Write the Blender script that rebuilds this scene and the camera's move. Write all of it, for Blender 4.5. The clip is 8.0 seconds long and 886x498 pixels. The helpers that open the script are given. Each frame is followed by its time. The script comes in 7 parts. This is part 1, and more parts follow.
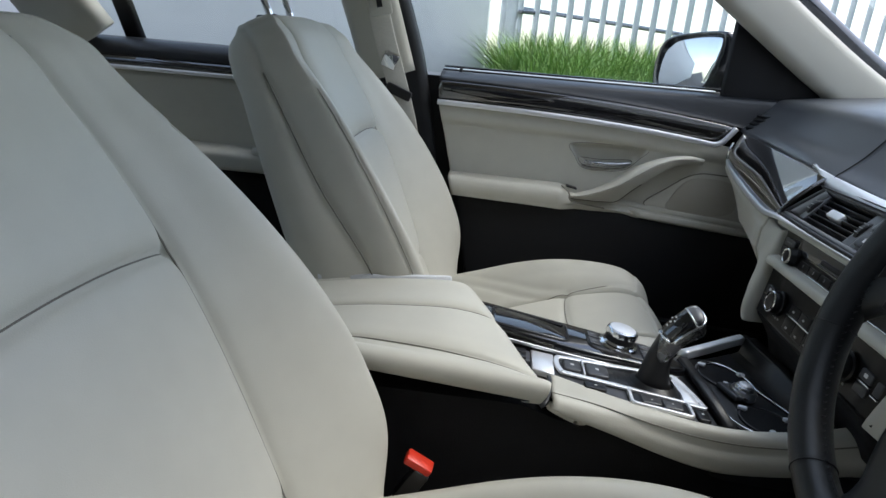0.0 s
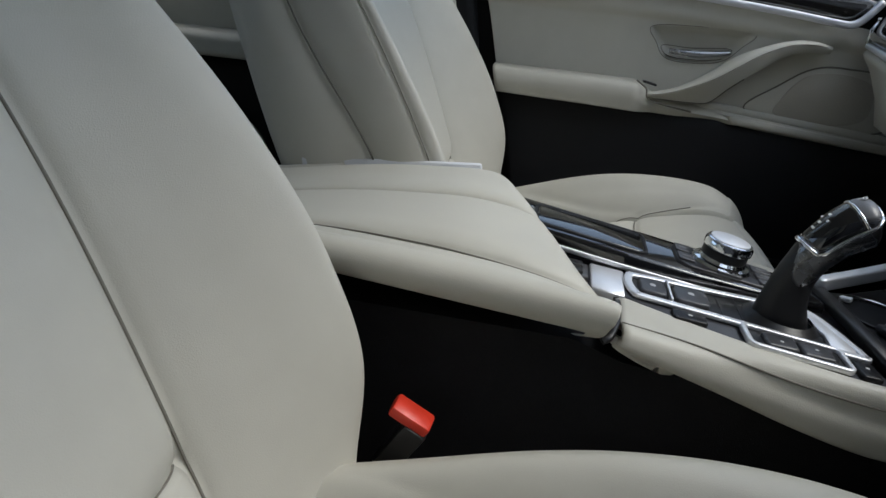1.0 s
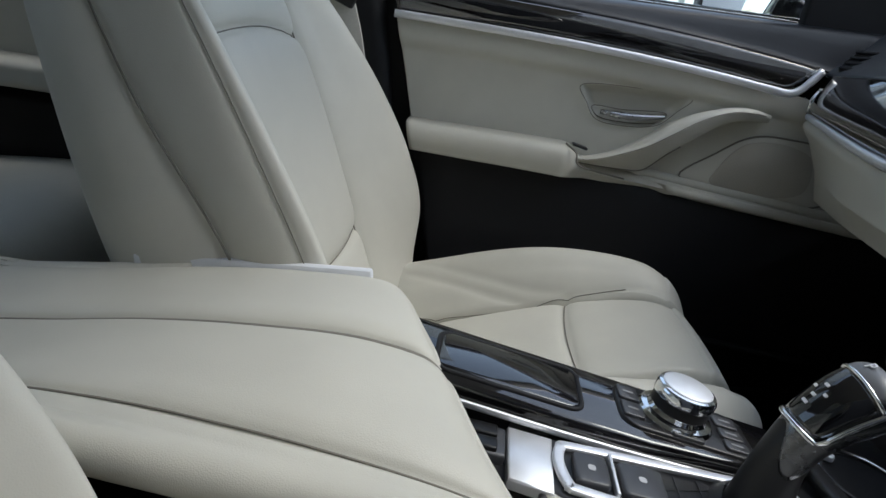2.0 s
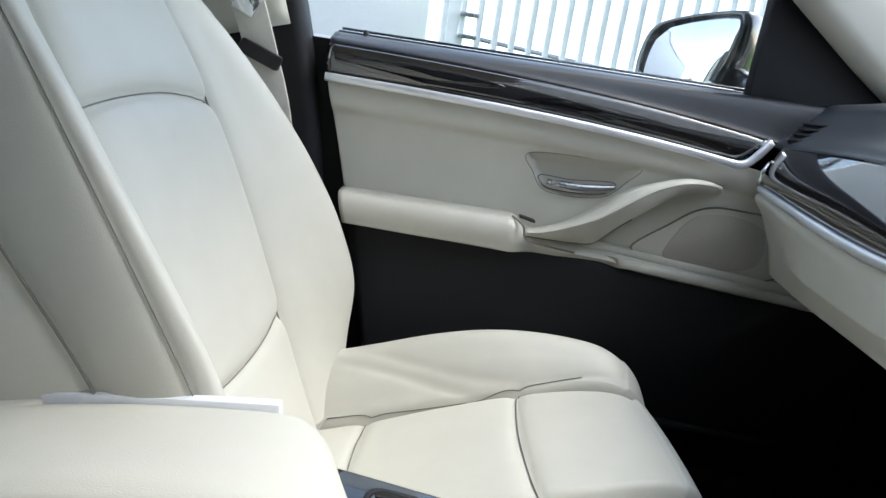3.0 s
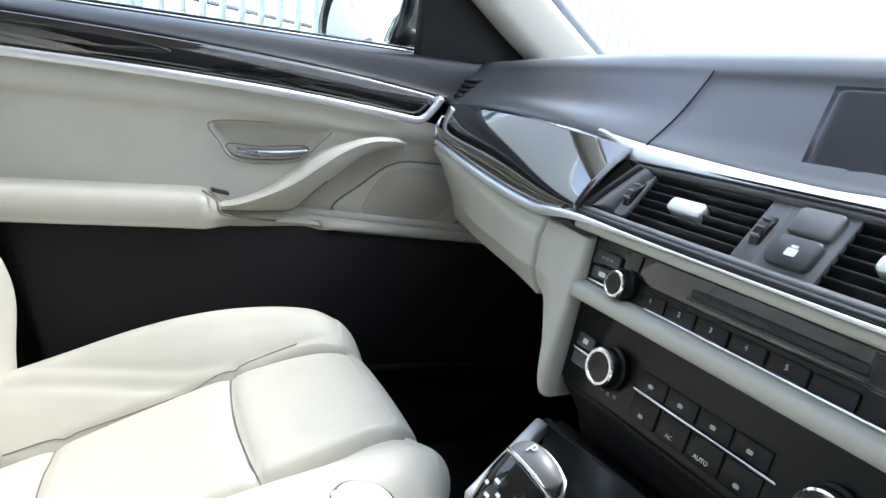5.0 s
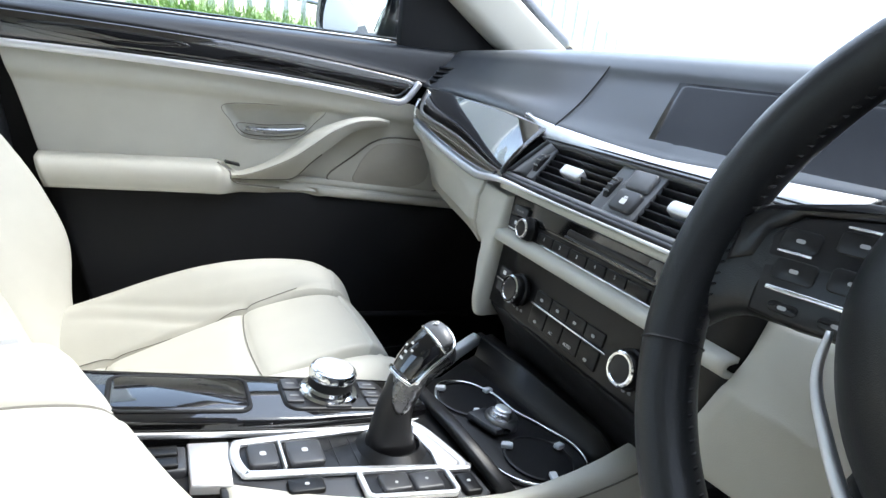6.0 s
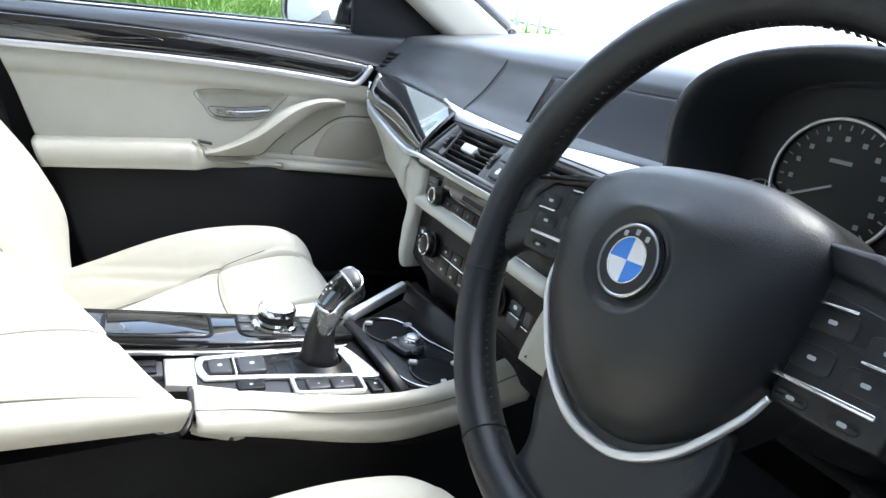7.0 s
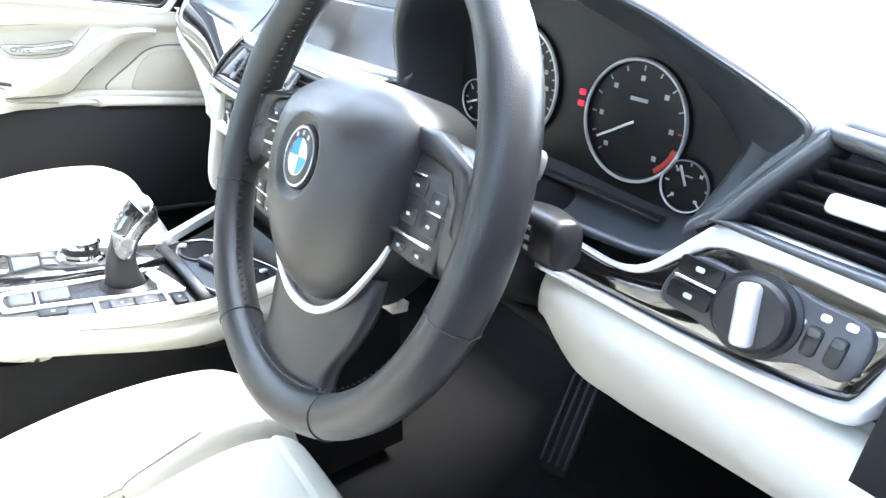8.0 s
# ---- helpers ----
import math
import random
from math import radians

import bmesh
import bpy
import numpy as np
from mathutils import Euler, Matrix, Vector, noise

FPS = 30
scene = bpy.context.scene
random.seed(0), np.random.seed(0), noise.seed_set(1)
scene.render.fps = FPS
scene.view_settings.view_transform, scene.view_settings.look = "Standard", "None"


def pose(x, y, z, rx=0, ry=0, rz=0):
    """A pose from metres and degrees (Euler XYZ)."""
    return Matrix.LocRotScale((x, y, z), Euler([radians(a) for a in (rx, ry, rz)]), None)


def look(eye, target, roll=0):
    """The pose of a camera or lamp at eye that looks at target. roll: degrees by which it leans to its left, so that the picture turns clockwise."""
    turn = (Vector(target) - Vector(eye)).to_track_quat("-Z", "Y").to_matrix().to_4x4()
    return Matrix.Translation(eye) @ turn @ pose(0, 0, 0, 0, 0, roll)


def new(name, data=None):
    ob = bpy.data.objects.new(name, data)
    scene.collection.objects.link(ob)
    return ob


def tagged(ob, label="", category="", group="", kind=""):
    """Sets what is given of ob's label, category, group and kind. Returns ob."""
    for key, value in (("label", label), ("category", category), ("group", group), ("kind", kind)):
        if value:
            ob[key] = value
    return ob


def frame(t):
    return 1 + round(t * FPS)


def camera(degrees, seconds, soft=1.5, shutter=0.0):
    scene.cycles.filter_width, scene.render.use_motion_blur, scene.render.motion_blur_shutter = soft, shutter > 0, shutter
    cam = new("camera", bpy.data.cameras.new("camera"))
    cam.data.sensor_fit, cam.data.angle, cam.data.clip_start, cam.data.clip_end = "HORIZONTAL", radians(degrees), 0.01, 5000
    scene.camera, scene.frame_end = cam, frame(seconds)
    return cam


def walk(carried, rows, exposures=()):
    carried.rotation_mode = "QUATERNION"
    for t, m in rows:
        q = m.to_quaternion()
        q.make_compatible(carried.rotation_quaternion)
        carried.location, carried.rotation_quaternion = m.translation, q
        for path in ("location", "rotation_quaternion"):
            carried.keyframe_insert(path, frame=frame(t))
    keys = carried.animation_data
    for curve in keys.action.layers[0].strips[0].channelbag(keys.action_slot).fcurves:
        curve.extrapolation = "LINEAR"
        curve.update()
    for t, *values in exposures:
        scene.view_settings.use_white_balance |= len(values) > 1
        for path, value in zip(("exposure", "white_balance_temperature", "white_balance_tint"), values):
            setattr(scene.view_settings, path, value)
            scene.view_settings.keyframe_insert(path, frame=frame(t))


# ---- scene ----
cam = camera(72.4, 8.0)
PATH = [
    (0, (-0.194, -0.753, 1.045), (-0.342, 1.14, 0.417), 4.9),
    (0.5, (-0.205, -0.636, 0.94), (-0.566, 1.213, 0.27), 6.6),
    (1, (-0.17, -0.529, 0.884), (-0.476, 1.285, 0.1), 5.2),
    (1.5, (-0.155, -0.434, 0.896), (-0.357, 1.42, 0.173), 8.9),
    (1.7, (-0.158, -0.397, 0.903), (-0.329, 1.467, 0.198), 8.4),
    (2.8, (-0.165, -0.259, 0.921), (-0.115, 1.67, 0.394), 9.2),
    (3, (-0.163, -0.243, 0.927), (-0.109, 1.694, 0.432), 8.6),
    (3.5, (-0.146, -0.206, 0.929), (0.093, 1.719, 0.441), 8.4),
    (4, (-0.114, -0.204, 0.931), (0.581, 1.622, 0.502), 8.6),
    (4.5, (-0.099, -0.212, 0.929), (0.785, 1.515, 0.443), 6.7),
    (4.7, (-0.102, -0.222, 0.932), (0.782, 1.502, 0.437), 6.9),
    (5.8, (-0.141, -0.392, 0.967), (0.721, 1.322, 0.402), 6.6),
    (6, (-0.138, -0.438, 0.971), (0.715, 1.273, 0.384), 6.8),
    (6.5, (-0.143, -0.54, 1.003), (0.709, 1.152, 0.362), 7.7),
    (7, (-0.123, -0.62, 1.022), (0.739, 1.051, 0.339), 6.0),
    (7.5, (-0.078, -0.709, 1.036), (0.909, 0.839, 0.243), 5.2),
    (8, (-0.048, -0.768, 1.048), (1.055, 0.639, 0.153), 3.8),
]
walk(cam, [(t, look(eye, target, roll)) for t, eye, target, roll in PATH],
     exposures=[(0.0, 1.74), (0.5, 1.45), (1.0, 1.38), (1.5, 1.22), (2.8, 2.33), (3.5, 2.55), (4.0, 2.6), (4.5, 2.9), (6.0, 2.95), (7.0, 3.2), (7.5, 3.9), (8.0, 5.0)])

# ---- light ----
world = bpy.data.worlds.new("sky")
scene.world = world
world.use_nodes = True
wn = world.node_tree
sky = wn.nodes.new("ShaderNodeTexSky")
sky.sky_type = "NISHITA"
sky.sun_disc = False
sky.sun_elevation, sky.sun_rotation = radians(58), radians(96)
sky.air_density, sky.dust_density, sky.ozone_density = 1.0, 1.3, 1.0
haze = wn.nodes.new("ShaderNodeHueSaturation")      # thin cloud pales the sky
haze.inputs["Saturation"].default_value = 0.76
wn.links.new(sky.outputs[0], haze.inputs["Color"])
wn.links.new(haze.outputs[0], wn.nodes["Background"].inputs[0])
wn.nodes["Background"].inputs[1].default_value = 0.13
sun = bpy.data.lights.new("sun", "SUN")
sun.energy, sun.angle, sun.color = 0.64, radians(25), (1.0, 0.97, 0.92)
sun_ob = new("sun", sun)
sun_ob.matrix_world = look((3.3, 0.35, 5.4), (0, 0, 0))


# ---- materials ----
def mat(name, color, rough=0.5, metal=0.0, var=0.0, scale=40.0, bump=0.0, bscale=None, coat=0.0, spec=0.5, kind="noise", fine=0.0):
    m = bpy.data.materials.new(name)
    m.use_nodes = True
    nt = m.node_tree
    b = nt.nodes["Principled BSDF"]
    b.inputs["Base Color"].default_value = (*color, 1)
    b.inputs["Roughness"].default_value = rough
    b.inputs["Metallic"].default_value = metal
    b.inputs["Specular IOR Level"].default_value = spec
    b.inputs["Coat Weight"].default_value = coat
    b.inputs["Coat Roughness"].default_value = 0.04
    b.inputs["Coat IOR"].default_value = 1.6
    tc = nt.nodes.new("ShaderNodeTexCoord")
    if var:
        n1 = nt.nodes.new("ShaderNodeTexNoise")
        n1.inputs["Scale"].default_value, n1.inputs["Detail"].default_value = scale, 5
        n2 = nt.nodes.new("ShaderNodeTexNoise")
        n2.inputs["Scale"].default_value, n2.inputs["Detail"].default_value = scale / 9, 3
        mx = nt.nodes.new("ShaderNodeMath")
        mx.operation = "ADD"
        nt.links.new(tc.outputs["Object"], n1.inputs["Vector"])
        nt.links.new(tc.outputs["Object"], n2.inputs["Vector"])
        nt.links.new(n1.outputs[0], mx.inputs[0])
        nt.links.new(n2.outputs[0], mx.inputs[1])
        rp = nt.nodes.new("ShaderNodeMapRange")
        rp.inputs[1].default_value, rp.inputs[2].default_value = 0.6, 1.4
        rp.inputs[3].default_value, rp.inputs[4].default_value = 1 - var, 1 + var
        nt.links.new(mx.outputs[0], rp.inputs[0])
        hs = nt.nodes.new("ShaderNodeHueSaturation")
        hs.inputs["Color"].default_value = (*color, 1)
        nt.links.new(rp.outputs[0], hs.inputs["Value"])
        nt.links.new(hs.outputs[0], b.inputs["Base Color"])
        rr = nt.nodes.new("ShaderNodeMapRange")
        rr.inputs[1].default_value, rr.inputs[2].default_value = 0.6, 1.4
        rr.inputs[3].default_value, rr.inputs[4].default_value = max(0.02, rough * 0.85), min(1, rough * 1.15)
        nt.links.new(mx.outputs[0], rr.inputs[0])
        nt.links.new(rr.outputs[0], b.inputs["Roughness"])
    if bump:
        bs = bscale or scale * 4
        if kind == "leather":
            t = nt.nodes.new("ShaderNodeTexVoronoi")
            t.inputs["Scale"].default_value = bs
            out = t.outputs["Distance"]
        else:
            t = nt.nodes.new("ShaderNodeTexNoise")
            t.inputs["Scale"].default_value, t.inputs["Detail"].default_value = bs, 4
            out = t.outputs[0]
        nt.links.new(tc.outputs["Object"], t.inputs["Vector"])
        bp = nt.nodes.new("ShaderNodeBump")
        bp.inputs["Strength"].default_value, bp.inputs["Distance"].default_value = bump, 0.001
        nt.links.new(out, bp.inputs["Height"])
        nt.links.new(bp.outputs[0], b.inputs["Normal"])
    return m


def wood_mat(name, dark, light, rough):
    """Lacquered dark wood with faint straight grain along x and y."""
    m = mat(name, dark, rough, coat=1.0)
    m.node_tree.nodes["Principled BSDF"].inputs["Coat IOR"].default_value = 2.0
    nt = m.node_tree
    b = nt.nodes["Principled BSDF"]
    tc = nt.nodes.new("ShaderNodeTexCoord")
    mp = nt.nodes.new("ShaderNodeMapping")
    mp.inputs["Scale"].default_value = (3, 3, 60)
    n = nt.nodes.new("ShaderNodeTexNoise")
    n.inputs["Scale"].default_value, n.inputs["Detail"].default_value = 6, 6
    cr_ = nt.nodes.new("ShaderNodeValToRGB")
    cr_.color_ramp.elements[0].position, cr_.color_ramp.elements[1].position = 0.45, 0.75
    cr_.color_ramp.elements[0].color, cr_.color_ramp.elements[1].color = (*dark, 1), (*light, 1)
    nt.links.new(tc.outputs["Object"], mp.inputs[0])
    nt.links.new(mp.outputs[0], n.inputs["Vector"])
    nt.links.new(n.outputs[0], cr_.inputs[0])
    nt.links.new(cr_.outputs[0], b.inputs["Base Color"])
    return m


def glass_mat(name, tint=(0.93, 0.96, 0.95)):
    m = bpy.data.materials.new(name)
    m.use_nodes = True
    nt = m.node_tree
    nt.nodes.clear()
    out = nt.nodes.new("ShaderNodeOutputMaterial")
    mix = nt.nodes.new("ShaderNodeMixShader")
    tr = nt.nodes.new("ShaderNodeBsdfTransparent")
    tr.inputs[0].default_value = (*tint, 1)
    gl = nt.nodes.new("ShaderNodeBsdfGlossy")
    gl.inputs["Roughness"].default_value = 0.02
    mix.inputs[0].default_value = 0.05
    nt.links.new(tr.outputs[0], mix.inputs[1])
    nt.links.new(gl.outputs[0], mix.inputs[2])
    nt.links.new(mix.outputs[0], out.inputs[0])
    return m


def hazed_glass_mat(name):
    """Windscreen glass with a thin pale film, added to veil the view like glare."""
    m = glass_mat(name)
    nt = m.node_tree
    out = nt.nodes["Material Output"]
    clear = out.inputs[0].links[0].from_socket
    film = nt.nodes.new("ShaderNodeBsdfTranslucent")
    film.inputs[0].default_value = (0.9, 0.93, 0.96, 1)
    mix = nt.nodes.new("ShaderNodeMixShader")
    n = nt.nodes.new("ShaderNodeTexNoise")
    n.inputs["Scale"].default_value, n.inputs["Detail"].default_value = 5, 6
    rp = nt.nodes.new("ShaderNodeMapRange")
    rp.inputs[3].default_value, rp.inputs[4].default_value = 0.08, 0.20
    nt.links.new(n.outputs[0], rp.inputs[0])
    nt.links.new(rp.outputs[0], mix.inputs[0])
    nt.links.new(clear, mix.inputs[1])
    nt.links.new(film.outputs[0], mix.inputs[2])
    nt.links.new(mix.outputs[0], out.inputs[0])
    return m


CREAM = mat("cream_leather", (0.510, 0.500, 0.440), 0.46, var=0.05, scale=26, bump=0.12, bscale=1100, kind="leather", spec=0.4)
CREAM_HARD = mat("cream_moulded_plastic", (0.495, 0.485, 0.425), 0.52, var=0.04, scale=20, bump=0.15, bscale=1300, spec=0.4)
# darker than the leather: crease shade put into the colour
SEAM = mat("seam_shadow_thread", (0.17, 0.16, 0.135), 0.8, var=0.1, scale=200)
# one soft plastic twice: dashboard lightened for windscreen glare, door top left darker
DARK = mat("dark_soft_lit", (0.042, 0.048, 0.055), 0.33, spec=0.8, var=0.08, scale=25, bump=0.10, bscale=1500, kind="leather")
SILL = mat("dark_soft_shaded", (0.014, 0.016, 0.020), 0.36, spec=0.6, var=0.10, scale=25, bump=0.10, bscale=1500, kind="leather")
DARK_MATT = mat("black_grained_plastic", (0.0125, 0.013, 0.0145), 0.6, var=0.10, scale=30, bump=0.12, bscale=1700, kind="leather", spec=0.22)
CARPET = mat("black_carpet", (0.0155, 0.0158, 0.017), 0.95, var=0.25, scale=300, bump=0.8, bscale=900, spec=0.15)
BLACK = mat("black_satin_plastic", (0.013, 0.0133, 0.0145), 0.35, var=0.08, scale=60, spec=0.4)
PANEL = mat("dark_grey_control_panel", (0.006, 0.0063, 0.007), 0.33, var=0.08, scale=80, bump=0.1, bscale=1500, spec=0.3)
VENTGREY = mat("satin_grey_bezel", (0.13, 0.135, 0.143), 0.36, var=0.06, scale=80)
GREYBTN = mat("grey_satin_button", (0.045, 0.047, 0.052), 0.35, var=0.06, scale=80)
GLOSS = wood_mat("black_lacquered_wood", (0.006, 0.0055, 0.0055), (0.009, 0.0075, 0.0065), 0.08)
PIANO = mat("gloss_black_lacquer", (0.006, 0.006, 0.007), 0.07, coat=0.9, var=0.05, scale=30)
SILVER = mat("satin_aluminium", (0.82, 0.83, 0.85), 0.42, metal=0.75, var=0.05, scale=90)
CHROME = mat("bright_chrome", (0.80, 0.81, 0.82), 0.10, metal=1.0, var=0.03, scale=60)
MIRROR = mat("mirror_glass", (0.88, 0.90, 0.92), 0.015, metal=1.0)
WHEEL = mat("black_wheel_leather", (0.014, 0.0155, 0.017), 0.37, var=0.12, scale=45, bump=0.15, bscale=1500, kind="leather", spec=0.55)
WHITE_INK = mat("white_print", (0.72, 0.73, 0.74), 0.5, var=0.03, scale=80)
GREY_INK = mat("grey_print", (0.20, 0.205, 0.21), 0.5, var=0.03, scale=80)
GREY_PRINT = mat("pale_grey_print", (0.45, 0.46, 0.47), 0.5, var=0.03, scale=80)
RED_PL = mat("red_buckle_plastic", (0.75, 0.045, 0.02), 0.4, var=0.06, scale=80)
RED_INK = mat("red_print", (0.55, 0.06, 0.04), 0.5, var=0.03, scale=80)
GUNMETAL = mat("satin_dark_metal", (0.42, 0.43, 0.45), 0.28, metal=1.0, var=0.05, scale=60)
LEVER_METAL = mat("dark_satin_lever_metal", (0.17, 0.175, 0.185), 0.27, metal=1.0, var=0.05, scale=60)
GREYFLAP = mat("pale_grey_plastic", (0.66, 0.68, 0.71), 0.3, var=0.06, scale=40)
BLUE = mat("blue_enamel", (0.03, 0.22, 0.72), 0.25, coat=0.5, var=0.03, scale=60)
WHITE_EN = mat("white_enamel", (0.78, 0.79, 0.80), 0.25, coat=0.5, var=0.02, scale=60)
SCREEN = mat("dark_display_glass", (0.006, 0.0065, 0.008), 0.16, var=0.05, scale=20, spec=0.22)
GAUGE = mat("black_gauge_face", (0.0085, 0.009, 0.010), 0.45, var=0.06, scale=60)
WARN = mat("lit_red_warning_light", (0.6, 0.02, 0.04), 0.4)
WARN.node_tree.nodes["Principled BSDF"].inputs["Emission Color"].default_value = (1.0, 0.03, 0.07, 1)
WARN.node_tree.nodes["Principled BSDF"].inputs["Emission Strength"].default_value = 0.035
BELT = mat("grey_beige_webbing", (0.58, 0.56, 0.50), 0.8, var=0.1, scale=300, bump=0.5, bscale=1200)
PAINT = mat("black_car_paint", (0.012, 0.013, 0.016), 0.2, coat=0.8, var=0.05, scale=15)
GLASS = glass_mat("window_glass")
SCREEN_GLASS = hazed_glass_mat("hazed_windscreen_glass")
# for the unseen wall that holds back light on the driver's side
LIGHT_BLOCK = mat("dark_light_block", (0.06, 0.058, 0.056), 0.9, var=0.2, scale=4, bump=0.5, bscale=40)
LINER = mat("pale_grey_headliner", (0.55, 0.53, 0.48), 0.9, var=0.05, scale=120, bump=0.3)
ASPHALT = mat("asphalt", (0.055, 0.055, 0.057), 0.9, var=0.3, scale=30, bump=0.8, bscale=120)
WALL = mat("white_painted_wall", (0.80, 0.80, 0.79), 0.7, var=0.05, scale=3, bump=0.3, bscale=60)
STEEL = mat("galvanised_steel", (0.78, 0.79, 0.79), 0.55, metal=0.0, var=0.18, scale=12, bump=0.2)
SOIL = mat("grassy_soil", (0.10, 0.11, 0.05), 0.95, var=0.3, scale=12, bump=0.6)


def grass_mat():
    m = mat("fresh_grass", (0.10, 0.26, 0.035), 0.6, spec=0.3)
    nt = m.node_tree
    b = nt.nodes["Principled BSDF"]
    g = nt.nodes.new("ShaderNodeNewGeometry")
    rp = nt.nodes.new("ShaderNodeValToRGB")
    rp.color_ramp.elements[0].color, rp.color_ramp.elements[1].color = (0.12, 0.28, 0.045, 1), (0.36, 0.50, 0.16, 1)
    nt.links.new(g.outputs["Random Per Island"], rp.inputs[0])
    nt.links.new(rp.outputs[0], b.inputs["Base Color"])
    b.inputs["Subsurface Weight"].default_value = 0.0
    return m


GRASS = grass_mat()


# ---- mesh helpers ----
def V(*a):
    return np.array(a, float)


def cr(pts, n, closed=False):
    """A smooth curve of n points through pts."""
    p = np.array(pts, float)
    if closed:
        p = np.vstack([p[-1], p, p[0], p[1]])
    else:
        p = np.vstack([2 * p[0] - p[1], p, 2 * p[-1] - p[-2]])
    k = len(p) - 3
    u = np.linspace(0, k, n, endpoint=not closed)
    i = np.minimum(u.astype(int), k - 1)
    t = (u - i)[:, None]
    a, b, c, d = p[i], p[i + 1], p[i + 2], p[i + 3]
    return 0.5 * (2 * b + (c - a) * t + (2 * a - 5 * b + 4 * c - d) * t**2 + (3 * b - a - 3 * c + d) * t**3)


def ev(knots, x):
    """Smooth value at x from knots (position, value)."""
    k = np.array(knots, float)
    xs = np.clip(np.asarray(x, float), k[0, 0], k[-1, 0])
    i = np.clip(np.searchsorted(k[:, 0], xs, side="right") - 1, 0, len(k) - 2)
    m = np.gradient(k[:, 1], k[:, 0])
    h = k[i + 1, 0] - k[i, 0]
    t = (xs - k[i, 0]) / h
    return ((2 * t**3 - 3 * t**2 + 1) * k[i, 1] + (t**3 - 2 * t**2 + t) * h * m[i]
            + (-2 * t**3 + 3 * t**2) * k[i + 1, 1] + (t**3 - t**2) * h * m[i + 1])


def mesh(verts, faces, smooth=True):
    me = bpy.data.meshes.new("m")
    me.from_pydata([tuple(map(float, v)) for v in verts], [], [tuple(map(int, q)) for q in faces])
    bm = bmesh.new()
    bm.from_mesh(me)
    bmesh.ops.recalc_face_normals(bm, faces=bm.faces)
    bm.to_mesh(me)
    bm.free()
    if smooth:
        me.shade_smooth()
    return me


def from_bm(bm, smooth=True):
    bmesh.ops.recalc_face_normals(bm, faces=bm.faces)
    me = bpy.data.meshes.new("m")
    bm.to_mesh(me)
    bm.free()
    if smooth:
        me.shade_smooth()
    return me


def grid(P, cu=False, cv=False, base=0):
    nu, nv = P.shape[:2]
    i = np.arange(nu if cu else nu - 1)
    j = np.arange(nv if cv else nv - 1)
    ii, jj = np.meshgrid(i, j, indexing="ij")
    i2, j2 = (ii + 1) % nu, (jj + 1) % nv
    f = np.stack([ii * nv + jj, i2 * nv + jj, i2 * nv + j2, ii * nv + j2], -1).reshape(-1, 4) + base
    return P.reshape(-1, 3), f.tolist()


def loft(rings, closed_ring=True, caps=True):
    """Skins rings of equal count; ends closed with fans."""
    P = np.array(rings, float)
    v, f = grid(P, cv=closed_ring)
    v = list(v)
    if caps:
        n = P.shape[1]
        for r in (0, len(P) - 1):
            v.append(P[r].mean(0))
            c = len(v) - 1
            f += [(r * n + k, r * n + (k + 1) % n, c) for k in range(n)]
    return mesh(v, f)


def shell(P, t):
    """A sheet of points made t metres thick, away from its outer side (t may be minus)."""
    du, dv = np.gradient(P, axis=0), np.gradient(P, axis=1)
    n = np.cross(du, dv)
    n /= np.linalg.norm(n, axis=-1, keepdims=True) + 1e-12
    Q = P - n * t
    nu, nv = P.shape[:2]
    v1, f1 = grid(P)
    v2, f2 = grid(Q, base=nu * nv)
    rim = [i * nv for i in range(nu)] + [(nu - 1) * nv + j for j in range(1, nv)] + [i * nv + nv - 1 for i in range(nu - 2, -1, -1)] + list(range(nv - 2, 0, -1))
    k = nu * nv
    f3 = [(rim[a], rim[(a + 1) % len(rim)], rim[(a + 1) % len(rim)] + k, rim[a] + k) for a in range(len(rim))]
    return mesh(np.vstack([v1, v2]), f1 + [q[::-1] for q in f2] + f3)


def offset(P, t):
    """A sheet of points moved t metres along its normal."""
    n = np.cross(np.gradient(P, axis=0), np.gradient(P, axis=1))
    return P + n / (np.linalg.norm(n, axis=-1, keepdims=True) + 1e-12) * t


def frames(path):
    p = np.array(path, float)
    t = np.gradient(p, axis=0)
    t /= np.linalg.norm(t, axis=1, keepdims=True) + 1e-12
    return p, t


def sweep(path, sec, up=(0, 0, 1), scale=None, closed=False):
    """Sweeps a closed section (side, up) along a path."""
    p, t = frames(path)
    up = V(*up)
    side = np.cross(t, up)
    side /= np.linalg.norm(side, axis=1, keepdims=True) + 1e-12
    u2 = np.cross(side, t)
    s = np.array(sec, float)
    k = np.ones(len(p)) if scale is None else np.array(scale)
    R = p[:, None] + (side[:, None] * s[None, :, :1] + u2[:, None] * s[None, :, 1:]) * k[:, None, None]
    if closed:
        v, f = grid(R, cu=True, cv=True)
        return mesh(v, f)
    return loft(R)


def circle(r, n=10, ry=None):
    a = np.linspace(0, 2 * np.pi, n, endpoint=False)
    return np.stack([np.cos(a) * r, np.sin(a) * (ry or r)], 1)


def tube(path, r, n=8, up=(0, 0, 1), closed=False):
    return sweep(path, circle(r, n), up, closed=closed)


def rrect(w, h, r, n=5):
    """A rounded rectangle, as (a, b) points."""
    out = []
    for cx, cy, a0 in ((w / 2 - r, h / 2 - r, 0), (-w / 2 + r, h / 2 - r, 90), (-w / 2 + r, -h / 2 + r, 180), (w / 2 - r, -h / 2 + r, 270)):
        for k in range(n):
            a = radians(a0 + 90 * k / (n - 1))
            out.append((cx + r * math.cos(a), cy + r * math.sin(a)))
    return out


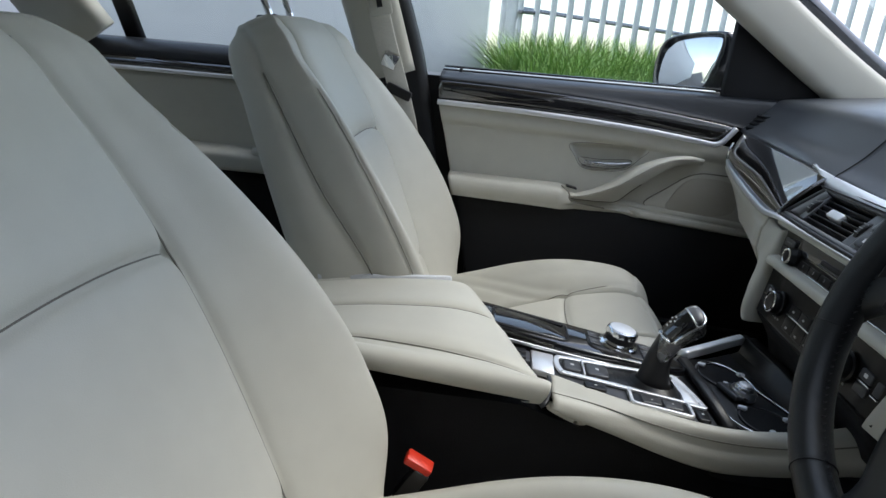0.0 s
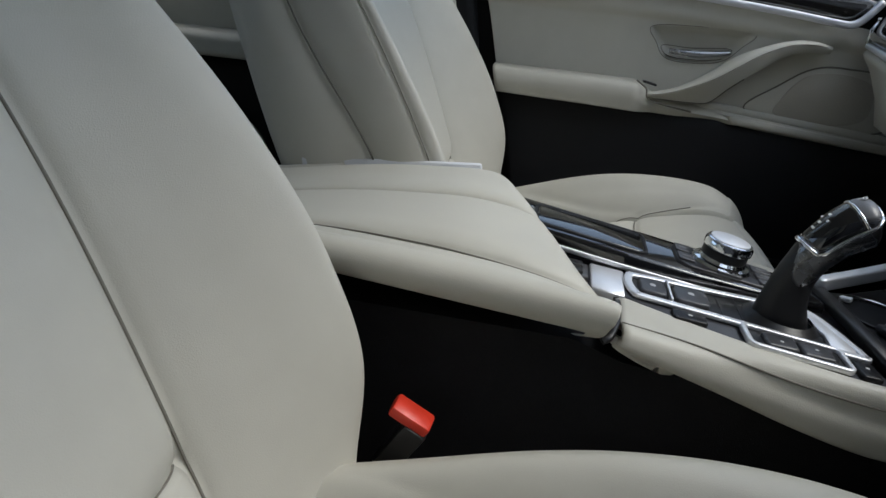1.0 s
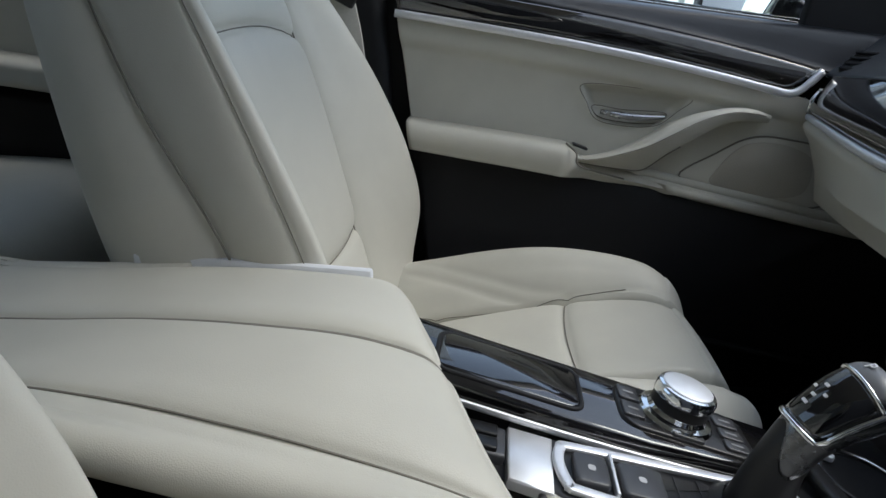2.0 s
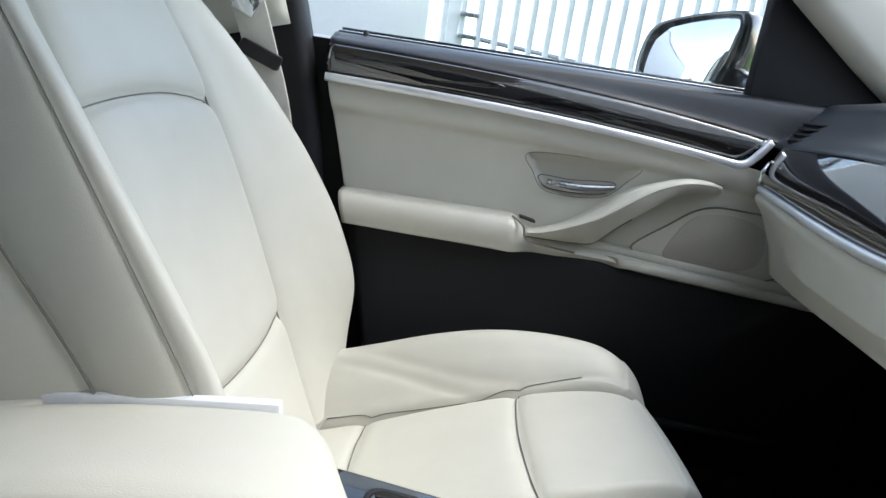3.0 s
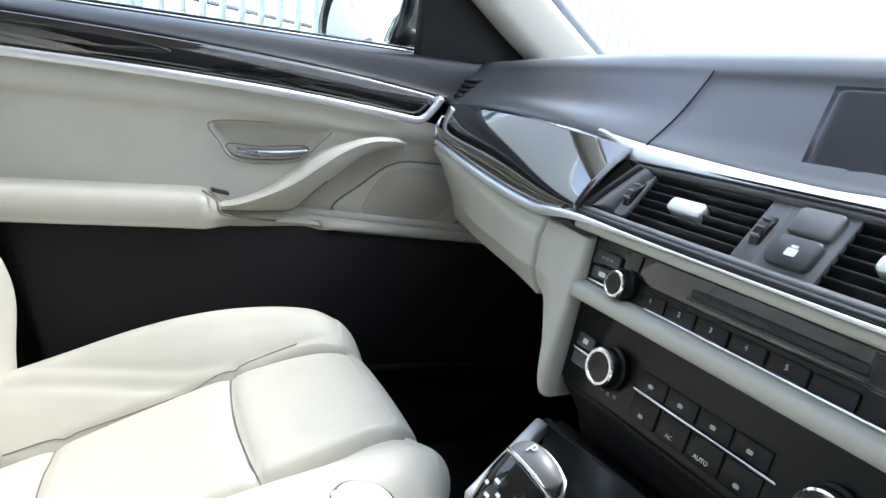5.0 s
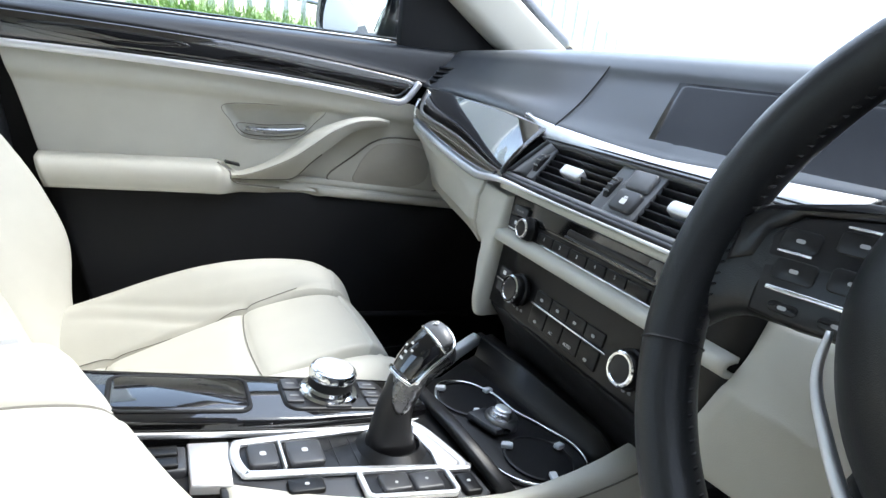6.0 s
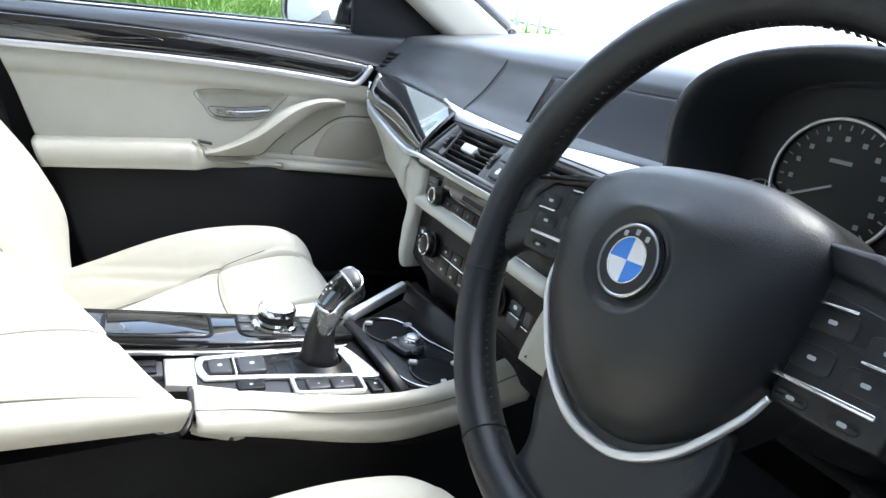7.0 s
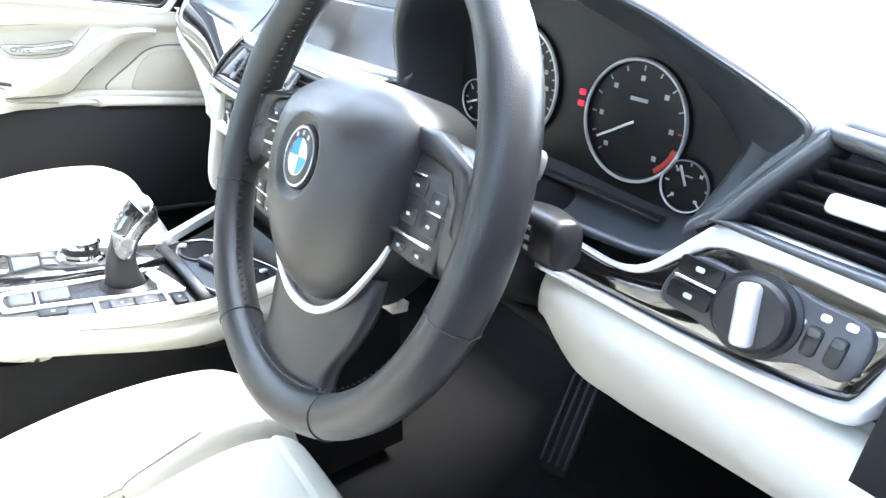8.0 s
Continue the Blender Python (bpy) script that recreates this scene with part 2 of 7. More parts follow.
def slab(outline, o, a, b, depth, bevel=0.0, seg=2):
    """An outline (a, b) in the plane o + a*A + b*B, made depth thick backwards, with a rounded front edge."""
    o, a, b = V(*o), V(*a), V(*b)
    a, b = a / np.linalg.norm(a), b / np.linalg.norm(b)
    n = np.cross(a, b)
    pts = np.array(outline, float)
    c = pts.mean(0)
    rings = []
    w = max(np.ptp(pts[:, 0]), np.ptp(pts[:, 1]), 1e-6)
    d = np.roll(pts, -1, 0) - np.roll(pts, 1, 0)
    nn = np.stack([d[:, 1], -d[:, 0]], 1)
    nn /= np.linalg.norm(nn, axis=1, keepdims=True) + 1e-12
    area = 0.5 * np.sum(pts[:, 0] * np.roll(pts[:, 1], -1) - np.roll(pts[:, 0], -1) * pts[:, 1])
    nn *= np.sign(area)
    put = lambda q, h: o + q[:, :1] * a + q[:, 1:] * b + n * h
    rings.append(put(pts, -depth))
    if bevel:
        for k in range(seg + 1):
            ang = math.pi / 2 * k / seg
            rings.append(put(pts - nn * bevel * (1 - math.cos(ang)), -bevel + bevel * math.sin(ang)))
    else:
        rings.append(put(pts, 0))
    m = len(pts)
    v, f = grid(np.array(rings), cv=True)
    f += [tuple(range(m))[::-1], tuple((len(rings) - 1) * m + k for k in range(m))]
    me = mesh(v, f)
    me.set_sharp_from_angle(angle=radians(50))
    return me


def box(c, s, bevel=0.002, rot=None, seg=2):
    bm = bmesh.new()
    bmesh.ops.create_cube(bm, size=1)
    bmesh.ops.scale(bm, vec=s, verts=bm.verts)
    if bevel:
        bmesh.ops.bevel(bm, geom=bm.edges[:], offset=bevel, segments=seg, affect="EDGES", profile=0.5)
    m = Matrix.Translation(c) @ (rot if rot is not None else Matrix.Identity(4))
    bmesh.ops.transform(bm, matrix=m, verts=bm.verts)
    me = from_bm(bm)
    me.set_sharp_from_angle(angle=radians(40))
    return me


def basis(o, z, x=(0, 1, 0)):
    """A pose at o whose z axis is z and whose x axis is near x."""
    z = Vector(z).normalized()
    x = Vector(x)
    x = (x - z * x.dot(z)).normalized()
    y = z.cross(x)
    return Matrix.Translation(o) @ Matrix((x, y, z)).transposed().to_4x4()


def lathe(prof, m, n=32):
    """A turned shape: profile of (radius, height) about the z axis of the pose m."""
    a = np.linspace(0, 2 * np.pi, n, endpoint=False)
    R = np.array([[(r * math.cos(t), r * math.sin(t), h) for t in a] for r, h in prof])
    mm = np.array(m)
    R = R @ mm[:3, :3].T + mm[:3, 3]
    if prof[-1][0] > 1e-4:      # a ring: the profile closes on itself
        v, f = grid(R, cu=True, cv=True)
        me = mesh(v, f)
    else:
        me = loft(R)
    me.set_sharp_from_angle(angle=radians(35))
    return me


def text_mesh(s, size, m, depth=0.0003):
    cu = bpy.data.curves.new("t", "FONT")
    cu.body, cu.size, cu.align_x, cu.align_y, cu.extrude = s, size, "CENTER", "CENTER", depth
    ob = bpy.data.objects.new("t", cu)
    me = bpy.data.meshes.new_from_object(ob)
    me.transform(m)
    bpy.data.objects.remove(ob)
    return me


def thing(name, at, label="", category="", group="", kind=""):
    ob = new(name)
    ob.location = at
    ob.empty_display_size = 0.05
    return tagged(ob, label, category, group, kind)


def origin(ob):
    """The place of a thing's own top object."""
    m = Matrix.Identity(4)
    while ob.parent:
        ob = ob.parent
    return Matrix.Translation(ob.location)


def part(name, me, material, parent=None, label=""):
    me.name = name
    ob = new(name, me)
    me.materials.clear()
    me.materials.append(material)
    if parent is not None:
        ob.parent = parent
        if parent.data is None:
            ob.matrix_parent_inverse = origin(parent).inverted()
        else:
            ob.matrix_parent_inverse = Matrix.Identity(4)
    return tagged(ob, label)


def setting(name, me, material, label="", category=""):
    return tagged(part(name, me, material), label, category, kind="structure")


# ---- setting: ground, wall, fence ----
def build_outside():
    n = 41
    xs = np.linspace(-1, 1, n)
    gx = np.sign(xs) * np.abs(xs) ** 3 * 400
    X, Y = np.meshgrid(gx, gx, indexing="ij")
    P = np.stack([X, Y, np.zeros_like(X)], -1)
    v, f = grid(P)
    setting("ground", mesh(v, f), ASPHALT, "grey asphalt yard under and round the car", "ground")
    # raised grassy verge in front of the fence
    ys = np.array([2.6, 2.9, 3.3, 3.8, 5.0, 7.0, 9.0])
    zs = np.array([-0.02, 0.35, 0.62, 0.74, 0.78, 0.80, -0.02])
    xx = np.linspace(-0.3, 14, 40)
    P = np.array([[(x, y, z * min(1, 0.35 + (x + 0.3) * 2) if z > 0 else z) for y, z in zip(ys, zs)] for x in xx])
    v, f = grid(P)
    setting("verge", mesh(v, f), SOIL, "raised earth verge with grass at the fence", "verge")
    rng = np.random.RandomState(4)
    vs, fs = [], []
    for k in range(62000):
        x = -0.25 + rng.rand() ** 1.3 * 9
        y = 2.95 + rng.rand() * 1.7
        z0 = np.interp(y, ys, zs)
        clump = 0.5 + 0.5 * math.sin(x * 3.1 + 1.3 * math.sin(x * 1.7 + y * 2))
        h = (0.10 + 0.33 * rng.rand() ** 1.5) * (0.5 + 0.8 * clump)
        w = 0.003 + 0.005 * rng.rand()
        a, lean = rng.rand() * 6.28, rng.rand() * 1.3
        dx, dy = math.cos(a), math.sin(a)
        b = len(vs)
        for s, ww in ((0, 1), (0.55, 0.8)):
            bend = lean * h * s * s
            for sg in (-1, 1):
                vs.append((x + bend * dx - sg * dy * w * ww, y + bend * dy + sg * dx * w * ww, z0 + h * s))
        vs.append((x + lean * h * dx, y + lean * h * dy, z0 + h * 0.95))
        fs += [(b, b + 1, b + 3, b + 2), (b + 2, b + 3, b + 4)]
    me = bpy.data.meshes.new("grass")
    me.from_pydata(vs, [], fs)
    tagged(part("grass", me, GRASS), "long fresh green grass growing along the fence", "grass", kind="stuff")
    # palisade fence, falling slightly with the ground
    fence = thing("palisade_fence", (1, 5.3, 0.7), "galvanised steel palisade fence with pointed pales above the grass", "fence")
    fall = -0.06
    pale = None
    for k in range(86):
        x = -0.75 + k * 0.152
        z0 = 0.72 + fall * x
        sec = [(-0.028, 0), (-0.012, 0.012), (0.012, 0.012), (0.028, 0), (0.028, -0.003), (0.012, 0.009), (-0.012, 0.009), (-0.028, -0.003)]
        if pale is None:
            r0 = [(a, b, 0) for a, b in sec]
            r1 = [(a, b, 1.93) for a, b in sec]
            r2 = [(a * 0.12, b, 2.03) for a, b in sec]
            pale = loft([r0, r1, r2])
            pale.shade_flat()
            pale.name = "pale"
            pale.materials.append(STEEL)
        ob = new("pale", pale)
        ob.parent = fence
        ob.matrix_parent_inverse = origin(fence).inverted()
        ob.matrix_basis = pose(x, 5.3, z0, 0, 0, 0)
    for zz in (0.98, 2.35):
        p = [(x, 5.33, zz + fall * x) for x in (-0.8, 6, 12.4)]
        part("rail", sweep(p, rrect(0.02, 0.05, 0.004, 3)), STEEL, fence)
    part("gate_post", box((-0.20, 5.36, 1.65), (0.13, 0.10, 2.6), 0.006), STEEL, fence, "thick square gate post")
    for zz in (1.42, 1.60):
        part("hinge", box((-0.08, 5.29, zz), (0.16, 0.04, 0.035), 0.004), GUNMETAL, fence)
    part("handrail", tube([(x, 6.2, 1.50 - 0.075 * x) for x in (-0.2, 3, 9)], 0.022, 8), GUNMETAL, fence, "grey tubular handrail")
    for x in np.arange(0.2, 8, 1.3):
        part("handrail_post", box((x, 6.2, 1.1 - 0.075 * x), (0.035, 0.035, 0.8), 0.004), GUNMETAL, fence)
    for x in (2.45, 5.2, 7.95, 10.7):
        part("post", box((x, 5.4, 1.7 + fall * x), (0.06, 0.08, 2.3), 0.004), STEEL, fence)
    # white wall behind the rear half of the car
    w = thing("white_building", (-5, 4.6, 0), "plain white rendered building wall beside the car", "building")
    part("wall", box((-11.2, 4.75, 2.0), (21.6, 0.3, 4.4), 0.01), WALL, w)
    part("coping", box((-11.2, 4.75, 4.24), (21.7, 0.4, 0.08), 0.01), WALL, w)
    # unseen wall, added to keep sky light off the driver's side
    setting("light_block_south", box((-3.0, -3.2, 2.4), (16.0, 0.3, 5.0), 0.01), LIGHT_BLOCK, "plain dark wall, unseen, added to block sky light from the driver's side", "wall")


# ---- setting: car body ----
def build_body():
    body = thing("car_body", (0, 0, 0.2), "black saloon car body shell seen from inside its open driver's side", "car body", kind="structure")
    part("floor", box((-0.15, 0, 0.235), (2.4, 1.5, 0.03), 0.005), CARPET, body, "black carpeted floor")
    # roof and lining
    x = np.linspace(0.02, -1.35, 20)
    y = np.linspace(-0.60, 0.60, 16)
    P = np.array([[(a, b, 1.40 + 0.03 * (1 - (b / 0.6) ** 2) - 0.03 * ((a + 0.65) / 0.7) ** 2) for b in y] for a in x])
    part("headliner", shell(P, 0.02), LINER, body, "pale cloth headliner")
    part("roof", shell(P + V(0, 0, 0.03), 0.005), PAINT, body, "black painted roof")
    # screens
    P = np.array([[(0.98 - 0.94 * s, yy * (0.74 - 0.14 * s), 0.965 + 0.425 * s + 0.03 * math.sin(math.pi * s) - 0.03 * (1 - yy * yy) * 0) for yy in np.linspace(-1, 1, 14)] for s in np.linspace(0, 1, 12)])
    ob = part("windscreen", shell(P, 0.004), SCREEN_GLASS, body, "clear laminated windscreen")
    ob.visible_shadow = False
    P = np.array([[(-1.37 - 0.42 * s, yy * (0.58 + 0.06 * s), 1.37 - 0.36 * s) for yy in np.linspace(-1, 1, 10)] for s in np.linspace(0, 1, 6)])
    ob = part("rear_window", shell(P, 0.004), GLASS, body)
    ob.visible_shadow = False
    part("parcel_shelf", box((-1.62, 0, 0.98), (0.45, 1.3, 0.03), 0.005), DARK_MATT, body)
    part("rear_bulkhead", box((-1.85, 0, 0.6), (0.03, 1.5, 0.78), 0.005), PAINT, body)
    part("front_bulkhead", box((0.98, 0, 0.58), (0.04, 1.5, 0.74), 0.005), CARPET, body)
    part("bonnet", box((1.55, 0, 0.93), (1.05, 1.6, 0.03), 0.01, pose(0, 0, 0, 0, 4, 0)), PAINT, body)
    for sg in (1, -1):
        # A pillar trim: wide moulded band rising to the roof
        path = cr([(0.66, 0.742 * sg, 0.985), (0.52, 0.728 * sg, 1.065), (0.35, 0.712 * sg, 1.175), (0.15, 0.68 * sg, 1.30), (-0.02, 0.63 * sg, 1.385)], 24)
        sec = [(a, b) for a, b in zip(*np.array(rrect(0.055, 0.105, 0.024, 5)).T)]
        part("a_pillar_trim", sweep(path, sec), CREAM_HARD, body, "cream moulded windscreen pillar trim")
        path2 = path + V(0.055, 0.035 * sg, 0.03)
        part("a_pillar", sweep(path2, rrect(0.05, 0.07, 0.02, 4)), PAINT, body)
        # B pillar
        path = cr([(-0.395, 0.735 * sg, 0.30), (-0.405, 0.74 * sg, 0.70), (-0.45, 0.735 * sg, 0.98), (-0.52, 0.70 * sg, 1.20), (-0.57, 0.63 * sg, 1.39)], 20)
        part("b_pillar", sweep(path, rrect(0.07, 0.13, 0.02, 4), up=(1, 0, 0)), DARK_MATT, body)
        part("pillar_seal", slab([(-0.46, 0.30), (-0.24, 0.30), (-0.265, 0.70), (-0.325, 0.93), (-0.335, 0.982), (-0.46, 0.982)][::-sg], (0, 0.742 * sg, 0), (1, 0, 0), (0, 0, 1), 0.02 * sg, 0), DARK_MATT, body, "black rubber door seal")
        part("kick_panel", box((0.73, 0.735 * sg, 0.61), (0.52, 0.03, 0.72), 0.005), CARPET, body)
        path = cr([(-0.468, 0.713 * sg, 0.975), (-0.50, 0.70 * sg, 1.08), (-0.55, 0.665 * sg, 1.24), (-0.59, 0.62 * sg, 1.38)], 16)
        part("b_pillar_trim", sweep(path, rrect(0.05, 0.13, 0.02, 4), up=(1, 0, 0)), CREAM_HARD, body, "cream moulded pillar trim")
        part("sill", box((-0.2, 0.76 * sg, 0.30), (2.3, 0.12, 0.14), 0.02), PAINT, body)
        # roof rail
        path = [(0.0, 0.62 * sg, 1.39), (-0.5, 0.615 * sg, 1.405), (-1.0, 0.60 * sg, 1.395), (-1.4, 0.58 * sg, 1.35)]
        part("roof_rail", sweep(cr(path, 16), rrect(0.06, 0.05, 0.02, 4)), LINER, body)
        # rear quarter
        part("rear_quarter", box((-1.58, 0.72 * sg, 0.62), (0.56, 0.10, 0.76), 0.02), PAINT, body)
        path = [(-1.22, 0.71 * sg, 0.99), (-1.36, 0.65 * sg, 1.2), (-1.45, 0.58 * sg, 1.36)]
        part("c_pillar_trim", sweep(cr(path, 10), rrect(0.05, 0.18, 0.02, 4), up=(1, 0, 0)), CREAM_HARD, body)
    return body


# ---- doors ----
def build_passenger_door():
    d = thing("passenger_door", (0, 0.75, 0.35), "closed passenger door with cream leather panel and dark wood trim", "car door")
    x0, x1 = -0.350, 0.50
    fall = np.polyfit([-0.40, -0.345, -0.116, -0.05, 0.10, 0.29, 0.33], [0.926, 0.925, 0.919, 0.916, 0.906, 0.886, 0.880], 3)
    strip = lambda x: float(np.polyval(fall, x))       # height of the bright strip
    wt = lambda x: strip(x) + 0.050       # top of the wood
    low = lambda x: ev([(-0.4, 0.715), (-0.05, 0.706), (0.15, 0.695), (0.45, 0.670)], x)

    def line(x, y, z):
        return (x + (0.05 * (0.93 - z) / 0.2 if x < -0.2 else 0) * min(1, (-0.2 - x) / 0.15), y, z)

    n = 70
    xs = np.linspace(x0, x1, n)
    # dark upper rail with the sill
    prof = lambda x: cr([(x, 0.775, 0.976), (x, 0.768, 0.994), (x, 0.745, 0.993), (x, 0.724, 0.986), (x, 0.713, wt(x) + 0.007), (x, 0.708, wt(x)), (x, 0.716, wt(x) - 0.004)], 24)
    part("window_sill", shell(np.array([prof(x) for x in xs]), -0.01), SILL, d, "dark soft-grained window sill rail")
    part("weather_strip", sweep([(x, 0.774, 0.993) for x in np.linspace(x0, 0.33, 20)], rrect(0.008, 0.012, 0.003, 3)), BLACK, d)
    part("bright_moulding", sweep([(x, 0.795, 0.997) for x in np.linspace(x0, 0.30, 20)], rrect(0.014, 0.008, 0.003, 3)), SILVER, d)
    # lacquered wood band
    P = np.array([cr([(x, 0.716, wt(x)), (x, 0.705, wt(x) - 0.003), (x, 0.701, wt(x) - 0.020), (x, 0.703, strip(x) + 0.008), (x, 0.712, strip(x) + 0.004)], 18) for x in np.linspace(x0, 0.334, 60)])
    for k, x in enumerate(np.linspace(x0, 0.334, 60)):
        if x > 0.298:
            P[k, :, 2] = np.maximum(P[k, :, 2], strip(x) + 0.049 * (x - 0.298) / 0.036)
    part("wood_trim", shell(P, -0.006), GLOSS, d, "lacquered dark wood band")
    # gloss black ellipse laid on the wood for a dark reflection, long and flat
    a = [(0.0 + 0.12 * math.cos(t), 0.0085 * math.sin(t)) for t in np.linspace(0, 2 * math.pi, 28, endpoint=False)]
    part("trim_reflection", slab(a, (-0.20, 0.6985, strip(-0.20) + 0.030), (1, 0, -0.030), (0, 0, 1), 0.006, 0.001), PIANO, d)
    # satin strip, rising round the front end of the wood
    path = [(x, 0.697, strip(x)) for x in np.linspace(x0, 0.255, 30)]
    path += [tuple(p) for p in cr([(0.265, 0.694, strip(0.265)), (0.290, 0.690, strip(0.290) + 0.001), (0.305, 0.689, strip(0.305) + 0.009), (0.318, 0.688, strip(0.318) + 0.026), (0.331, 0.689, strip(0.331) + 0.047)], 18)]
    part("bright_strip", sweep(path, rrect(0.010, 0.0125, 0.004, 4)), SILVER, d, "satin aluminium strip")
    # upper cream panel, with the handle recess pressed in
    zs = np.linspace(0, 1, 90)
    rec = lambda x, z: recess_depth(x, z)
    xs2 = np.linspace(x0, x1, 300)
    P = []
    for x in xs2:
        top, bot = strip(x) + 0.002, 0.705
        row = []
        for s in zs:
            z = top + (bot - top) * s
            y = ev([(0, 0.706), (0.20, 0.7085), (0.235, 0.7140), (0.28, 0.7160), (0.8, 0.718), (1, 0.722)], s)
            y = float(y) + rec(x, z)
            row.append(line(x, y, z))
        P.append(row)
    part("upper_panel", shell(np.array(P), -0.01), CREAM, d, "cream leather upper door panel")
    # dark line drawn round the handle recess for the shade at its edge
    loop = [(px, 0.7165 - 0.0015, pz) for px, pz in cr(RECESS, 60, closed=True)]
    part("recess_rim", tube(loop, 0.0007, 6, up=(0, 1, 0), closed=True), SEAM, d)
    rim = cr([(-0.001, 0.824), (0.05, 0.8235), (0.117, 0.828), (0.116, 0.815), (0.095, 0.806), (0.045, 0.803), (0.010, 0.807)], 50, True)
    part("pocket_rim", tube([(a, 0.7240, b) for a, b in rim], 0.0009, 6, up=(0, 1, 0), closed=True), SEAM, d)
    # release handle
    P = []
    for s in np.linspace(0, 1, 24):
        x = 0.012 + 0.108 * s
        z = 0.816 + 0.006 * s - 0.004 * math.sin(math.pi * s)
        w = 0.0052 * (0.55 + 0.45 * math.sin(math.pi * min(1, s * 1.0))) + 0.001
        P.append([(x, 0.719 + 0.006 * math.cos(t) - 0.006 * math.sin(math.pi * s), z + w * math.sin(t)) for t in np.linspace(0, 2 * math.pi, 12, endpoint=False)])
    part("door_handle", loft(P), GUNMETAL, d, "satin metal release handle")
    part("handle_pocket", slab(rrect(0.105, 0.022, 0.010, 5), (0.066, 0.7335, 0.806), (1, 0, 0), (0, 0, 1), 0.002, 0.0005), SEAM, d)
    # lower dark panel
    P = np.array([cr([line(x, 0.716, float(low(x)) + 0.015), line(x, 0.700, float(low(x)) - 0.01), line(x, 0.690, 0.60), line(x, 0.685, 0.48), line(x, 0.70, 0.36), line(x, 0.73, 0.30)], 16) for x in np.linspace(x0 - 0.0, 0.60, 40)])
    part("lower_panel", shell(P, -0.012), DARK_MATT, d, "black grained lower door panel")
    # map pocket lip
    part("pocket_lip", sweep(cr([(-0.30, 0.683, 0.47), (0.0, 0.676, 0.462), (0.3, 0.676, 0.445), (0.5, 0.684, 0.43)], 30), rrect(0.016, 0.012, 0.004, 3)), DARK_MATT, d)
    # cream belt that carries the armrest, running to the front
    P = []
    for x in np.linspace(x0, x1 + 0.02, 90):
        l = float(low(x))
        a = float(np.interp(x, [-0.4, -0.035, -0.018, 0.0, 0.06, 0.12, 0.5], [1.0, 1.0, 0.78, 0.52, 0.34, 0.26, 0.16]))   # how far the rest stands out
        t = float(np.interp(x, [-0.4, -0.04, -0.026, -0.010, 0.05, 0.12, 0.2, 0.5], [0.763, 0.760, 0.755, 0.741, 0.730, 0.724, 0.716, 0.69]))
        r = 0.716 - 0.062 * a
        P.append([line(x, *q) for q in [(0.724, t - 0.004), (0.712, t), (r + 0.018, t - 0.001), (r + 0.006, t - 0.006), (r, t - 0.016), (r - 0.001, (t + l) / 2 - 0.004), (r + 0.003, l + 0.008), (r + 0.010, l), (0.712, l - 0.002), (0.722, l)]])
    P = np.array([cr(r, 34) for r in P])
    part("armrest", shell(P, -0.008), CREAM, d, "cream leather door armrest")
    # seam where the rest meets the grip
    part("seam", tube(cr([(-0.040, 0.668, 0.762), (-0.022, 0.656, 0.750), (-0.018, 0.654, 0.735), (0.0, 0.662, 0.726), (0.07, 0.690, 0.713)], 24), 0.0016, 6), SEAM, d)
    # sweeping pull grip: a top face and a front face that meet in a soft crease, with a flat foot below
    top = cr([(-0.020, 0.678, 0.746), (-0.010, 0.676, 0.742), (0.042, 0.674, 0.759), (0.088, 0.672, 0.788), (0.118, 0.670, 0.814), (0.155, 0.669, 0.836), (0.205, 0.673, 0.853), (0.246, 0.683, 0.855), (0.280, 0.700, 0.849)], 60)
    crease = cr([(-0.018, 0.666, 0.741), (0.0, 0.662, 0.741), (0.036, 0.658, 0.753), (0.085, 0.655, 0.776), (0.122, 0.654, 0.802), (0.160, 0.655, 0.829), (0.203, 0.660, 0.847), (0.243, 0.672, 0.850), (0.278, 0.692, 0.846)], 60)
    under = cr([(-0.017, 0.668, 0.734), (0.020, 0.674, 0.732), (0.062, 0.682, 0.731), (0.096, 0.686, 0.735), (0.126, 0.674, 0.768), (0.162, 0.668, 0.800), (0.202, 0.670, 0.829), (0.242, 0.680, 0.838), (0.278, 0.698, 0.838)], 60)
    R = []
    for t, c, l in zip(top, crease, under):
        R.append(cr([t + V(0, 0.045, -0.008), t + V(0, 0.008, 0.0), t + V(0, 0.002, 0.0005), t * 0.5 + c * 0.5 + V(0, -0.0015, 0.001), t * 0.12 + c * 0.88, c * 0.9 + l * 0.1, c * 0.5 + l * 0.5 + V(0, -0.001, 0), c * 0.08 + l * 0.92, l + V(0, 0.006, -0.001), l + V(0, 0.045, 0.004)], 40, closed=True))
    part("pull_grip", loft(R), CREAM, d, "cream leather sweeping pull grip")
    part("seam", tube([p + V(0, -0.0005, -0.0006) for p in under[:34]], 0.0012, 5), SEAM, d)
    part("seam", tube([p + V(0, 0.0004, 0) for p in crease[4:58]], 0.0006, 5), SEAM, d)
    part("grip_slot", box((-0.014, 0.690, 0.757), (0.026, 0.020, 0.004), 0.0015, pose(0, 0, 0, 0, 12, 0)), BLACK, d, "small dark slot behind the armrest")
    # speaker panel with fine grille
    out = cr([(0.165, 0.729), (0.215, 0.775), (0.262, 0.808), (0.315, 0.815), (0.40, 0.80), (0.42, 0.72), (0.33, 0.700), (0.24, 0.712)], 48, closed=True)
    part("speaker_panel", slab(out, (0, 0.7125, 0), (1, 0, 0), (0, 0, 1), 0.012, 0.002), CREAM_HARD, d, "cream speaker cover")
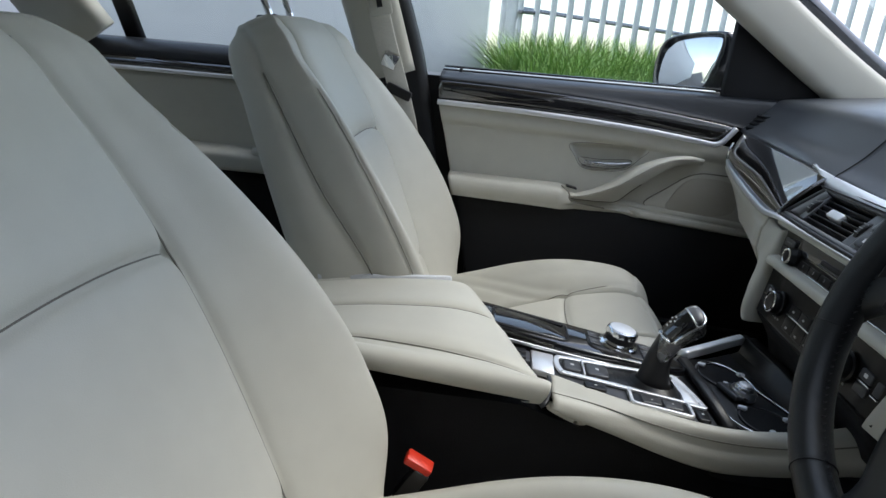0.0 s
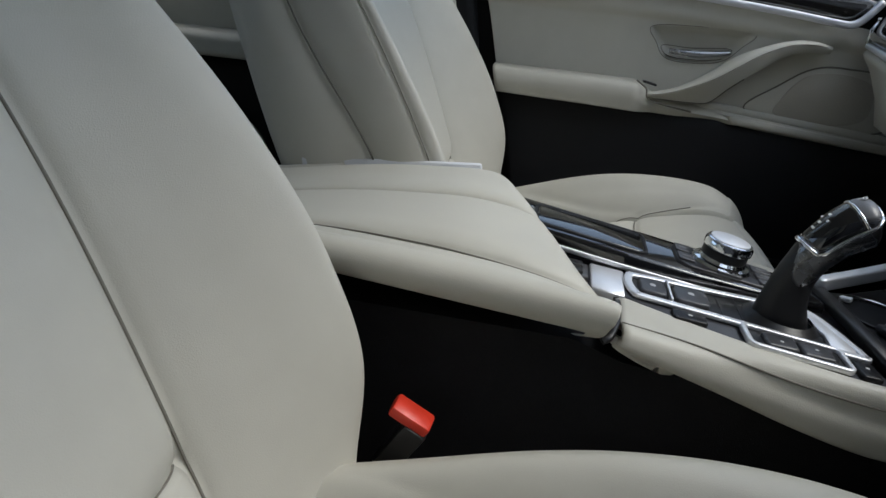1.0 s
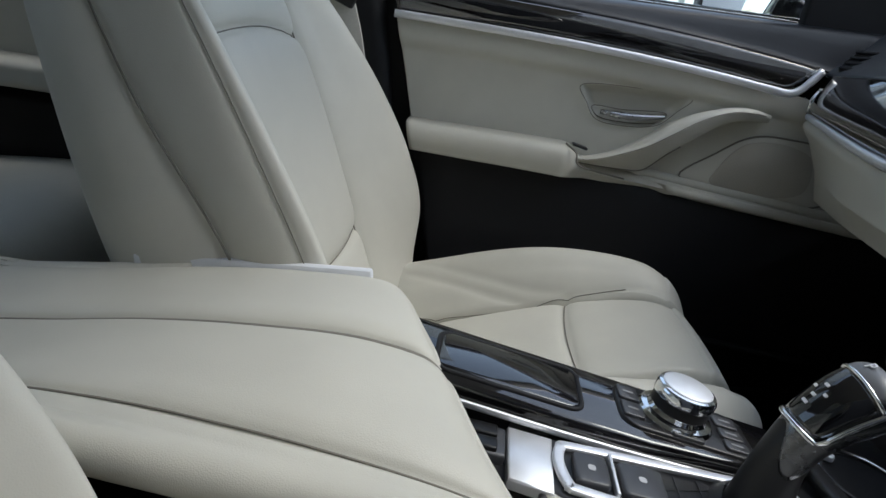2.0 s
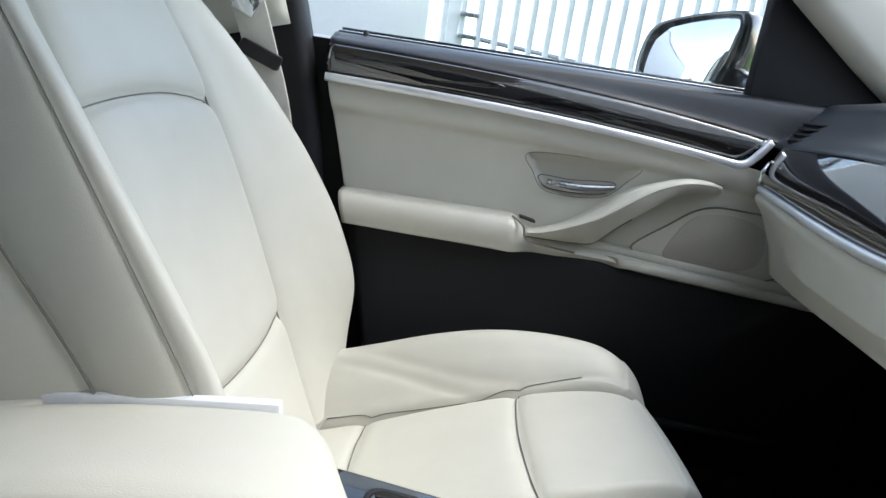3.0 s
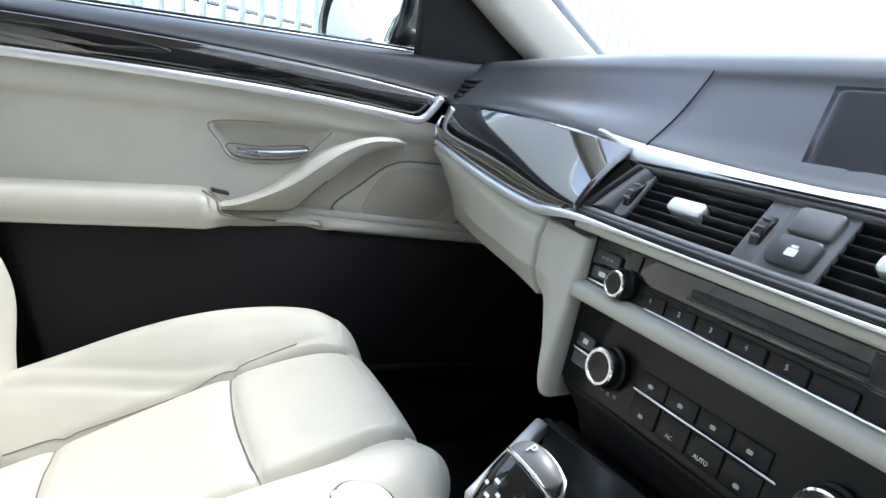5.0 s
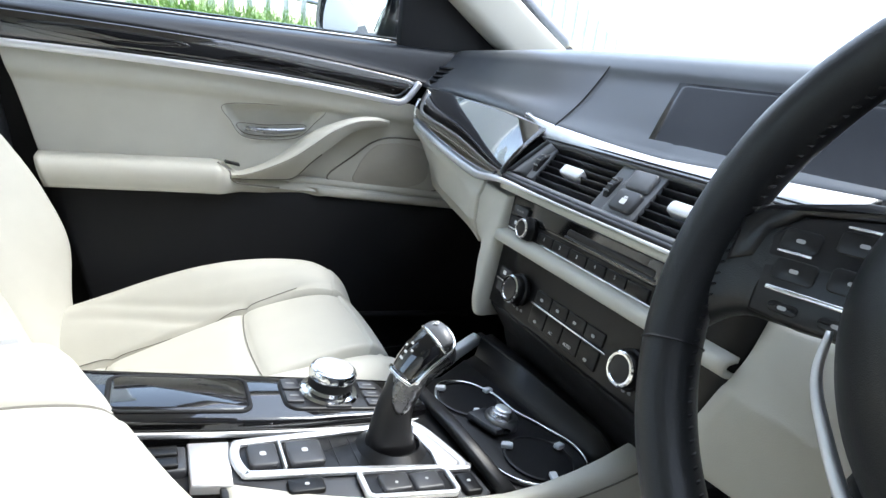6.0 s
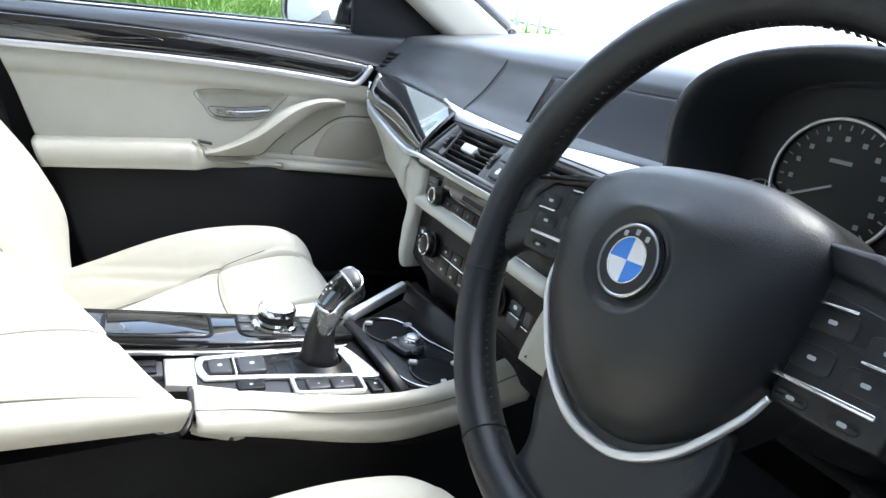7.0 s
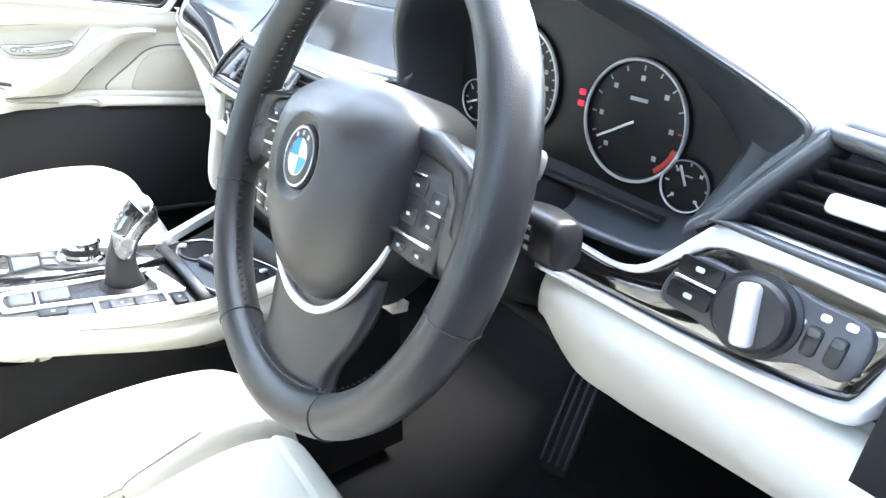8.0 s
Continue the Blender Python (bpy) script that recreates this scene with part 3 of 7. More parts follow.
    part("seam", tube([(a, 0.7125, b) for a, b in out], 0.0016, 6, up=(0, 1, 0), closed=True), SEAM, d)
    out2 = cr([(0.222, 0.722), (0.225, 0.752), (0.248, 0.788), (0.278, 0.803), (0.330, 0.804), (0.372, 0.785), (0.372, 0.728), (0.30, 0.712)], 40, closed=True)
    part("speaker_grille", slab(out2, (0, 0.7108, 0), (1, 0, 0), (0, 0, 1), 0.004, 0.001), GRILLE, d, "perforated cream speaker grille")
    # sail panel in front of the glass
    part("sail_panel", slab([(0.300, 0.985), (0.300, 1.17), (0.33, 1.172), (0.50, 1.035), (0.55, 0.99), (0.555, 0.955), (0.45, 0.94), (0.35, 0.94)], (0, 0.735, 0), (1, 0, 0), (0, 0, 1), 0.02, 0.004), DARK_MATT, d, "black triangular sail panel")
    # outer skin
    P = np.array([cr([(x, 0.80, 1.005), (x, 0.86, 0.85), (x, 0.88, 0.6), (x, 0.86, 0.35)], 10) for x in (x0, 0.0, 0.5, 0.7)])
    part("outer_skin", shell(P, -0.004), PAINT, d)
    # glass and its channel
    P = np.array([[(x, 0.785 - 0.16 * s, 0.99 + 0.36 * s) for x in np.linspace(-0.42 - 0.1 * s, 0.305 - 0.26 * s * s, 8)] for s in np.linspace(0, 1, 6)])
    ob = part("window_glass", shell(P, 0.004), GLASS, d, "clear side window")
    ob.visible_shadow = False
    # lock pin
    part("lock_pin", lathe([(0.0045, 0), (0.0045, 0.008), (0.003, 0.012), (0.0, 0.0125)], pose(-0.305, 0.757, 0.991), 12), BLACK, d)
    # memory button dots on the wood
    for x in (-0.105, -0.09):
        part("marker", lathe([(0.0018, 0), (0.0018, 0.001), (0, 0.001)], basis((x, 0.6995, strip(x) + 0.02), (0, -1, 0)), 8), WHITE_INK, d)
    return d


RECESS = [(-0.026, 0.856), (0.06, 0.862), (0.152, 0.859), (0.135, 0.832), (0.107, 0.806), (0.06, 0.798), (0.008, 0.802), (-0.014, 0.828)]


def recess_depth(x, z):
    """Depth of the pocket behind the release handle."""
    if not (-0.04 < x < 0.17 and 0.785 < z < 0.875):
        return 0.0
    poly = RECESS
    inside, dist = False, 1.0
    m = len(poly)
    for k in range(m):
        (ax, az), (bx, bz) = poly[k], poly[(k + 1) % m]
        if (az > z) != (bz > z) and x < (bx - ax) * (z - az) / (bz - az) + ax:
            inside = not inside
        u = max(0.0, min(1.0, ((x - ax) * (bx - ax) + (z - az) * (bz - az)) / ((bx - ax) ** 2 + (bz - az) ** 2)))
        dist = min(dist, math.hypot(x - ax - u * (bx - ax), z - az - u * (bz - az)))
    return 0.017 * min(1, dist / 0.011) ** 0.7 if inside else 0.0


def grille_mat():
    m = mat("perforated_cream", (0.40, 0.375, 0.32), 0.6, var=0.04, scale=30)
    nt = m.node_tree
    b = nt.nodes["Principled BSDF"]
    t = nt.nodes.new("ShaderNodeTexVoronoi")
    t.inputs["Scale"].default_value, t.inputs["Randomness"].default_value = 420, 0.0
    tc = nt.nodes.new("ShaderNodeTexCoord")
    bp = nt.nodes.new("ShaderNodeBump")
    bp.inputs["Strength"].default_value, bp.inputs["Distance"].default_value = 0.8, 0.001
    nt.links.new(tc.outputs["Object"], t.inputs["Vector"])
    nt.links.new(t.outputs["Distance"], bp.inputs["Height"])
    nt.links.new(bp.outputs[0], b.inputs["Normal"])
    return m


GRILLE = grille_mat()


def build_rear_door(sg):
    d = thing("rear_door", (-0.8, 0.75 * sg, 0.35), "closed rear door with cream leather panel, dark wood band and armrest", "car door")
    x0, x1 = -1.28, -0.47
    xs = np.linspace(x0, x1, 30)
    P = np.array([cr([(x, 0.775 * sg, 0.99), (x, 0.765 * sg, 1.008), (x, 0.735 * sg, 1.004), (x, 0.715 * sg, 0.985), (x, 0.712 * sg, 0.965)], 14) for x in xs])
    part("window_sill", shell(P, -0.01 * sg), SILL, d)
    P = np.array([cr([(x, 0.714 * sg, 0.966), (x, 0.704 * sg, 0.955), (x, 0.704 * sg, 0.943), (x, 0.712 * sg, 0.938)], 10) for x in xs])
    part("wood_trim", shell(P, -0.006 * sg), GLOSS, d)
    part("bright_strip", sweep([(x, 0.704 * sg, 0.938) for x in xs], rrect(0.010, 0.010, 0.003, 4)), SILVER, d)
    P = np.array([cr([(x, 0.710 * sg, 0.935), (x, 0.716 * sg, 0.86), (x, 0.718 * sg, 0.76), (x, 0.720 * sg, 0.72)], 14) for x in xs])
    part("upper_panel", shell(P, -0.01 * sg), CREAM, d)
    P = np.array([cr([(x, 0.724 * sg, 0.772), (x, 0.69 * sg, 0.770), (x, 0.648 * sg, 0.764), (x, 0.640 * sg, 0.745), (x, 0.645 * sg, 0.722), (x, 0.70 * sg, 0.715)], 24) for x in xs])
    part("armrest", shell(P, -0.008 * sg), CREAM, d)
    g = cr([(-0.78, 0.66 * sg, 0.768), (-0.72, 0.645 * sg, 0.785), (-0.64, 0.645 * sg, 0.81), (-0.56, 0.66 * sg, 0.82)], 24)
    part("pull_grip", sweep(g, circle(0.013, 12)), CREAM, d)
    P = np.array([cr([(x, 0.715 * sg, 0.72), (x, 0.695 * sg, 0.60), (x, 0.70 * sg, 0.42), (x, 0.73 * sg, 0.30)], 10) for x in xs])
    part("lower_panel", shell(P, -0.01 * sg), DARK_MATT, d)
    P = np.array([cr([(x, 0.80 * sg, 1.005), (x, 0.86 * sg, 0.85), (x, 0.88 * sg, 0.6), (x, 0.86 * sg, 0.35)], 10) for x in (x0, -0.9, x1)])
    part("outer_skin", shell(P, -0.004 * sg), PAINT, d)
    part("window_bar", sweep([(-1.13, 0.775 * sg, 1.0), (-1.16, 0.72 * sg, 1.18), (-1.19, 0.64 * sg, 1.36)], rrect(0.022, 0.045, 0.006, 4), up=(1, 0, 0)), BLACK, d)
    P = np.array([[(x, (0.785 - 0.16 * s) * sg, 0.99 + 0.36 * s) for x in np.linspace(-1.28 - 0.05 * s, -0.50 - 0.06 * s, 8)] for s in np.linspace(0, 1, 6)])
    ob = part("window_glass", shell(P, 0.004), GLASS, d)
    ob.visible_shadow = False
    return d


def build_mirror():
    w = thing("wing_mirror", (0.33, 0.93, 1.0), "black wing mirror with its glass reflecting a white sky", "wing mirror")
    n = Vector((-0.84, -0.54, 0.02)).normalized()
    o = Vector((0.275, 0.965, 1.062))
    m = basis(o, n, (0.54, -0.84, 0))
    out = cr([(-0.105, -0.052), (-0.108, 0.0), (-0.088, 0.048), (-0.03, 0.066), (0.075, 0.074), (0.104, 0.060), (0.092, -0.02), (0.070, -0.060), (-0.02, -0.070), (-0.085, -0.068)], 60, closed=True)
    rings = []
    for s, h in ((0.93, 0.004), (1.0, 0.010), (1.06, 0.004), (1.08, -0.02), (1.0, -0.06), (0.75, -0.095), (0.35, -0.11)):
        rings.append([tuple(m @ Vector((a * s, b * s, h))) for a, b in out])
    part("housing", loft(rings), PAINT, w, "gloss black mirror housing")
    tilt = m @ pose(0, 0, 0, -4.5, -3.5, 0)
    part("mirror_glass", slab([(a * 0.89 + 0.008, b * 0.90 - 0.003) for a, b in out], o + n * 0.011, tilt.col[0][:3], tilt.col[1][:3], 0.003, 0.0006), MIRROR, w)
    part("arm", sweep(cr([(0.36, 0.77, 0.985), (0.37, 0.85, 1.0), (0.34, 0.92, 1.03)], 10), rrect(0.03, 0.05, 0.012, 4)), PAINT, w)
    return w


# ---- seats ----
def groove(d, width, depth):
    """A stitched line: a fine crease in the middle of a soft dip where the padding is drawn in."""
    return -depth * (np.exp(-((d / width) ** 2)) + 0.9 * np.exp(-((d / (width * 3.4)) ** 2)))


CUSHION_LINE = [(-0.40, 0.430), (-0.30, 0.452), (-0.206, 0.481), (-0.11, 0.517), (-0.011, 0.552), (0.07, 0.573), (0.112, 0.577), (0.140, 0.568), (0.158, 0.546), (0.165, 0.512), (0.162, 0.46), (0.153, 0.40)]


def build_seat(y0, dx, dz, recline, outer, label, lift=0.0):
    s = thing("front_seat", (dx, y0, 0.25), label, "car seat", "front seats")
    # cushion
    nu, nv = 190, 230
    line = cr(CUSHION_LINE, nu)
    seg = np.r_[0, np.cumsum(np.linalg.norm(np.diff(line, axis=0), axis=1))]
    prof = cr([(-0.94, -0.19), (-0.99, -0.11), (-1.0, -0.04), (-0.955, 0.35), (-0.86, 0.88), (-0.76, 1.0), (-0.65, 0.56), (-0.53, 0.0), (-0.40, 0.0), (-0.15, 0.03), (0.15, 0.03), (0.40, 0.0), (0.53, 0.0), (0.65, 0.56), (0.76, 1.0), (0.86, 0.88), (0.955, 0.35), (1.0, -0.04), (0.99, -0.11), (0.94, -0.19)], nv)
    tan = np.gradient(line, axis=0)
    tan /= np.linalg.norm(tan, axis=1, keepdims=True)
    nrm = np.stack([-tan[:, 1], tan[:, 0]], 1)
    frac = seg / seg[-1]
    bol = ev([(0, 0.072), (0.30, 0.070), (0.50, 0.060), (0.64, 0.040), (0.76, 0.020), (0.87, 0.006), (1, 0.0)], frac)
    wid = ev([(0, 0.245), (0.2, 0.255), (0.50, 0.258), (0.64, 0.247), (0.74, 0.226), (0.82, 0.208), (0.9, 0.200), (1, 0.195)], frac)
    P = np.zeros((nu, nv, 3))
    for k in range(nu):
        h = prof[:, 1].copy()
        up = np.where(h > 0, h * bol[k] if bol[k] > 0 else 0, h)
        crown = 0.010 * np.cos(np.clip(prof[:, 0], -1, 1) * math.pi / 2) * (1 if frac[k] > 0.75 else 0.5)
        up = up + crown
        if frac[k] > 0.72:
            edge = np.clip((np.abs(prof[:, 0]) - 0.55) / 0.45, 0, 1)
            up = np.where(prof[:, 1] > -0.03, up - 0.03 * edge**2 * min(1, (frac[k] - 0.72) / 0.1), up)
        yy = prof[:, 0] * wid[k]
        # stitched lines
        g = groove(np.abs(yy) - 0.137, 0.0040, 0.0030) if frac[k] < 0.66 else groove(np.abs(yy) - 0.137, 0.0040, 0.003) * max(0.0, 1 - (frac[k] - 0.66) / 0.12)
        inner = np.abs(yy) < 0.139
        sag = 0.012 * (1 - (yy / 0.137) ** 2)
        for xs in (-0.206, -0.011):
            g = g + np.where(inner, groove(line[k, 0] - xs + sag, 0.0040, 0.0032), 0)
        # puckers on the bolsters beside the rear panel
        if -0.28 < line[k, 0] < 0.06:
            t = (line[k, 0] + 0.28) / 0.34
            for q, amp in ((0.154, 0.0030), (0.170, 0.0022)):
                c = q + 0.030 * math.cos(t * math.pi * 1.1)
                g = g + 1.15 * groove(np.abs(yy) - c, 0.0042, amp * math.sin(math.pi * t))
        up = up + g
        P[k, :, 0] = line[k, 0] + nrm[k, 0] * up
        P[k, :, 1] = yy
        P[k, :, 2] = line[k, 1] + nrm[k, 1] * np.where(prof[:, 1] > -0.03, up, 0) + np.where(prof[:, 1] > -0.03, 0, prof[:, 1] * 0.8)
    off = V(dx, y0, dz + lift)
    v, f = grid(P + off)
    c = part("cushion", mesh(v, f), CREAM, s, "cream leather seat cushion with stitched panels")
    part("base", box((dx - 0.10, y0, 0.385 + dz), (0.50, 0.44, 0.09), 0.02), DARK_MATT, s, "black plastic seat base")
    for sg in (-1, 1):
        part("rail", box((dx - 0.08, y0 + 0.19 * sg, 0.285), (0.56, 0.04, 0.07), 0.006), BLACK, s)
        part("side_cover", box((dx - 0.12, y0 + 0.245 * sg, 0.40 + dz), (0.44, 0.03, 0.09), 0.012), DARK_MATT, s)
    # stitched seams as dark lines, the shade of the crease put into their colour
    tops = [jj for jj in range(nv) if prof[jj, 1] > -0.03]

    def on_cushion(y, x):
        k = int(np.searchsorted(line[:nu * 3 // 4, 0], x)) - 1
        w = (x - line[k, 0]) / (line[k + 1, 0] - line[k, 0])
        q = [np.array([np.interp(y, P[r, tops, 1], P[r, tops, a]) for a in range(3)]) for r in (k, k + 1)]
        return q[0] * (1 - w) + q[1] * w + off + V(0, 0, 0.0010)
    for sg in (-1, 1):
        part("seam", tube([on_cushion(0.137 * sg, x) for x in np.linspace(-0.30, 0.075, 50)], 0.0008, 5), SEAM, c)
    for xs in (-0.206, -0.011):
        part("seam", tube([on_cushion(y, xs - 0.012 * (1 - (y / 0.137) ** 2)) for y in np.linspace(-0.135, 0.135, 36)], 0.0008, 5, up=(1, 0, 0.2)), SEAM, c)
    # backrest
    off = V(dx, y0, dz)
    a = radians(recline)
    U, N = V(-math.sin(a), 0, math.cos(a)), V(math.cos(a), 0, math.sin(a))
    B = V(-0.275, 0, 0.46)
    L = np.concatenate([np.linspace(0.0, 0.60, 150), 0.60 + 0.095 * np.sin(np.linspace(0, math.pi / 2, 30))[1:]])
    bol = ev([(0, 0.02), (0.08, 0.048), (0.15, 0.076), (0.235, 0.079), (0.34, 0.066), (0.42, 0.051), (0.53, 0.028), (0.62, 0.008), (0.70, 0.0)], L)
    wid = ev([(0, 0.205), (0.06, 0.226), (0.13, 0.249), (0.24, 0.262), (0.36, 0.257), (0.46, 0.240), (0.56, 0.215), (0.62, 0.198), (0.67, 0.170), (0.69, 0.13), (0.695, 0.10)], L)
    dep = ev([(0, 0.10), (0.15, 0.125), (0.4, 0.130), (0.58, 0.112), (0.66, 0.095), (0.695, 0.05)], L)
    ins = ev([(0, 0.118), (0.18, 0.134), (0.45, 0.142), (0.60, 0.128), (0.70, 0.110)], L)
    fore = ev([(0, 0), (0.6, 0), (0.66, -0.010), (0.685, -0.028), (0.695, -0.05)], L)
    n2 = 190
    R = []
    for k, l in enumerate(L):
        w, b, d, i = wid[k], bol[k], dep[k], ins[k]
        q = i / w
        sec = cr([(-0.55, -d), (-0.90, -d * 0.96), (-1.0, -d * 0.62), (-1.0, -0.02), (-1.0, b * 0.50), (-0.985, b * 0.86), (-0.950, b), (-0.87, b * 0.84), (-(q + 0.13), b * 0.26), (-q, 0.001), (-q * 0.8, 0.004), (0, 0.010), (q * 0.8, 0.004), (q, 0.001), ((q + 0.13), b * 0.26), (0.87, b * 0.84), (0.950, b), (0.985, b * 0.86), (1.0, b * 0.50), (1.0, -0.02), (1.0, -d * 0.62), (0.90, -d * 0.96), (0.55, -d), (0, -d * 1.03)], n2, closed=True)
        y, h = sec[:, 0] * w, sec[:, 1].copy()
        front = h > -d * 0.5
        g = np.where(front, groove(np.abs(y) - i, 0.0045, 0.0065), 0)
        low = 0.172 - 0.006 * (1 - (y / i) ** 2)
        high = 0.449 + 0.012 * (1 - (y / i) ** 2)
        for t in (low, high):
            g = g + np.where(front & (np.abs(y) < i), groove(l - t, 0.0045, 0.0060), 0)
        h = h + g
        # seam on the flank between front skin and back skin
        flank = ev([(0, -0.01), (0.26, 0.0), (0.42, -0.035), (0.6, -0.05), (0.7, -0.05)], l)
        pinch = np.where(np.abs(sec[:, 0]) > 0.97, groove(sec[:, 1] - flank, 0.005, 0.003), 0)
        pinch = pinch + np.where((np.abs(sec[:, 0]) > 0.95) & (l < 0.56), groove(sec[:, 1] - b * 0.80, 0.004, 0.0016), 0)
        y = y + np.sign(y) * pinch
        R.append(B + U * l + N * (h + fore[k])[:, None] + np.stack([0 * y, y, 0 * y], 1))
    R = np.array(R) + off
    bk = part("backrest", loft(R), CREAM, s, "cream leather backrest with deep side bolsters")
    def on_back(y, l):
        k = min(int(np.searchsorted(L, l)), len(L) - 1)
        k = max(k, 1)
        w = (l - L[k - 1]) / (L[k] - L[k - 1])
        q = []
        for r in (k - 1, k):
            rel = R[r] - off - B
            sel = np.where((rel @ N > -0.02) & (np.abs(rel[:, 1]) < ins[r] * 1.08))[0]
            sel = sel[np.argsort(rel[sel, 1])]
            q.append(np.array([np.interp(y, rel[sel, 1], R[r][sel, a]) for a in range(3)]))
        p = q[0] * (1 - w) + q[1] * w
        p[1] = off[1] + y
        return p + N * 0.0010
    for sg in (-1, 1):
        part("seam", tube([on_back(sg * float(ev([(0, 0.118), (0.18, 0.134), (0.45, 0.142), (0.60, 0.128), (0.70, 0.110)], l)), l) for l in np.linspace(0.03, 0.66, 70)], 0.0011, 5, up=(0, 1, 0)), SEAM, bk)
        fl = []
        for l in np.linspace(0.04, 0.60, 60):
            w, fo = np.interp(l, L, wid), np.interp(l, L, fore)
            want = float(ev([(0, -0.01), (0.26, 0.0), (0.42, -0.035), (0.6, -0.05), (0.7, -0.05)], l))
            fl.append(off + B + U * l + N * (want + fo) + V(0, sg * (w - 0.0015), 0))
        part("seam", tube(fl, 0.0011, 5, up=(0, 1, 0)), SEAM, bk)
        fl = []
        for l in np.linspace(0.05, 0.55, 60):
            w, fo, bb = np.interp(l, L, wid), np.interp(l, L, fore), np.interp(l, L, bol)
            fl.append(off + B + U * l + N * (bb * 0.80 + fo) + V(0, sg * (w * 0.990 - 0.0016), 0))
        part("seam", tube(fl, 0.0006, 5, up=(0, 1, 0)), SEAM, bk)
    for l0, c0 in ((0.172, -0.006), (0.449, 0.012)):
        i = float(ev([(0, 0.118), (0.18, 0.134), (0.45, 0.142), (0.70, 0.110)], l0)) - 0.002
        part("seam", tube([on_back(y, l0 + c0 * (1 - (y / i) ** 2)) for y in np.linspace(-0.95 * i, 0.95 * i, 40)], 0.0008, 5, up=(1, 0, 0.3)), SEAM, bk)
    # headrest
    hb = B + U * 0.695 - N * 0.055 + off
    for sg in (-1, 1):
        part("headrest_post", tube([hb + V(0, 0.055 * sg, 0) + U * t for t in (-0.04, 0.02, 0.08)], 0.0065, 10, up=(0, 1, 0)), CHROME, s)
        part("post_sleeve", lathe([(0.013, 0), (0.013, 0.006), (0.008, 0.010), (0.0, 0.010)], basis(Vector(hb + V(0, 0.055 * sg, 0) - U * 0.006), Vector(U)), 14), DARK_MATT, s)
    HR = []
    for t in np.linspace(0, 1, 18):
        c = math.sin(math.pi * (0.06 + 0.88 * t)) ** 0.45
        ctr = hb + U * (0.075 + 0.19 * t) + N * (0.012 + 0.02 * t)
        HR.append([ctr + V(0, 1, 0) * p * c + N * q * (0.5 + 0.5 * c) for p, q in rrect(0.27, 0.10, 0.045, 6)])
    part("headrest", loft(HR), CREAM, s, "cream leather headrest")
    return s


def build_rear_seat():
    s = thing("rear_seat", (-1.05, 0, 0.25), "cream leather rear bench seat behind the front seats", "rear seat")
    rows = cr([(-0.80, 0.36), (-0.795, 0.46), (-0.80, 0.52), (-0.825, 0.553), (-0.87, 0.565), (-1.0, 0.555), (-1.22, 0.53)], 40)
    P = np.array([[(x, y, z + 0.012 * math.cos(y * 9.5) * min(1, max(0, (z - 0.45) / 0.1))) for y in np.linspace(-0.66, 0.66, 60)] for x, z in rows])
    part("cushion", shell(P, 0.03), CREAM, s, "cream leather bench cushion")
    part("base", box((-0.98, 0, 0.36), (0.48, 1.25, 0.18), 0.02), CREAM, s)
    P = np.array([[(-1.18 - 0.16 * u, y, 0.52 + 0.46 * u) for y in np.linspace(-0.64, 0.64, 30)] for u in np.linspace(0, 1, 16)])
    P[:, :, 0] += 0.03 * np.cos(P[:, :, 1] * 9)
    part("backrest", shell(P, -0.10), CREAM, s, "cream leather bench backrest")
    return s


def build_belt():
    b = thing("seat_belt", (-0.45, 0.68, 0.9), "pale seat belt with dark tongue hanging by the door pillar", "seat belt")
    p = cr([(-0.52, 0.635, 1.26), (-0.50, 0.645, 1.16), (-0.475, 0.655, 1.06), (-0.44, 0.668, 0.95), (-0.41, 0.675, 0.84), (-0.40, 0.68, 0.70), (-0.41, 0.69, 0.45)], 40)
    part("webbing", sweep(p, rrect(0.004, 0.047, 0.0015, 3), up=(1, 0, 0)), BELT, b, "pale woven belt webbing")
    part("latch_plate", box(tuple(p[16] + V(0, -0.007, 0)), (0.034, 0.008, 0.036), 0.004, pose(0, 0, 0, 0, 20, 0)), CHROME, b, "bright metal latch plate")
    t = p[20]
    part("tongue", box(tuple(t + V(0, -0.008, 0)), (0.062, 0.014, 0.022), 0.004, pose(0, 0, 0, 0, 20, 0)), BLACK, b, "black belt tongue")
    part("slot_plate", box(tuple(p[8] + V(0.006, -0.006, 0)), (0.05, 0.010, 0.075), 0.006, pose(0, 0, 0, 0, -14, 0)), CREAM_HARD, b)
    part("slot", box(tuple(p[8] + V(0.006, -0.0125, 0)), (0.012, 0.002, 0.04), 0.0008, pose(0, 0, 0, 0, -14, 0)), BLACK, b)
    return b


def build_buckle():
    b = thing("belt_buckle", (-0.245, -0.150, 0.50), "black seat belt buckle with a red release button", "belt buckle")
    r = pose(0, 0, 0, 8, 28, 0)
    part("body", box((-0.258, -0.137, 0.530), (0.022, 0.018, 0.066), 0.005, r), BLACK, b)
    part("release_button", box((-0.249, -0.139, 0.566), (0.036, 0.019, 0.012), 0.003, r), RED_PL, b, "bright red release button")
    part("stalk", box((-0.285, -0.139, 0.46), (0.024, 0.012, 0.10), 0.004, r), BLACK, b)
    return b


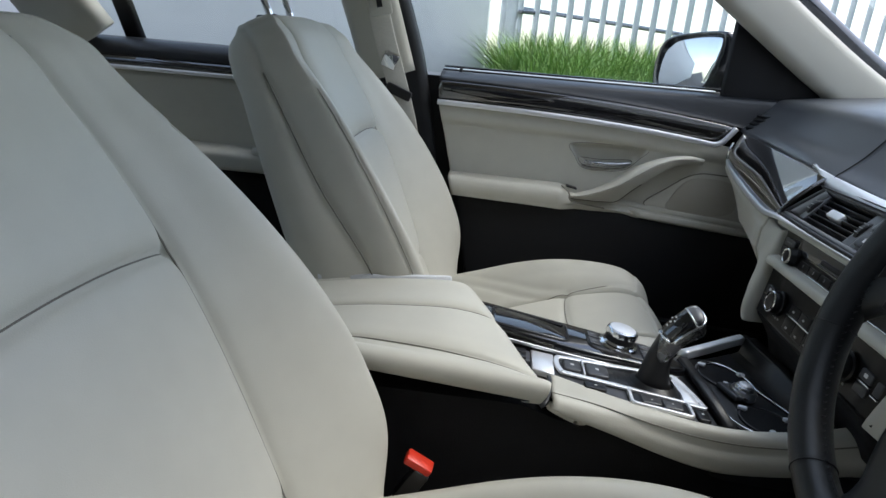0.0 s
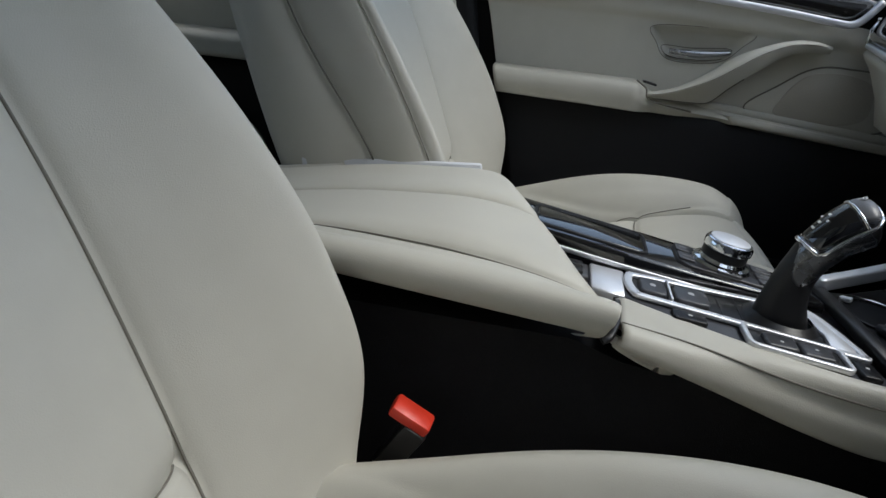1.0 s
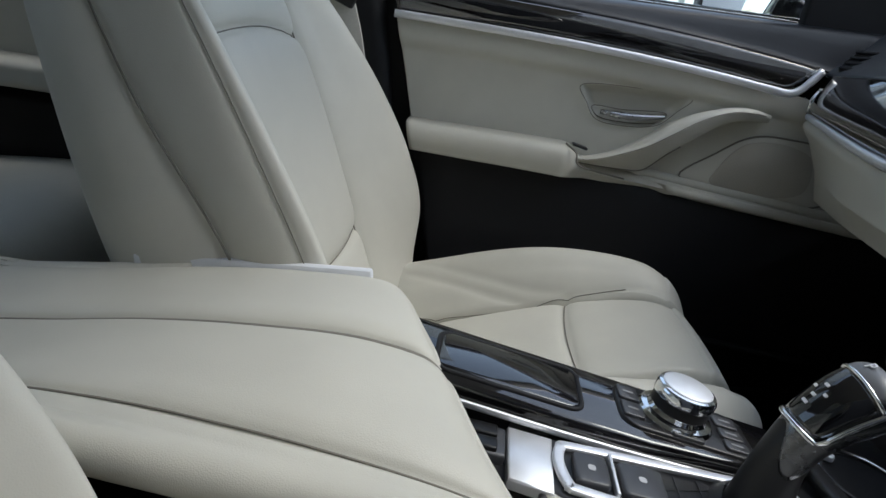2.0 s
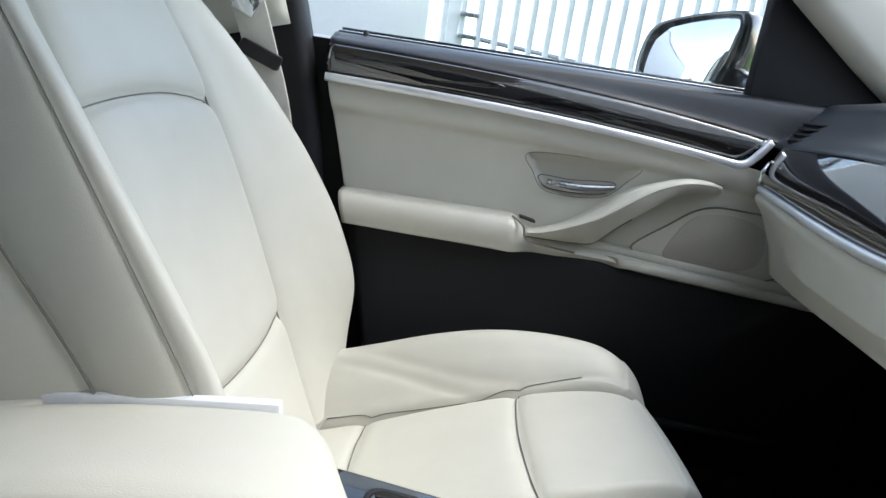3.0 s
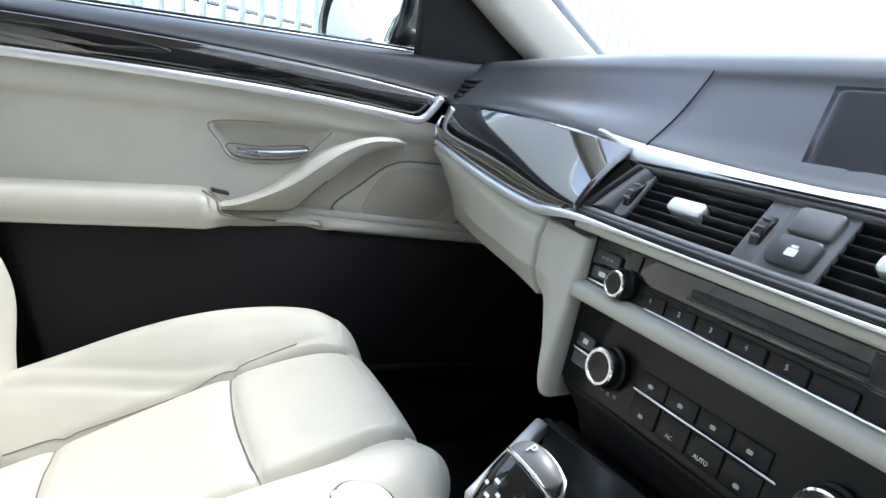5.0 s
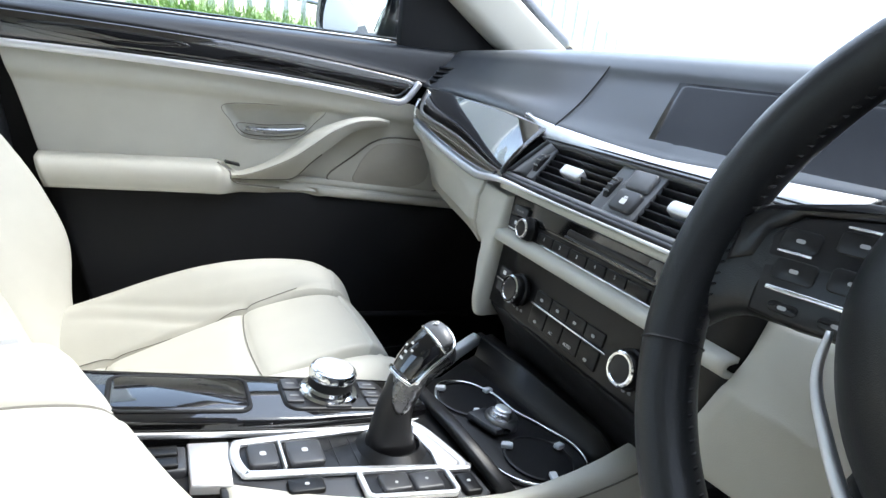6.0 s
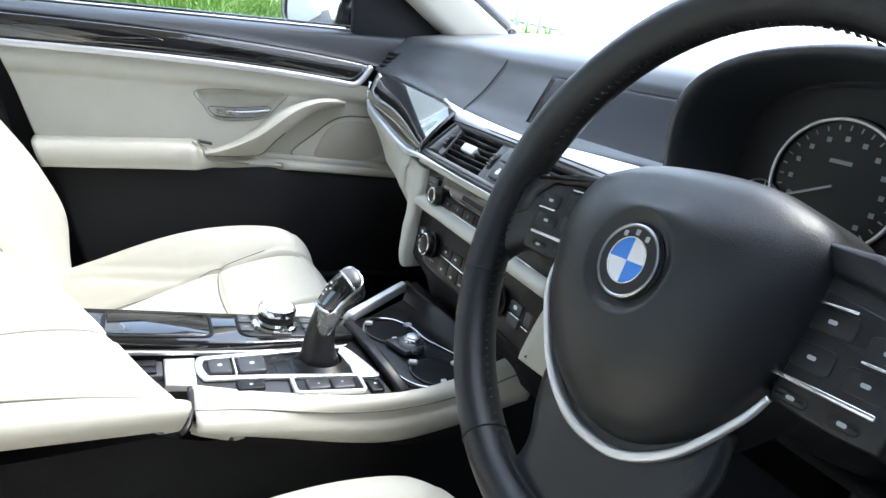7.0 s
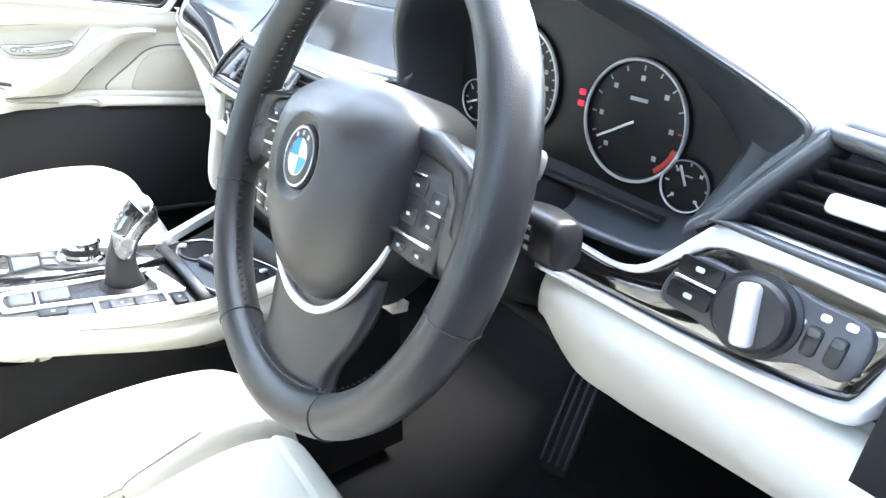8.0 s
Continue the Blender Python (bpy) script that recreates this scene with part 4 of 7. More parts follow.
# ---- dashboard ----
S_LINE = [(0.15, 0.2330, 0.8435), (0.20, 0.2385, 0.8395), (0.25, 0.2515, 0.8345), (0.30, 0.2630, 0.8330), (0.35, 0.2695, 0.8345), (0.40, 0.2755, 0.8375), (0.45, 0.2825, 0.8415), (0.50, 0.2885, 0.8465), (0.55, 0.2960, 0.8515), (0.60, 0.3060, 0.8550), (0.665, 0.3230, 0.8575)]
LIP_LINE = [(0.0, 0.300, 0.907), (0.05, 0.2985, 0.909), (0.10, 0.2965, 0.9115), (0.15, 0.2945, 0.914), (0.20, 0.2935, 0.9175), (0.25, 0.2932, 0.921), (0.30, 0.2950, 0.924), (0.35, 0.2985, 0.926), (0.40, 0.3030, 0.9268), (0.45, 0.3085, 0.927), (0.50, 0.3145, 0.927), (0.60, 0.3290, 0.9265), (0.70, 0.348, 0.926)]
S_FIT = [np.polyfit([q[0] for q in S_LINE], [q[k] for q in S_LINE], 4) for k in (1, 2)]


def s_at(y):
    """The strip below the passenger's trim: one even curve."""
    return V(float(np.polyval(S_FIT[0], y)), y, float(np.polyval(S_FIT[1], y)))


LIP_FIT = [np.polyfit([q[0] for q in LIP_LINE], [q[k] for q in LIP_LINE], 4) for k in (1, 2)]


def lip_at(y):
    """The lower edge of the soft pad."""
    if y < 0:
        return V(0.300 + 0.112 * max(0, -y - 0.05), y, 0.907 - 0.046 * y)
    return V(float(np.polyval(LIP_FIT[0], y)), y, float(np.polyval(LIP_FIT[1], y)))


def pad_profile(y):
    """The soft upper pad from its lip over the brow to the windscreen."""
    l = lip_at(y)
    k = min(1, max(0, (abs(y) - 0.30) / 0.35))
    x = l[0]
    q = [(x - 0.002, l[2] - 0.006), (x, l[2]), (x + 0.010, l[2] + 0.009), (x + 0.032, 0.946 + 0.008 * k), (x + 0.056, 0.977), (x + 0.066, 0.992 - 0.004 * k), (x + 0.082, 1.003 - 0.006 * k), (x + 0.12, 1.010 - 0.008 * k), (0.56, 1.019 - 0.006 * k), (0.70, 1.029 - 0.004 * k), (0.79, 1.034 - 0.003 * k), (0.835, 1.012), (0.86, 0.98)]
    return [(a, y, b) for a, b in q]


def build_dashboard():
    d = thing("dashboard", (0.45, 0, 0.85), "dark soft dashboard with cream lower panels and lacquered wood trim", "dashboard")
    # soft upper pad, passenger side and middle
    ys = np.concatenate([np.linspace(-0.215, 0.150, 40), np.linspace(0.160, 0.176, 9), np.linspace(0.185, 0.735, 44)])
    P = np.array([cr(pad_profile(y), 60) for y in ys])
    for k, y in enumerate(ys):      # crease beside the display
        flat = 0.003 * min(1, max(0, (0.168 - y) / 0.004))
        fade = np.clip((P[k, :, 2] - 0.917) / 0.01, 0, 1) * np.clip((0.985 - P[k, :, 2]) / 0.01, 0, 1) * (P[k, :, 0] < 0.40)
        P[k, :, 0] += flat * fade
    part("upper_pad", shell(P, -0.012), DARK, d, "dark grey soft-grained upper pad")
    kc = int(np.argmin(np.abs(ys - 0.168)))
    part("crease", tube([p + V(-0.0002, 0, 0.0002) for p in P[kc] if 0.912 < p[2] < 0.990 and p[0] < 0.40], 0.0011, 5, up=(0, 1, 0)), BLACK, d)
    # driver's outer pad and the deck behind the instrument hood
    P = []
    for y in np.linspace(-0.735, -0.575, 40):
        z0 = float(np.interp(y, [-0.735, -0.64, -0.625, -0.592, -0.575], [0.958, 0.969, 0.962, 0.905, 0.890]))
        x0 = 0.29 + 0.30 * (z0 - 0.83)
        q = [(x0 - 0.004, z0 - 0.004), (x0 - 0.002, z0 + 0.005), (x0 + 0.008, z0 + 0.011)]
        q += [(0.352, max(z0 + 0.014, 0.5 * z0 + 0.5 * 0.977)), (0.385, 0.980), (0.43, 0.983), (0.52, 0.989), (0.62, 0.995), (0.74, 1.001), (0.79, 1.003), (0.835, 0.99), (0.86, 0.97)]
        P.append(cr([(m_, y, n_) for m_, n_ in q], 44))
    part("upper_pad", shell(np.array(P), -0.012), DARK, d)
    ys = np.linspace(-0.62, -0.205, 30)
    P = []
    for y in ys:
        h = 0.014 * math.sin(math.pi * (y + 0.62) / 0.415)
        g = min(1, max(0, (-0.48 - y) / 0.13))
        g = -0.032 * g * g * (3 - 2 * g)
        P.append([q + V(0, 0, g) for q in cr([(0.385, y, 1.0 + h), (0.42, y, 1.012 + h), (0.50, y, 1.018 + h * 0.6), (0.6, y, 1.023), (0.70, y, 1.029), (0.79, y, 1.033), (0.835, y, 1.011), (0.86, y, 0.98)], 36)])
    part("upper_deck", shell(np.array(P), -0.012), DARK, d)
    # display in its recess
    P = []
    for u in np.linspace(0, 1, 24):
        row = []
        for h in np.linspace(0, 1, 14):
            y = (0.032 + 0.020 * h) * (1 - u) - 0.198 * u
            q = cr(pad_profile(y), 200)
            q = q[(q[:, 0] < 0.42) & (q[:, 2] > 0.909)]
            z = 0.9125 + 0.066 * h
            row.append((float(np.interp(z, q[:, 2], q[:, 0])) + 0.0012, y, z))
        P.append(row)
    part("display", shell(np.array(P), 0.004), SCREEN, d, "blank dark display screen")
    # side vent by the door
    v = part("side_vent", slab(rrect(0.075, 0.042, 0.008, 4), (0.366, 0.642, 0.945), (0.35, -0.94, 0), (0.50, 0.25, 0.55), 0.02, 0.002), BLACK, d, "small black side window vent")
    for k in range(4):
        part("slat", slab(rrect(0.066, 0.004, 0.0015, 3), (0.363 + 0.0075 * (k - 1.5), 0.640 + 0.004 * (k - 1.5), 0.9485 + 0.0085 * (k - 1.5)), (0.35, -0.94, 0), (0.50, 0.25, 0.55), 0.004, 0.001), DARK_MATT, v)
    # lacquered trim, passenger side
    P = []
    for y in np.concatenate([np.linspace(0.178, 0.60, 60), np.linspace(0.607, 0.668, 20)]):
        t, b = lip_at(y) + V(-0.003, 0, -0.005), s_at(y) + V(0.0, 0, 0.005)
        rows = []
        for w in np.linspace(0, 1, 48) ** 2:
            q = b + (t - b) * w
            bul = 0.001 + 0.026 * w ** 0.35 * (1 - w)
            rows.append(q + V(-0.66, 0, 0.45) * bul)
        P.append(rows)
    part("wood_trim", shell(np.array(P), -0.006), GLOSS, d, "glossy black lacquered wood trim")
    part("end_cap", sweep([s_at(0.660) + V(-0.004, 0.008, 0.004), s_at(0.660) * 0.65 + lip_at(0.660) * 0.35 + V(-0.010, 0.009, 0), s_at(0.660) * 0.42 + lip_at(0.660) * 0.58 + V(-0.007, 0.009, 0)], rrect(0.005, 0.007, 0.002, 3), up=(0, 1, 0)), CHROME, d, "bright trim end")
    part("airbag_mark", box((0.308, 0.628, 0.900), (0.004, 0.006, 0.003), 0.0008), WHITE_INK, d)
    # band above the middle vents
    P = []
    for y in np.linspace(-0.20, 0.235, 60):
        t = lip_at(y) + V(0.0005, 0, -0.0005) if y > 0 else V(0.3005, y, 0.9065 + 0.046 * abs(y))
        b = V(0.2845, y, 0.8965)
        k = min(1, max(0, (y - 0.160) / 0.075))
        b = b + (t - b) * 0.93 * k * k * (3 - 2 * k)
        P.append([b + V(0.004, 0, -0.003), b, b + (t - b) * 0.33 + V(-0.003, 0, 0.002), b + (t - b) * 0.7 + V(-0.002, 0, 0.002), t, t + V(0.006, 0, 0.0)])
    part("bright_band", shell(np.array([cr(r, 14) for r in P]), -0.004), SILVER, d, "satin aluminium band above the vents")
    part("band_line", tube([(0.2862, y, 0.9022) for y in np.linspace(-0.19, 0.14, 12)], 0.0010, 5), BLACK, d)
    # bright strip below the trim and on under the middle vents
    def strip_at(y):
        k = min(1, max(0, (0.27 - y) / 0.12))
        k = k * k * (3 - 2 * k)
        return (s_at(max(y, 0.155)) * V(1, 0, 1) + V(-0.003, y, 0)) * (1 - k) + V(0.2325, y, 0.8462) * k
    part("bright_strip", sweep([strip_at(y) for y in np.linspace(-0.168, 0.662, 110)], rrect(0.010, 0.0085, 0.003, 4), scale=ev([(0, 0.45), (0.36, 0.45), (0.46, 1.0), (1, 1.0)], np.linspace(0, 1, 110))), SILVER, d, "satin aluminium strip")
    # cream glovebox panels
    def glove(y):
        s_ = s_at(y)
        g = V(float(ev([(0.15, 0.222), (0.20, 0.236), (0.25, 0.254), (0.30, 0.274), (0.35, 0.292), (0.4, 0.306), (0.5, 0.332), (0.6, 0.357), (0.68, 0.376)], y)), y, float(ev([(0.15, 0.752), (0.2, 0.753), (0.25, 0.750), (0.3, 0.744), (0.35, 0.739), (0.4, 0.736), (0.5, 0.731), (0.6, 0.729), (0.68, 0.729)], y)))
        o = min(1, max(0, (0.66 - y) / 0.20)) * min(1, max(0, (y - 0.16) / 0.10))
        kn = s_ * 0.36 + g * 0.64 + V(0.004 - 0.020 * o, 0, -0.002)
        return [s_ + V(0.010, 0, -0.002), s_ + V(-0.002, 0, -0.006), s_ + V(-0.006, 0, -0.016), s_ * 0.55 + kn * 0.45 + V(-0.005, 0, 0), s_ * 0.12 + kn * 0.88 + V(-0.001, 0, 0), kn, kn * 0.86 + g * 0.14, g * 0.9 + kn * 0.1, g + V(0.006, 0, -0.002), g + V(0.06, 0, -0.004), g + V(0.14, 0, -0.006)]
    def sheet_between(a, b, n):
        return np.array([cr(glove(y), 40) for y in np.linspace(a, b, n)])
    part("glovebox_lid", shell(sheet_between(0.2345, 0.672, 60), 0.012), CREAM, d, "cream glovebox lid")
    edge = cr(glove(0.2315), 80)[6:]
    edge = edge[:np.argmax(edge[:, 2] < 0.757)][::-1]
    P = []
    for z in np.linspace(0.8315, 0.687, 60):
        xc = float(ev([(0.680, 0.210), (0.692, 0.2045), (0.705, 0.203), (0.73, 0.207), (0.765, 0.215), (0.80, 0.224), (0.836, 0.234)], z))
        yo = float(ev([(0.68, 0.154), (0.70, 0.156), (0.72, 0.160), (0.737, 0.168), (0.748, 0.182), (0.757, 0.2150), (0.763, 0.2315), (0.78, 0.2315), (0.84, 0.2315)], z))
        yo = min(yo, 0.2315)
        xg = float(np.interp(z, edge[:, 2], edge[:, 0]))
        yi = 0.1402 + 0.08 * (z - 0.69)
        row = [(xc + 0.04, yi, z), (xc + 0.006, yi, z), (xc + 0.001, yi + 0.0023, z)]
        for y in np.linspace(yi + 0.006, yo - 0.004, 20):
            k = min(1, max(0, (y - 0.155) / 0.0765))
            k = k * k * (3 - 2 * k)
            row.append((xc + (xg - xc) * k, y, z))
        xe = row[-1][0]
        row += [(xe + 0.002, yo - 0.001, z), (xe + 0.008, yo, z), (xe + 0.05, yo, z), (xe + 0.12, yo - 0.01, z)]
        P.append(row)
    part("lower_panel", shell(np.array(P), -0.006), CREAM, d, "cream panel beside the centre stack, running down as a column")
    P = np.array([[(0.50, y, 0.700), (0.62, y, 0.66), (0.80, y, 0.50), (0.94, y, 0.28)] for y in np.linspace(0.14, 0.72, 10)])
    part("footwell_liner", shell(P, 0.01), CARPET, d)
    # driver's lower panel: an upper face, a crease and a lower face, its edge cut on the slant
    KL = [V(0.246, -0.187, 0.828), V(0.236, -0.186, 0.800), V(0.228, -0.1815, 0.778), V(0.2235, -0.1785, 0.768), V(0.220, -0.166, 0.732), V(0.219, -0.157, 0.704), V(0.224, -0.156, 0.699), V(0.245, -0.158, 0.692)]
    KR = [V(0.262, -0.300, 0.828), V(0.252, -0.300, 0.800), V(0.246, -0.300, 0.768), V(0.245, -0.300, 0.756), V(0.250, -0.300, 0.716), V(0.254, -0.300, 0.690), V(0.259, -0.300, 0.686), V(0.275, -0.300, 0.684)]
    P = np.array([cr([tuple(l + (r - l) * q) for l, r in zip(KL, KR)], 30) for q in np.linspace(0, 1, 12)])
    part("knee_panel", shell(np.transpose(P, (1, 0, 2)), 0.012), CREAM, d, "cream panel left of the steering column")
    P = np.array([[(0.30, y, 0.75), (0.42, y, 0.73), (0.60, y, 0.66), (0.85, y, 0.45), (0.94, y, 0.28)] for y in np.linspace(-0.72, -0.16, 10)])
    part("footwell_liner", shell(P, 0.01), CARPET, d)
    return d


def st_x(z):
    """Depth of the control stack's face at a height."""
    return float(ev([(0.64, 0.212), (0.70, 0.219), (0.745, 0.227), (0.775, 0.232), (0.80, 0.236), (0.82, 0.239), (0.838, 0.242)], z))


def st_plane(y, z, off=0.0):
    """Origin and axes for a piece lying on the stack's face."""
    y, z = 1.05 * y, z - 0.001
    dz = 0.004
    up = V(st_x(z + dz) - st_x(z - dz), 0, 2 * dz)
    up /= np.linalg.norm(up)
    n = np.cross(V(0, -1, 0), up)
    return V(st_x(z), y, z) + n * off, V(0, -1, 0), up, n


def on_stack(name, parent, y, z, w, h, r, m, off=0.002, depth=0.006, bevel=0.001, label=""):
    o, a, b, n = st_plane(y, z, off)
    return part(name, slab(rrect(w, h, r, 4), o, a, b, depth, bevel), m, parent, label)


def knob(parent, y, z, r, h, label):
    o, a, b, n = st_plane(y, z, 0.001)
    m = basis(Vector(o), Vector(n))
    k = part("knob", lathe([(r * 1.12, 0), (r * 1.12, 0.004), (r * 1.0, 0.006), (r * 0.97, h * 0.8), (r * 0.9, h * 0.94), (r * 0.80, h), (0.0, h)], m, 40), PANEL, parent, label)
    part("ring", lathe([(r * 0.93, h * 0.90), (r * 0.94, h * 0.98), (r * 0.86, h * 1.06), (r * 0.74, h * 1.06), (r * 0.70, h * 0.99)], m, 40), CHROME, k, "chrome knob ring")
    part("cap", lathe([(r * 0.70, h * 0.9), (r * 0.70, h * 1.0), (r * 0.55, h * 1.035), (0, h * 1.045)], m, 32), BLACK, k)
    return k


def build_stack():
    s = thing("control_stack", (0.22, 0, 0.76), "black centre stack with radio and climate controls", "control panel")
    zs = np.linspace(0.708, 0.842, 40)
    P = np.array([[(st_x(z), y, z) for y in np.linspace(0.1395 + 0.08 * (z - 0.69), -0.165 - 0.16 * (z - 0.69), 8)] for z in zs])
    part("face", shell(P, -0.02), PANEL, s, "black control face")
    # radio
    part("radio_top", shell(np.array([[(st_x(z) - 0.0015, y, z) for y in np.linspace(0.146, -0.138, 6)] for z in np.linspace(0.8120, 0.836, 8)]), -0.004), PIANO, s, "glossy black radio top")
    on_stack("disc_slot", s, -0.022, 0.8225, 0.124, 0.0075, 0.003, BLACK, 0.0026)
    on_stack("slot_lip", s, -0.022, 0.8178, 0.128, 0.0022, 0.001, GREYBTN, 0.0034)
    on_stack("button", s, 0.1215, 0.8205, 0.029, 0.0105, 0.002, GREYBTN, 0.003)
    on_stack("button", s, 0.1225, 0.8065, 0.026, 0.0105, 0.002, GREYBTN, 0.003)
    for k in range(3):
        on_stack("label_bar", s, 0.1265 - 0.005 * k, 0.8205, 0.0035, 0.0022, 0.0006, GREY_INK, 0.0034, 0.0006, 0)
    on_stack("label_bar", s, 0.1225, 0.8065, 0.008, 0.004, 0.001, WHITE_INK, 0.0034, 0.0006, 0)
    knob(s, 0.097, 0.8065, 0.0118, 0.013, "radio volume knob")
    for k in range(6):
        y = 0.0672 - 0.0272 * k
        b = on_stack("preset_button", s, y, 0.8035, 0.0270, 0.0112, 0.0015, PANEL, 0.0024)
        if k < 5:
            o, a, u, n = st_plane(y, 0.8045, 0.0032)
            part("digit", text_mesh(str(k + 1), 0.0052, basis(Vector(o), Vector(n), (0, -1, 0))), GREY_PRINT, b)
    on_stack("chrome_line", s, 0.1235, 0.7985, 0.026, 0.0022, 0.001, CHROME, 0.0042, 0.004, 0.0007, "bright chrome line")
    on_stack("chrome_line", s, -0.030, 0.7968, 0.212, 0.0022, 0.001, CHROME, 0.0042, 0.004, 0.0007)
    # cream bar between the two units
    P = []
    for y in np.linspace(0.150, -0.181, 34):
        c = V(0.226, y, 0.7865)
        P.append([c + V(0.012, 0, 0.0085), c + V(0.002, 0, 0.0075), c + V(-0.004, 0, 0.0055), c + V(-0.0062, 0, 0.0), c + V(-0.005, 0, -0.005), c + V(0.001, 0, -0.0075), c + V(0.010, 0, -0.0088)])
    part("cream_bar", shell(np.array([cr(r, 20) for r in P]), -0.004), CREAM_HARD, s, "cream moulded bar")
    part("cream_bar", sweep([(0.2385, y, 0.8400) for y in np.linspace(0.175, -0.17, 12)], rrect(0.010, 0.0085, 0.003, 4)), CREAM_HARD, s)
    # climate unit
    knob(s, 0.083, 0.741, 0.0165, 0.015, "left temperature knob")
    knob(s, -0.091, 0.741, 0.0165, 0.015, "right temperature knob")
    for y in (0.1165, -0.124):
        on_stack("button", s, y, 0.7480, 0.022, 0.012, 0.002, GREYBTN, 0.003)
        on_stack("label_bar", s, y, 0.7485, 0.006, 0.0045, 0.001, WHITE_INK, 0.0034, 0.0006, 0)
        on_stack("chrome_line", s, y, 0.7395, 0.024, 0.002, 0.0009, CHROME, 0.004, 0.004, 0.0006)
        on_stack("button", s, y, 0.7320, 0.022, 0.012, 0.002, GREYBTN, 0.003)
    on_stack("chrome_line", s, -0.002, 0.7385, 0.122, 0.002, 0.0009, CHROME, 0.004, 0.004, 0.0006)
    for k in range(4):
        y = 0.042 - 0.0272 * k
        b = on_stack("button", s, y, 0.7470, 0.0266, 0.0140, 0.0015, PANEL, 0.0018)
        on_stack("symbol", b, y, 0.7465, 0.0046, 0.0030, 0.0012, GREY_PRINT, 0.0034, 0.0006, 0)
        b = on_stack("button", s, y, 0.7265, 0.0266, 0.0200, 0.0015, PANEL, 0.0018)
        o, a, u, n = st_plane(y, 0.7225, 0.0032)
        if k in (1, 2):
            part("lettering", text_mesh(("AC", "AUTO")[k - 1], 0.0044, basis(Vector(o), Vector(n), (0, -1, 0))), WHITE_INK, b)
        else:
            on_stack("symbol", b, y, 0.7225, 0.0046, 0.0030, 0.0012, GREY_PRINT, 0.0034, 0.0006, 0)
    for y in (0.079, -0.089):
        for k in (-1, 0, 1):
            on_stack("symbol", s, y + 0.007 * k, 0.7205 + 0.001 * abs(k), 0.004, 0.003, 0.001, GREY_INK, 0.0006, 0.0006, 0)
    P = np.array([[(x, y, z) for y in np.linspace(0.139, -0.165, 8)] for x, z in ((0.2215, 0.7075), (0.223, 0.702), (0.232, 0.690), (0.245, 0.670), (0.255, 0.640))])
    part("lower_edge", shell(P[::-1], -0.012), DARK_MATT, s, "black underside of the control face")
    on_stack("button", s, -0.146, 0.7445, 0.011, 0.016, 0.002, GREYBTN, 0.002)
    on_stack("chrome_line", s, -0.146, 0.7345, 0.012, 0.002, 0.0009, CHROME, 0.003, 0.004, 0.0006)
    return s


# middle vents: a leaning face with its own axes
VO, VA, VB = V(0.2455, 0, 0.8500), V(0, -1, 0), V(0.0385, 0, 0.0465) / np.linalg.norm([0.0385, 0.0465])
VN = np.cross(VA, VB)


def vp(y, h, off=0.0):
    return VO + V(0, y, 0) + VB * h + VN * off


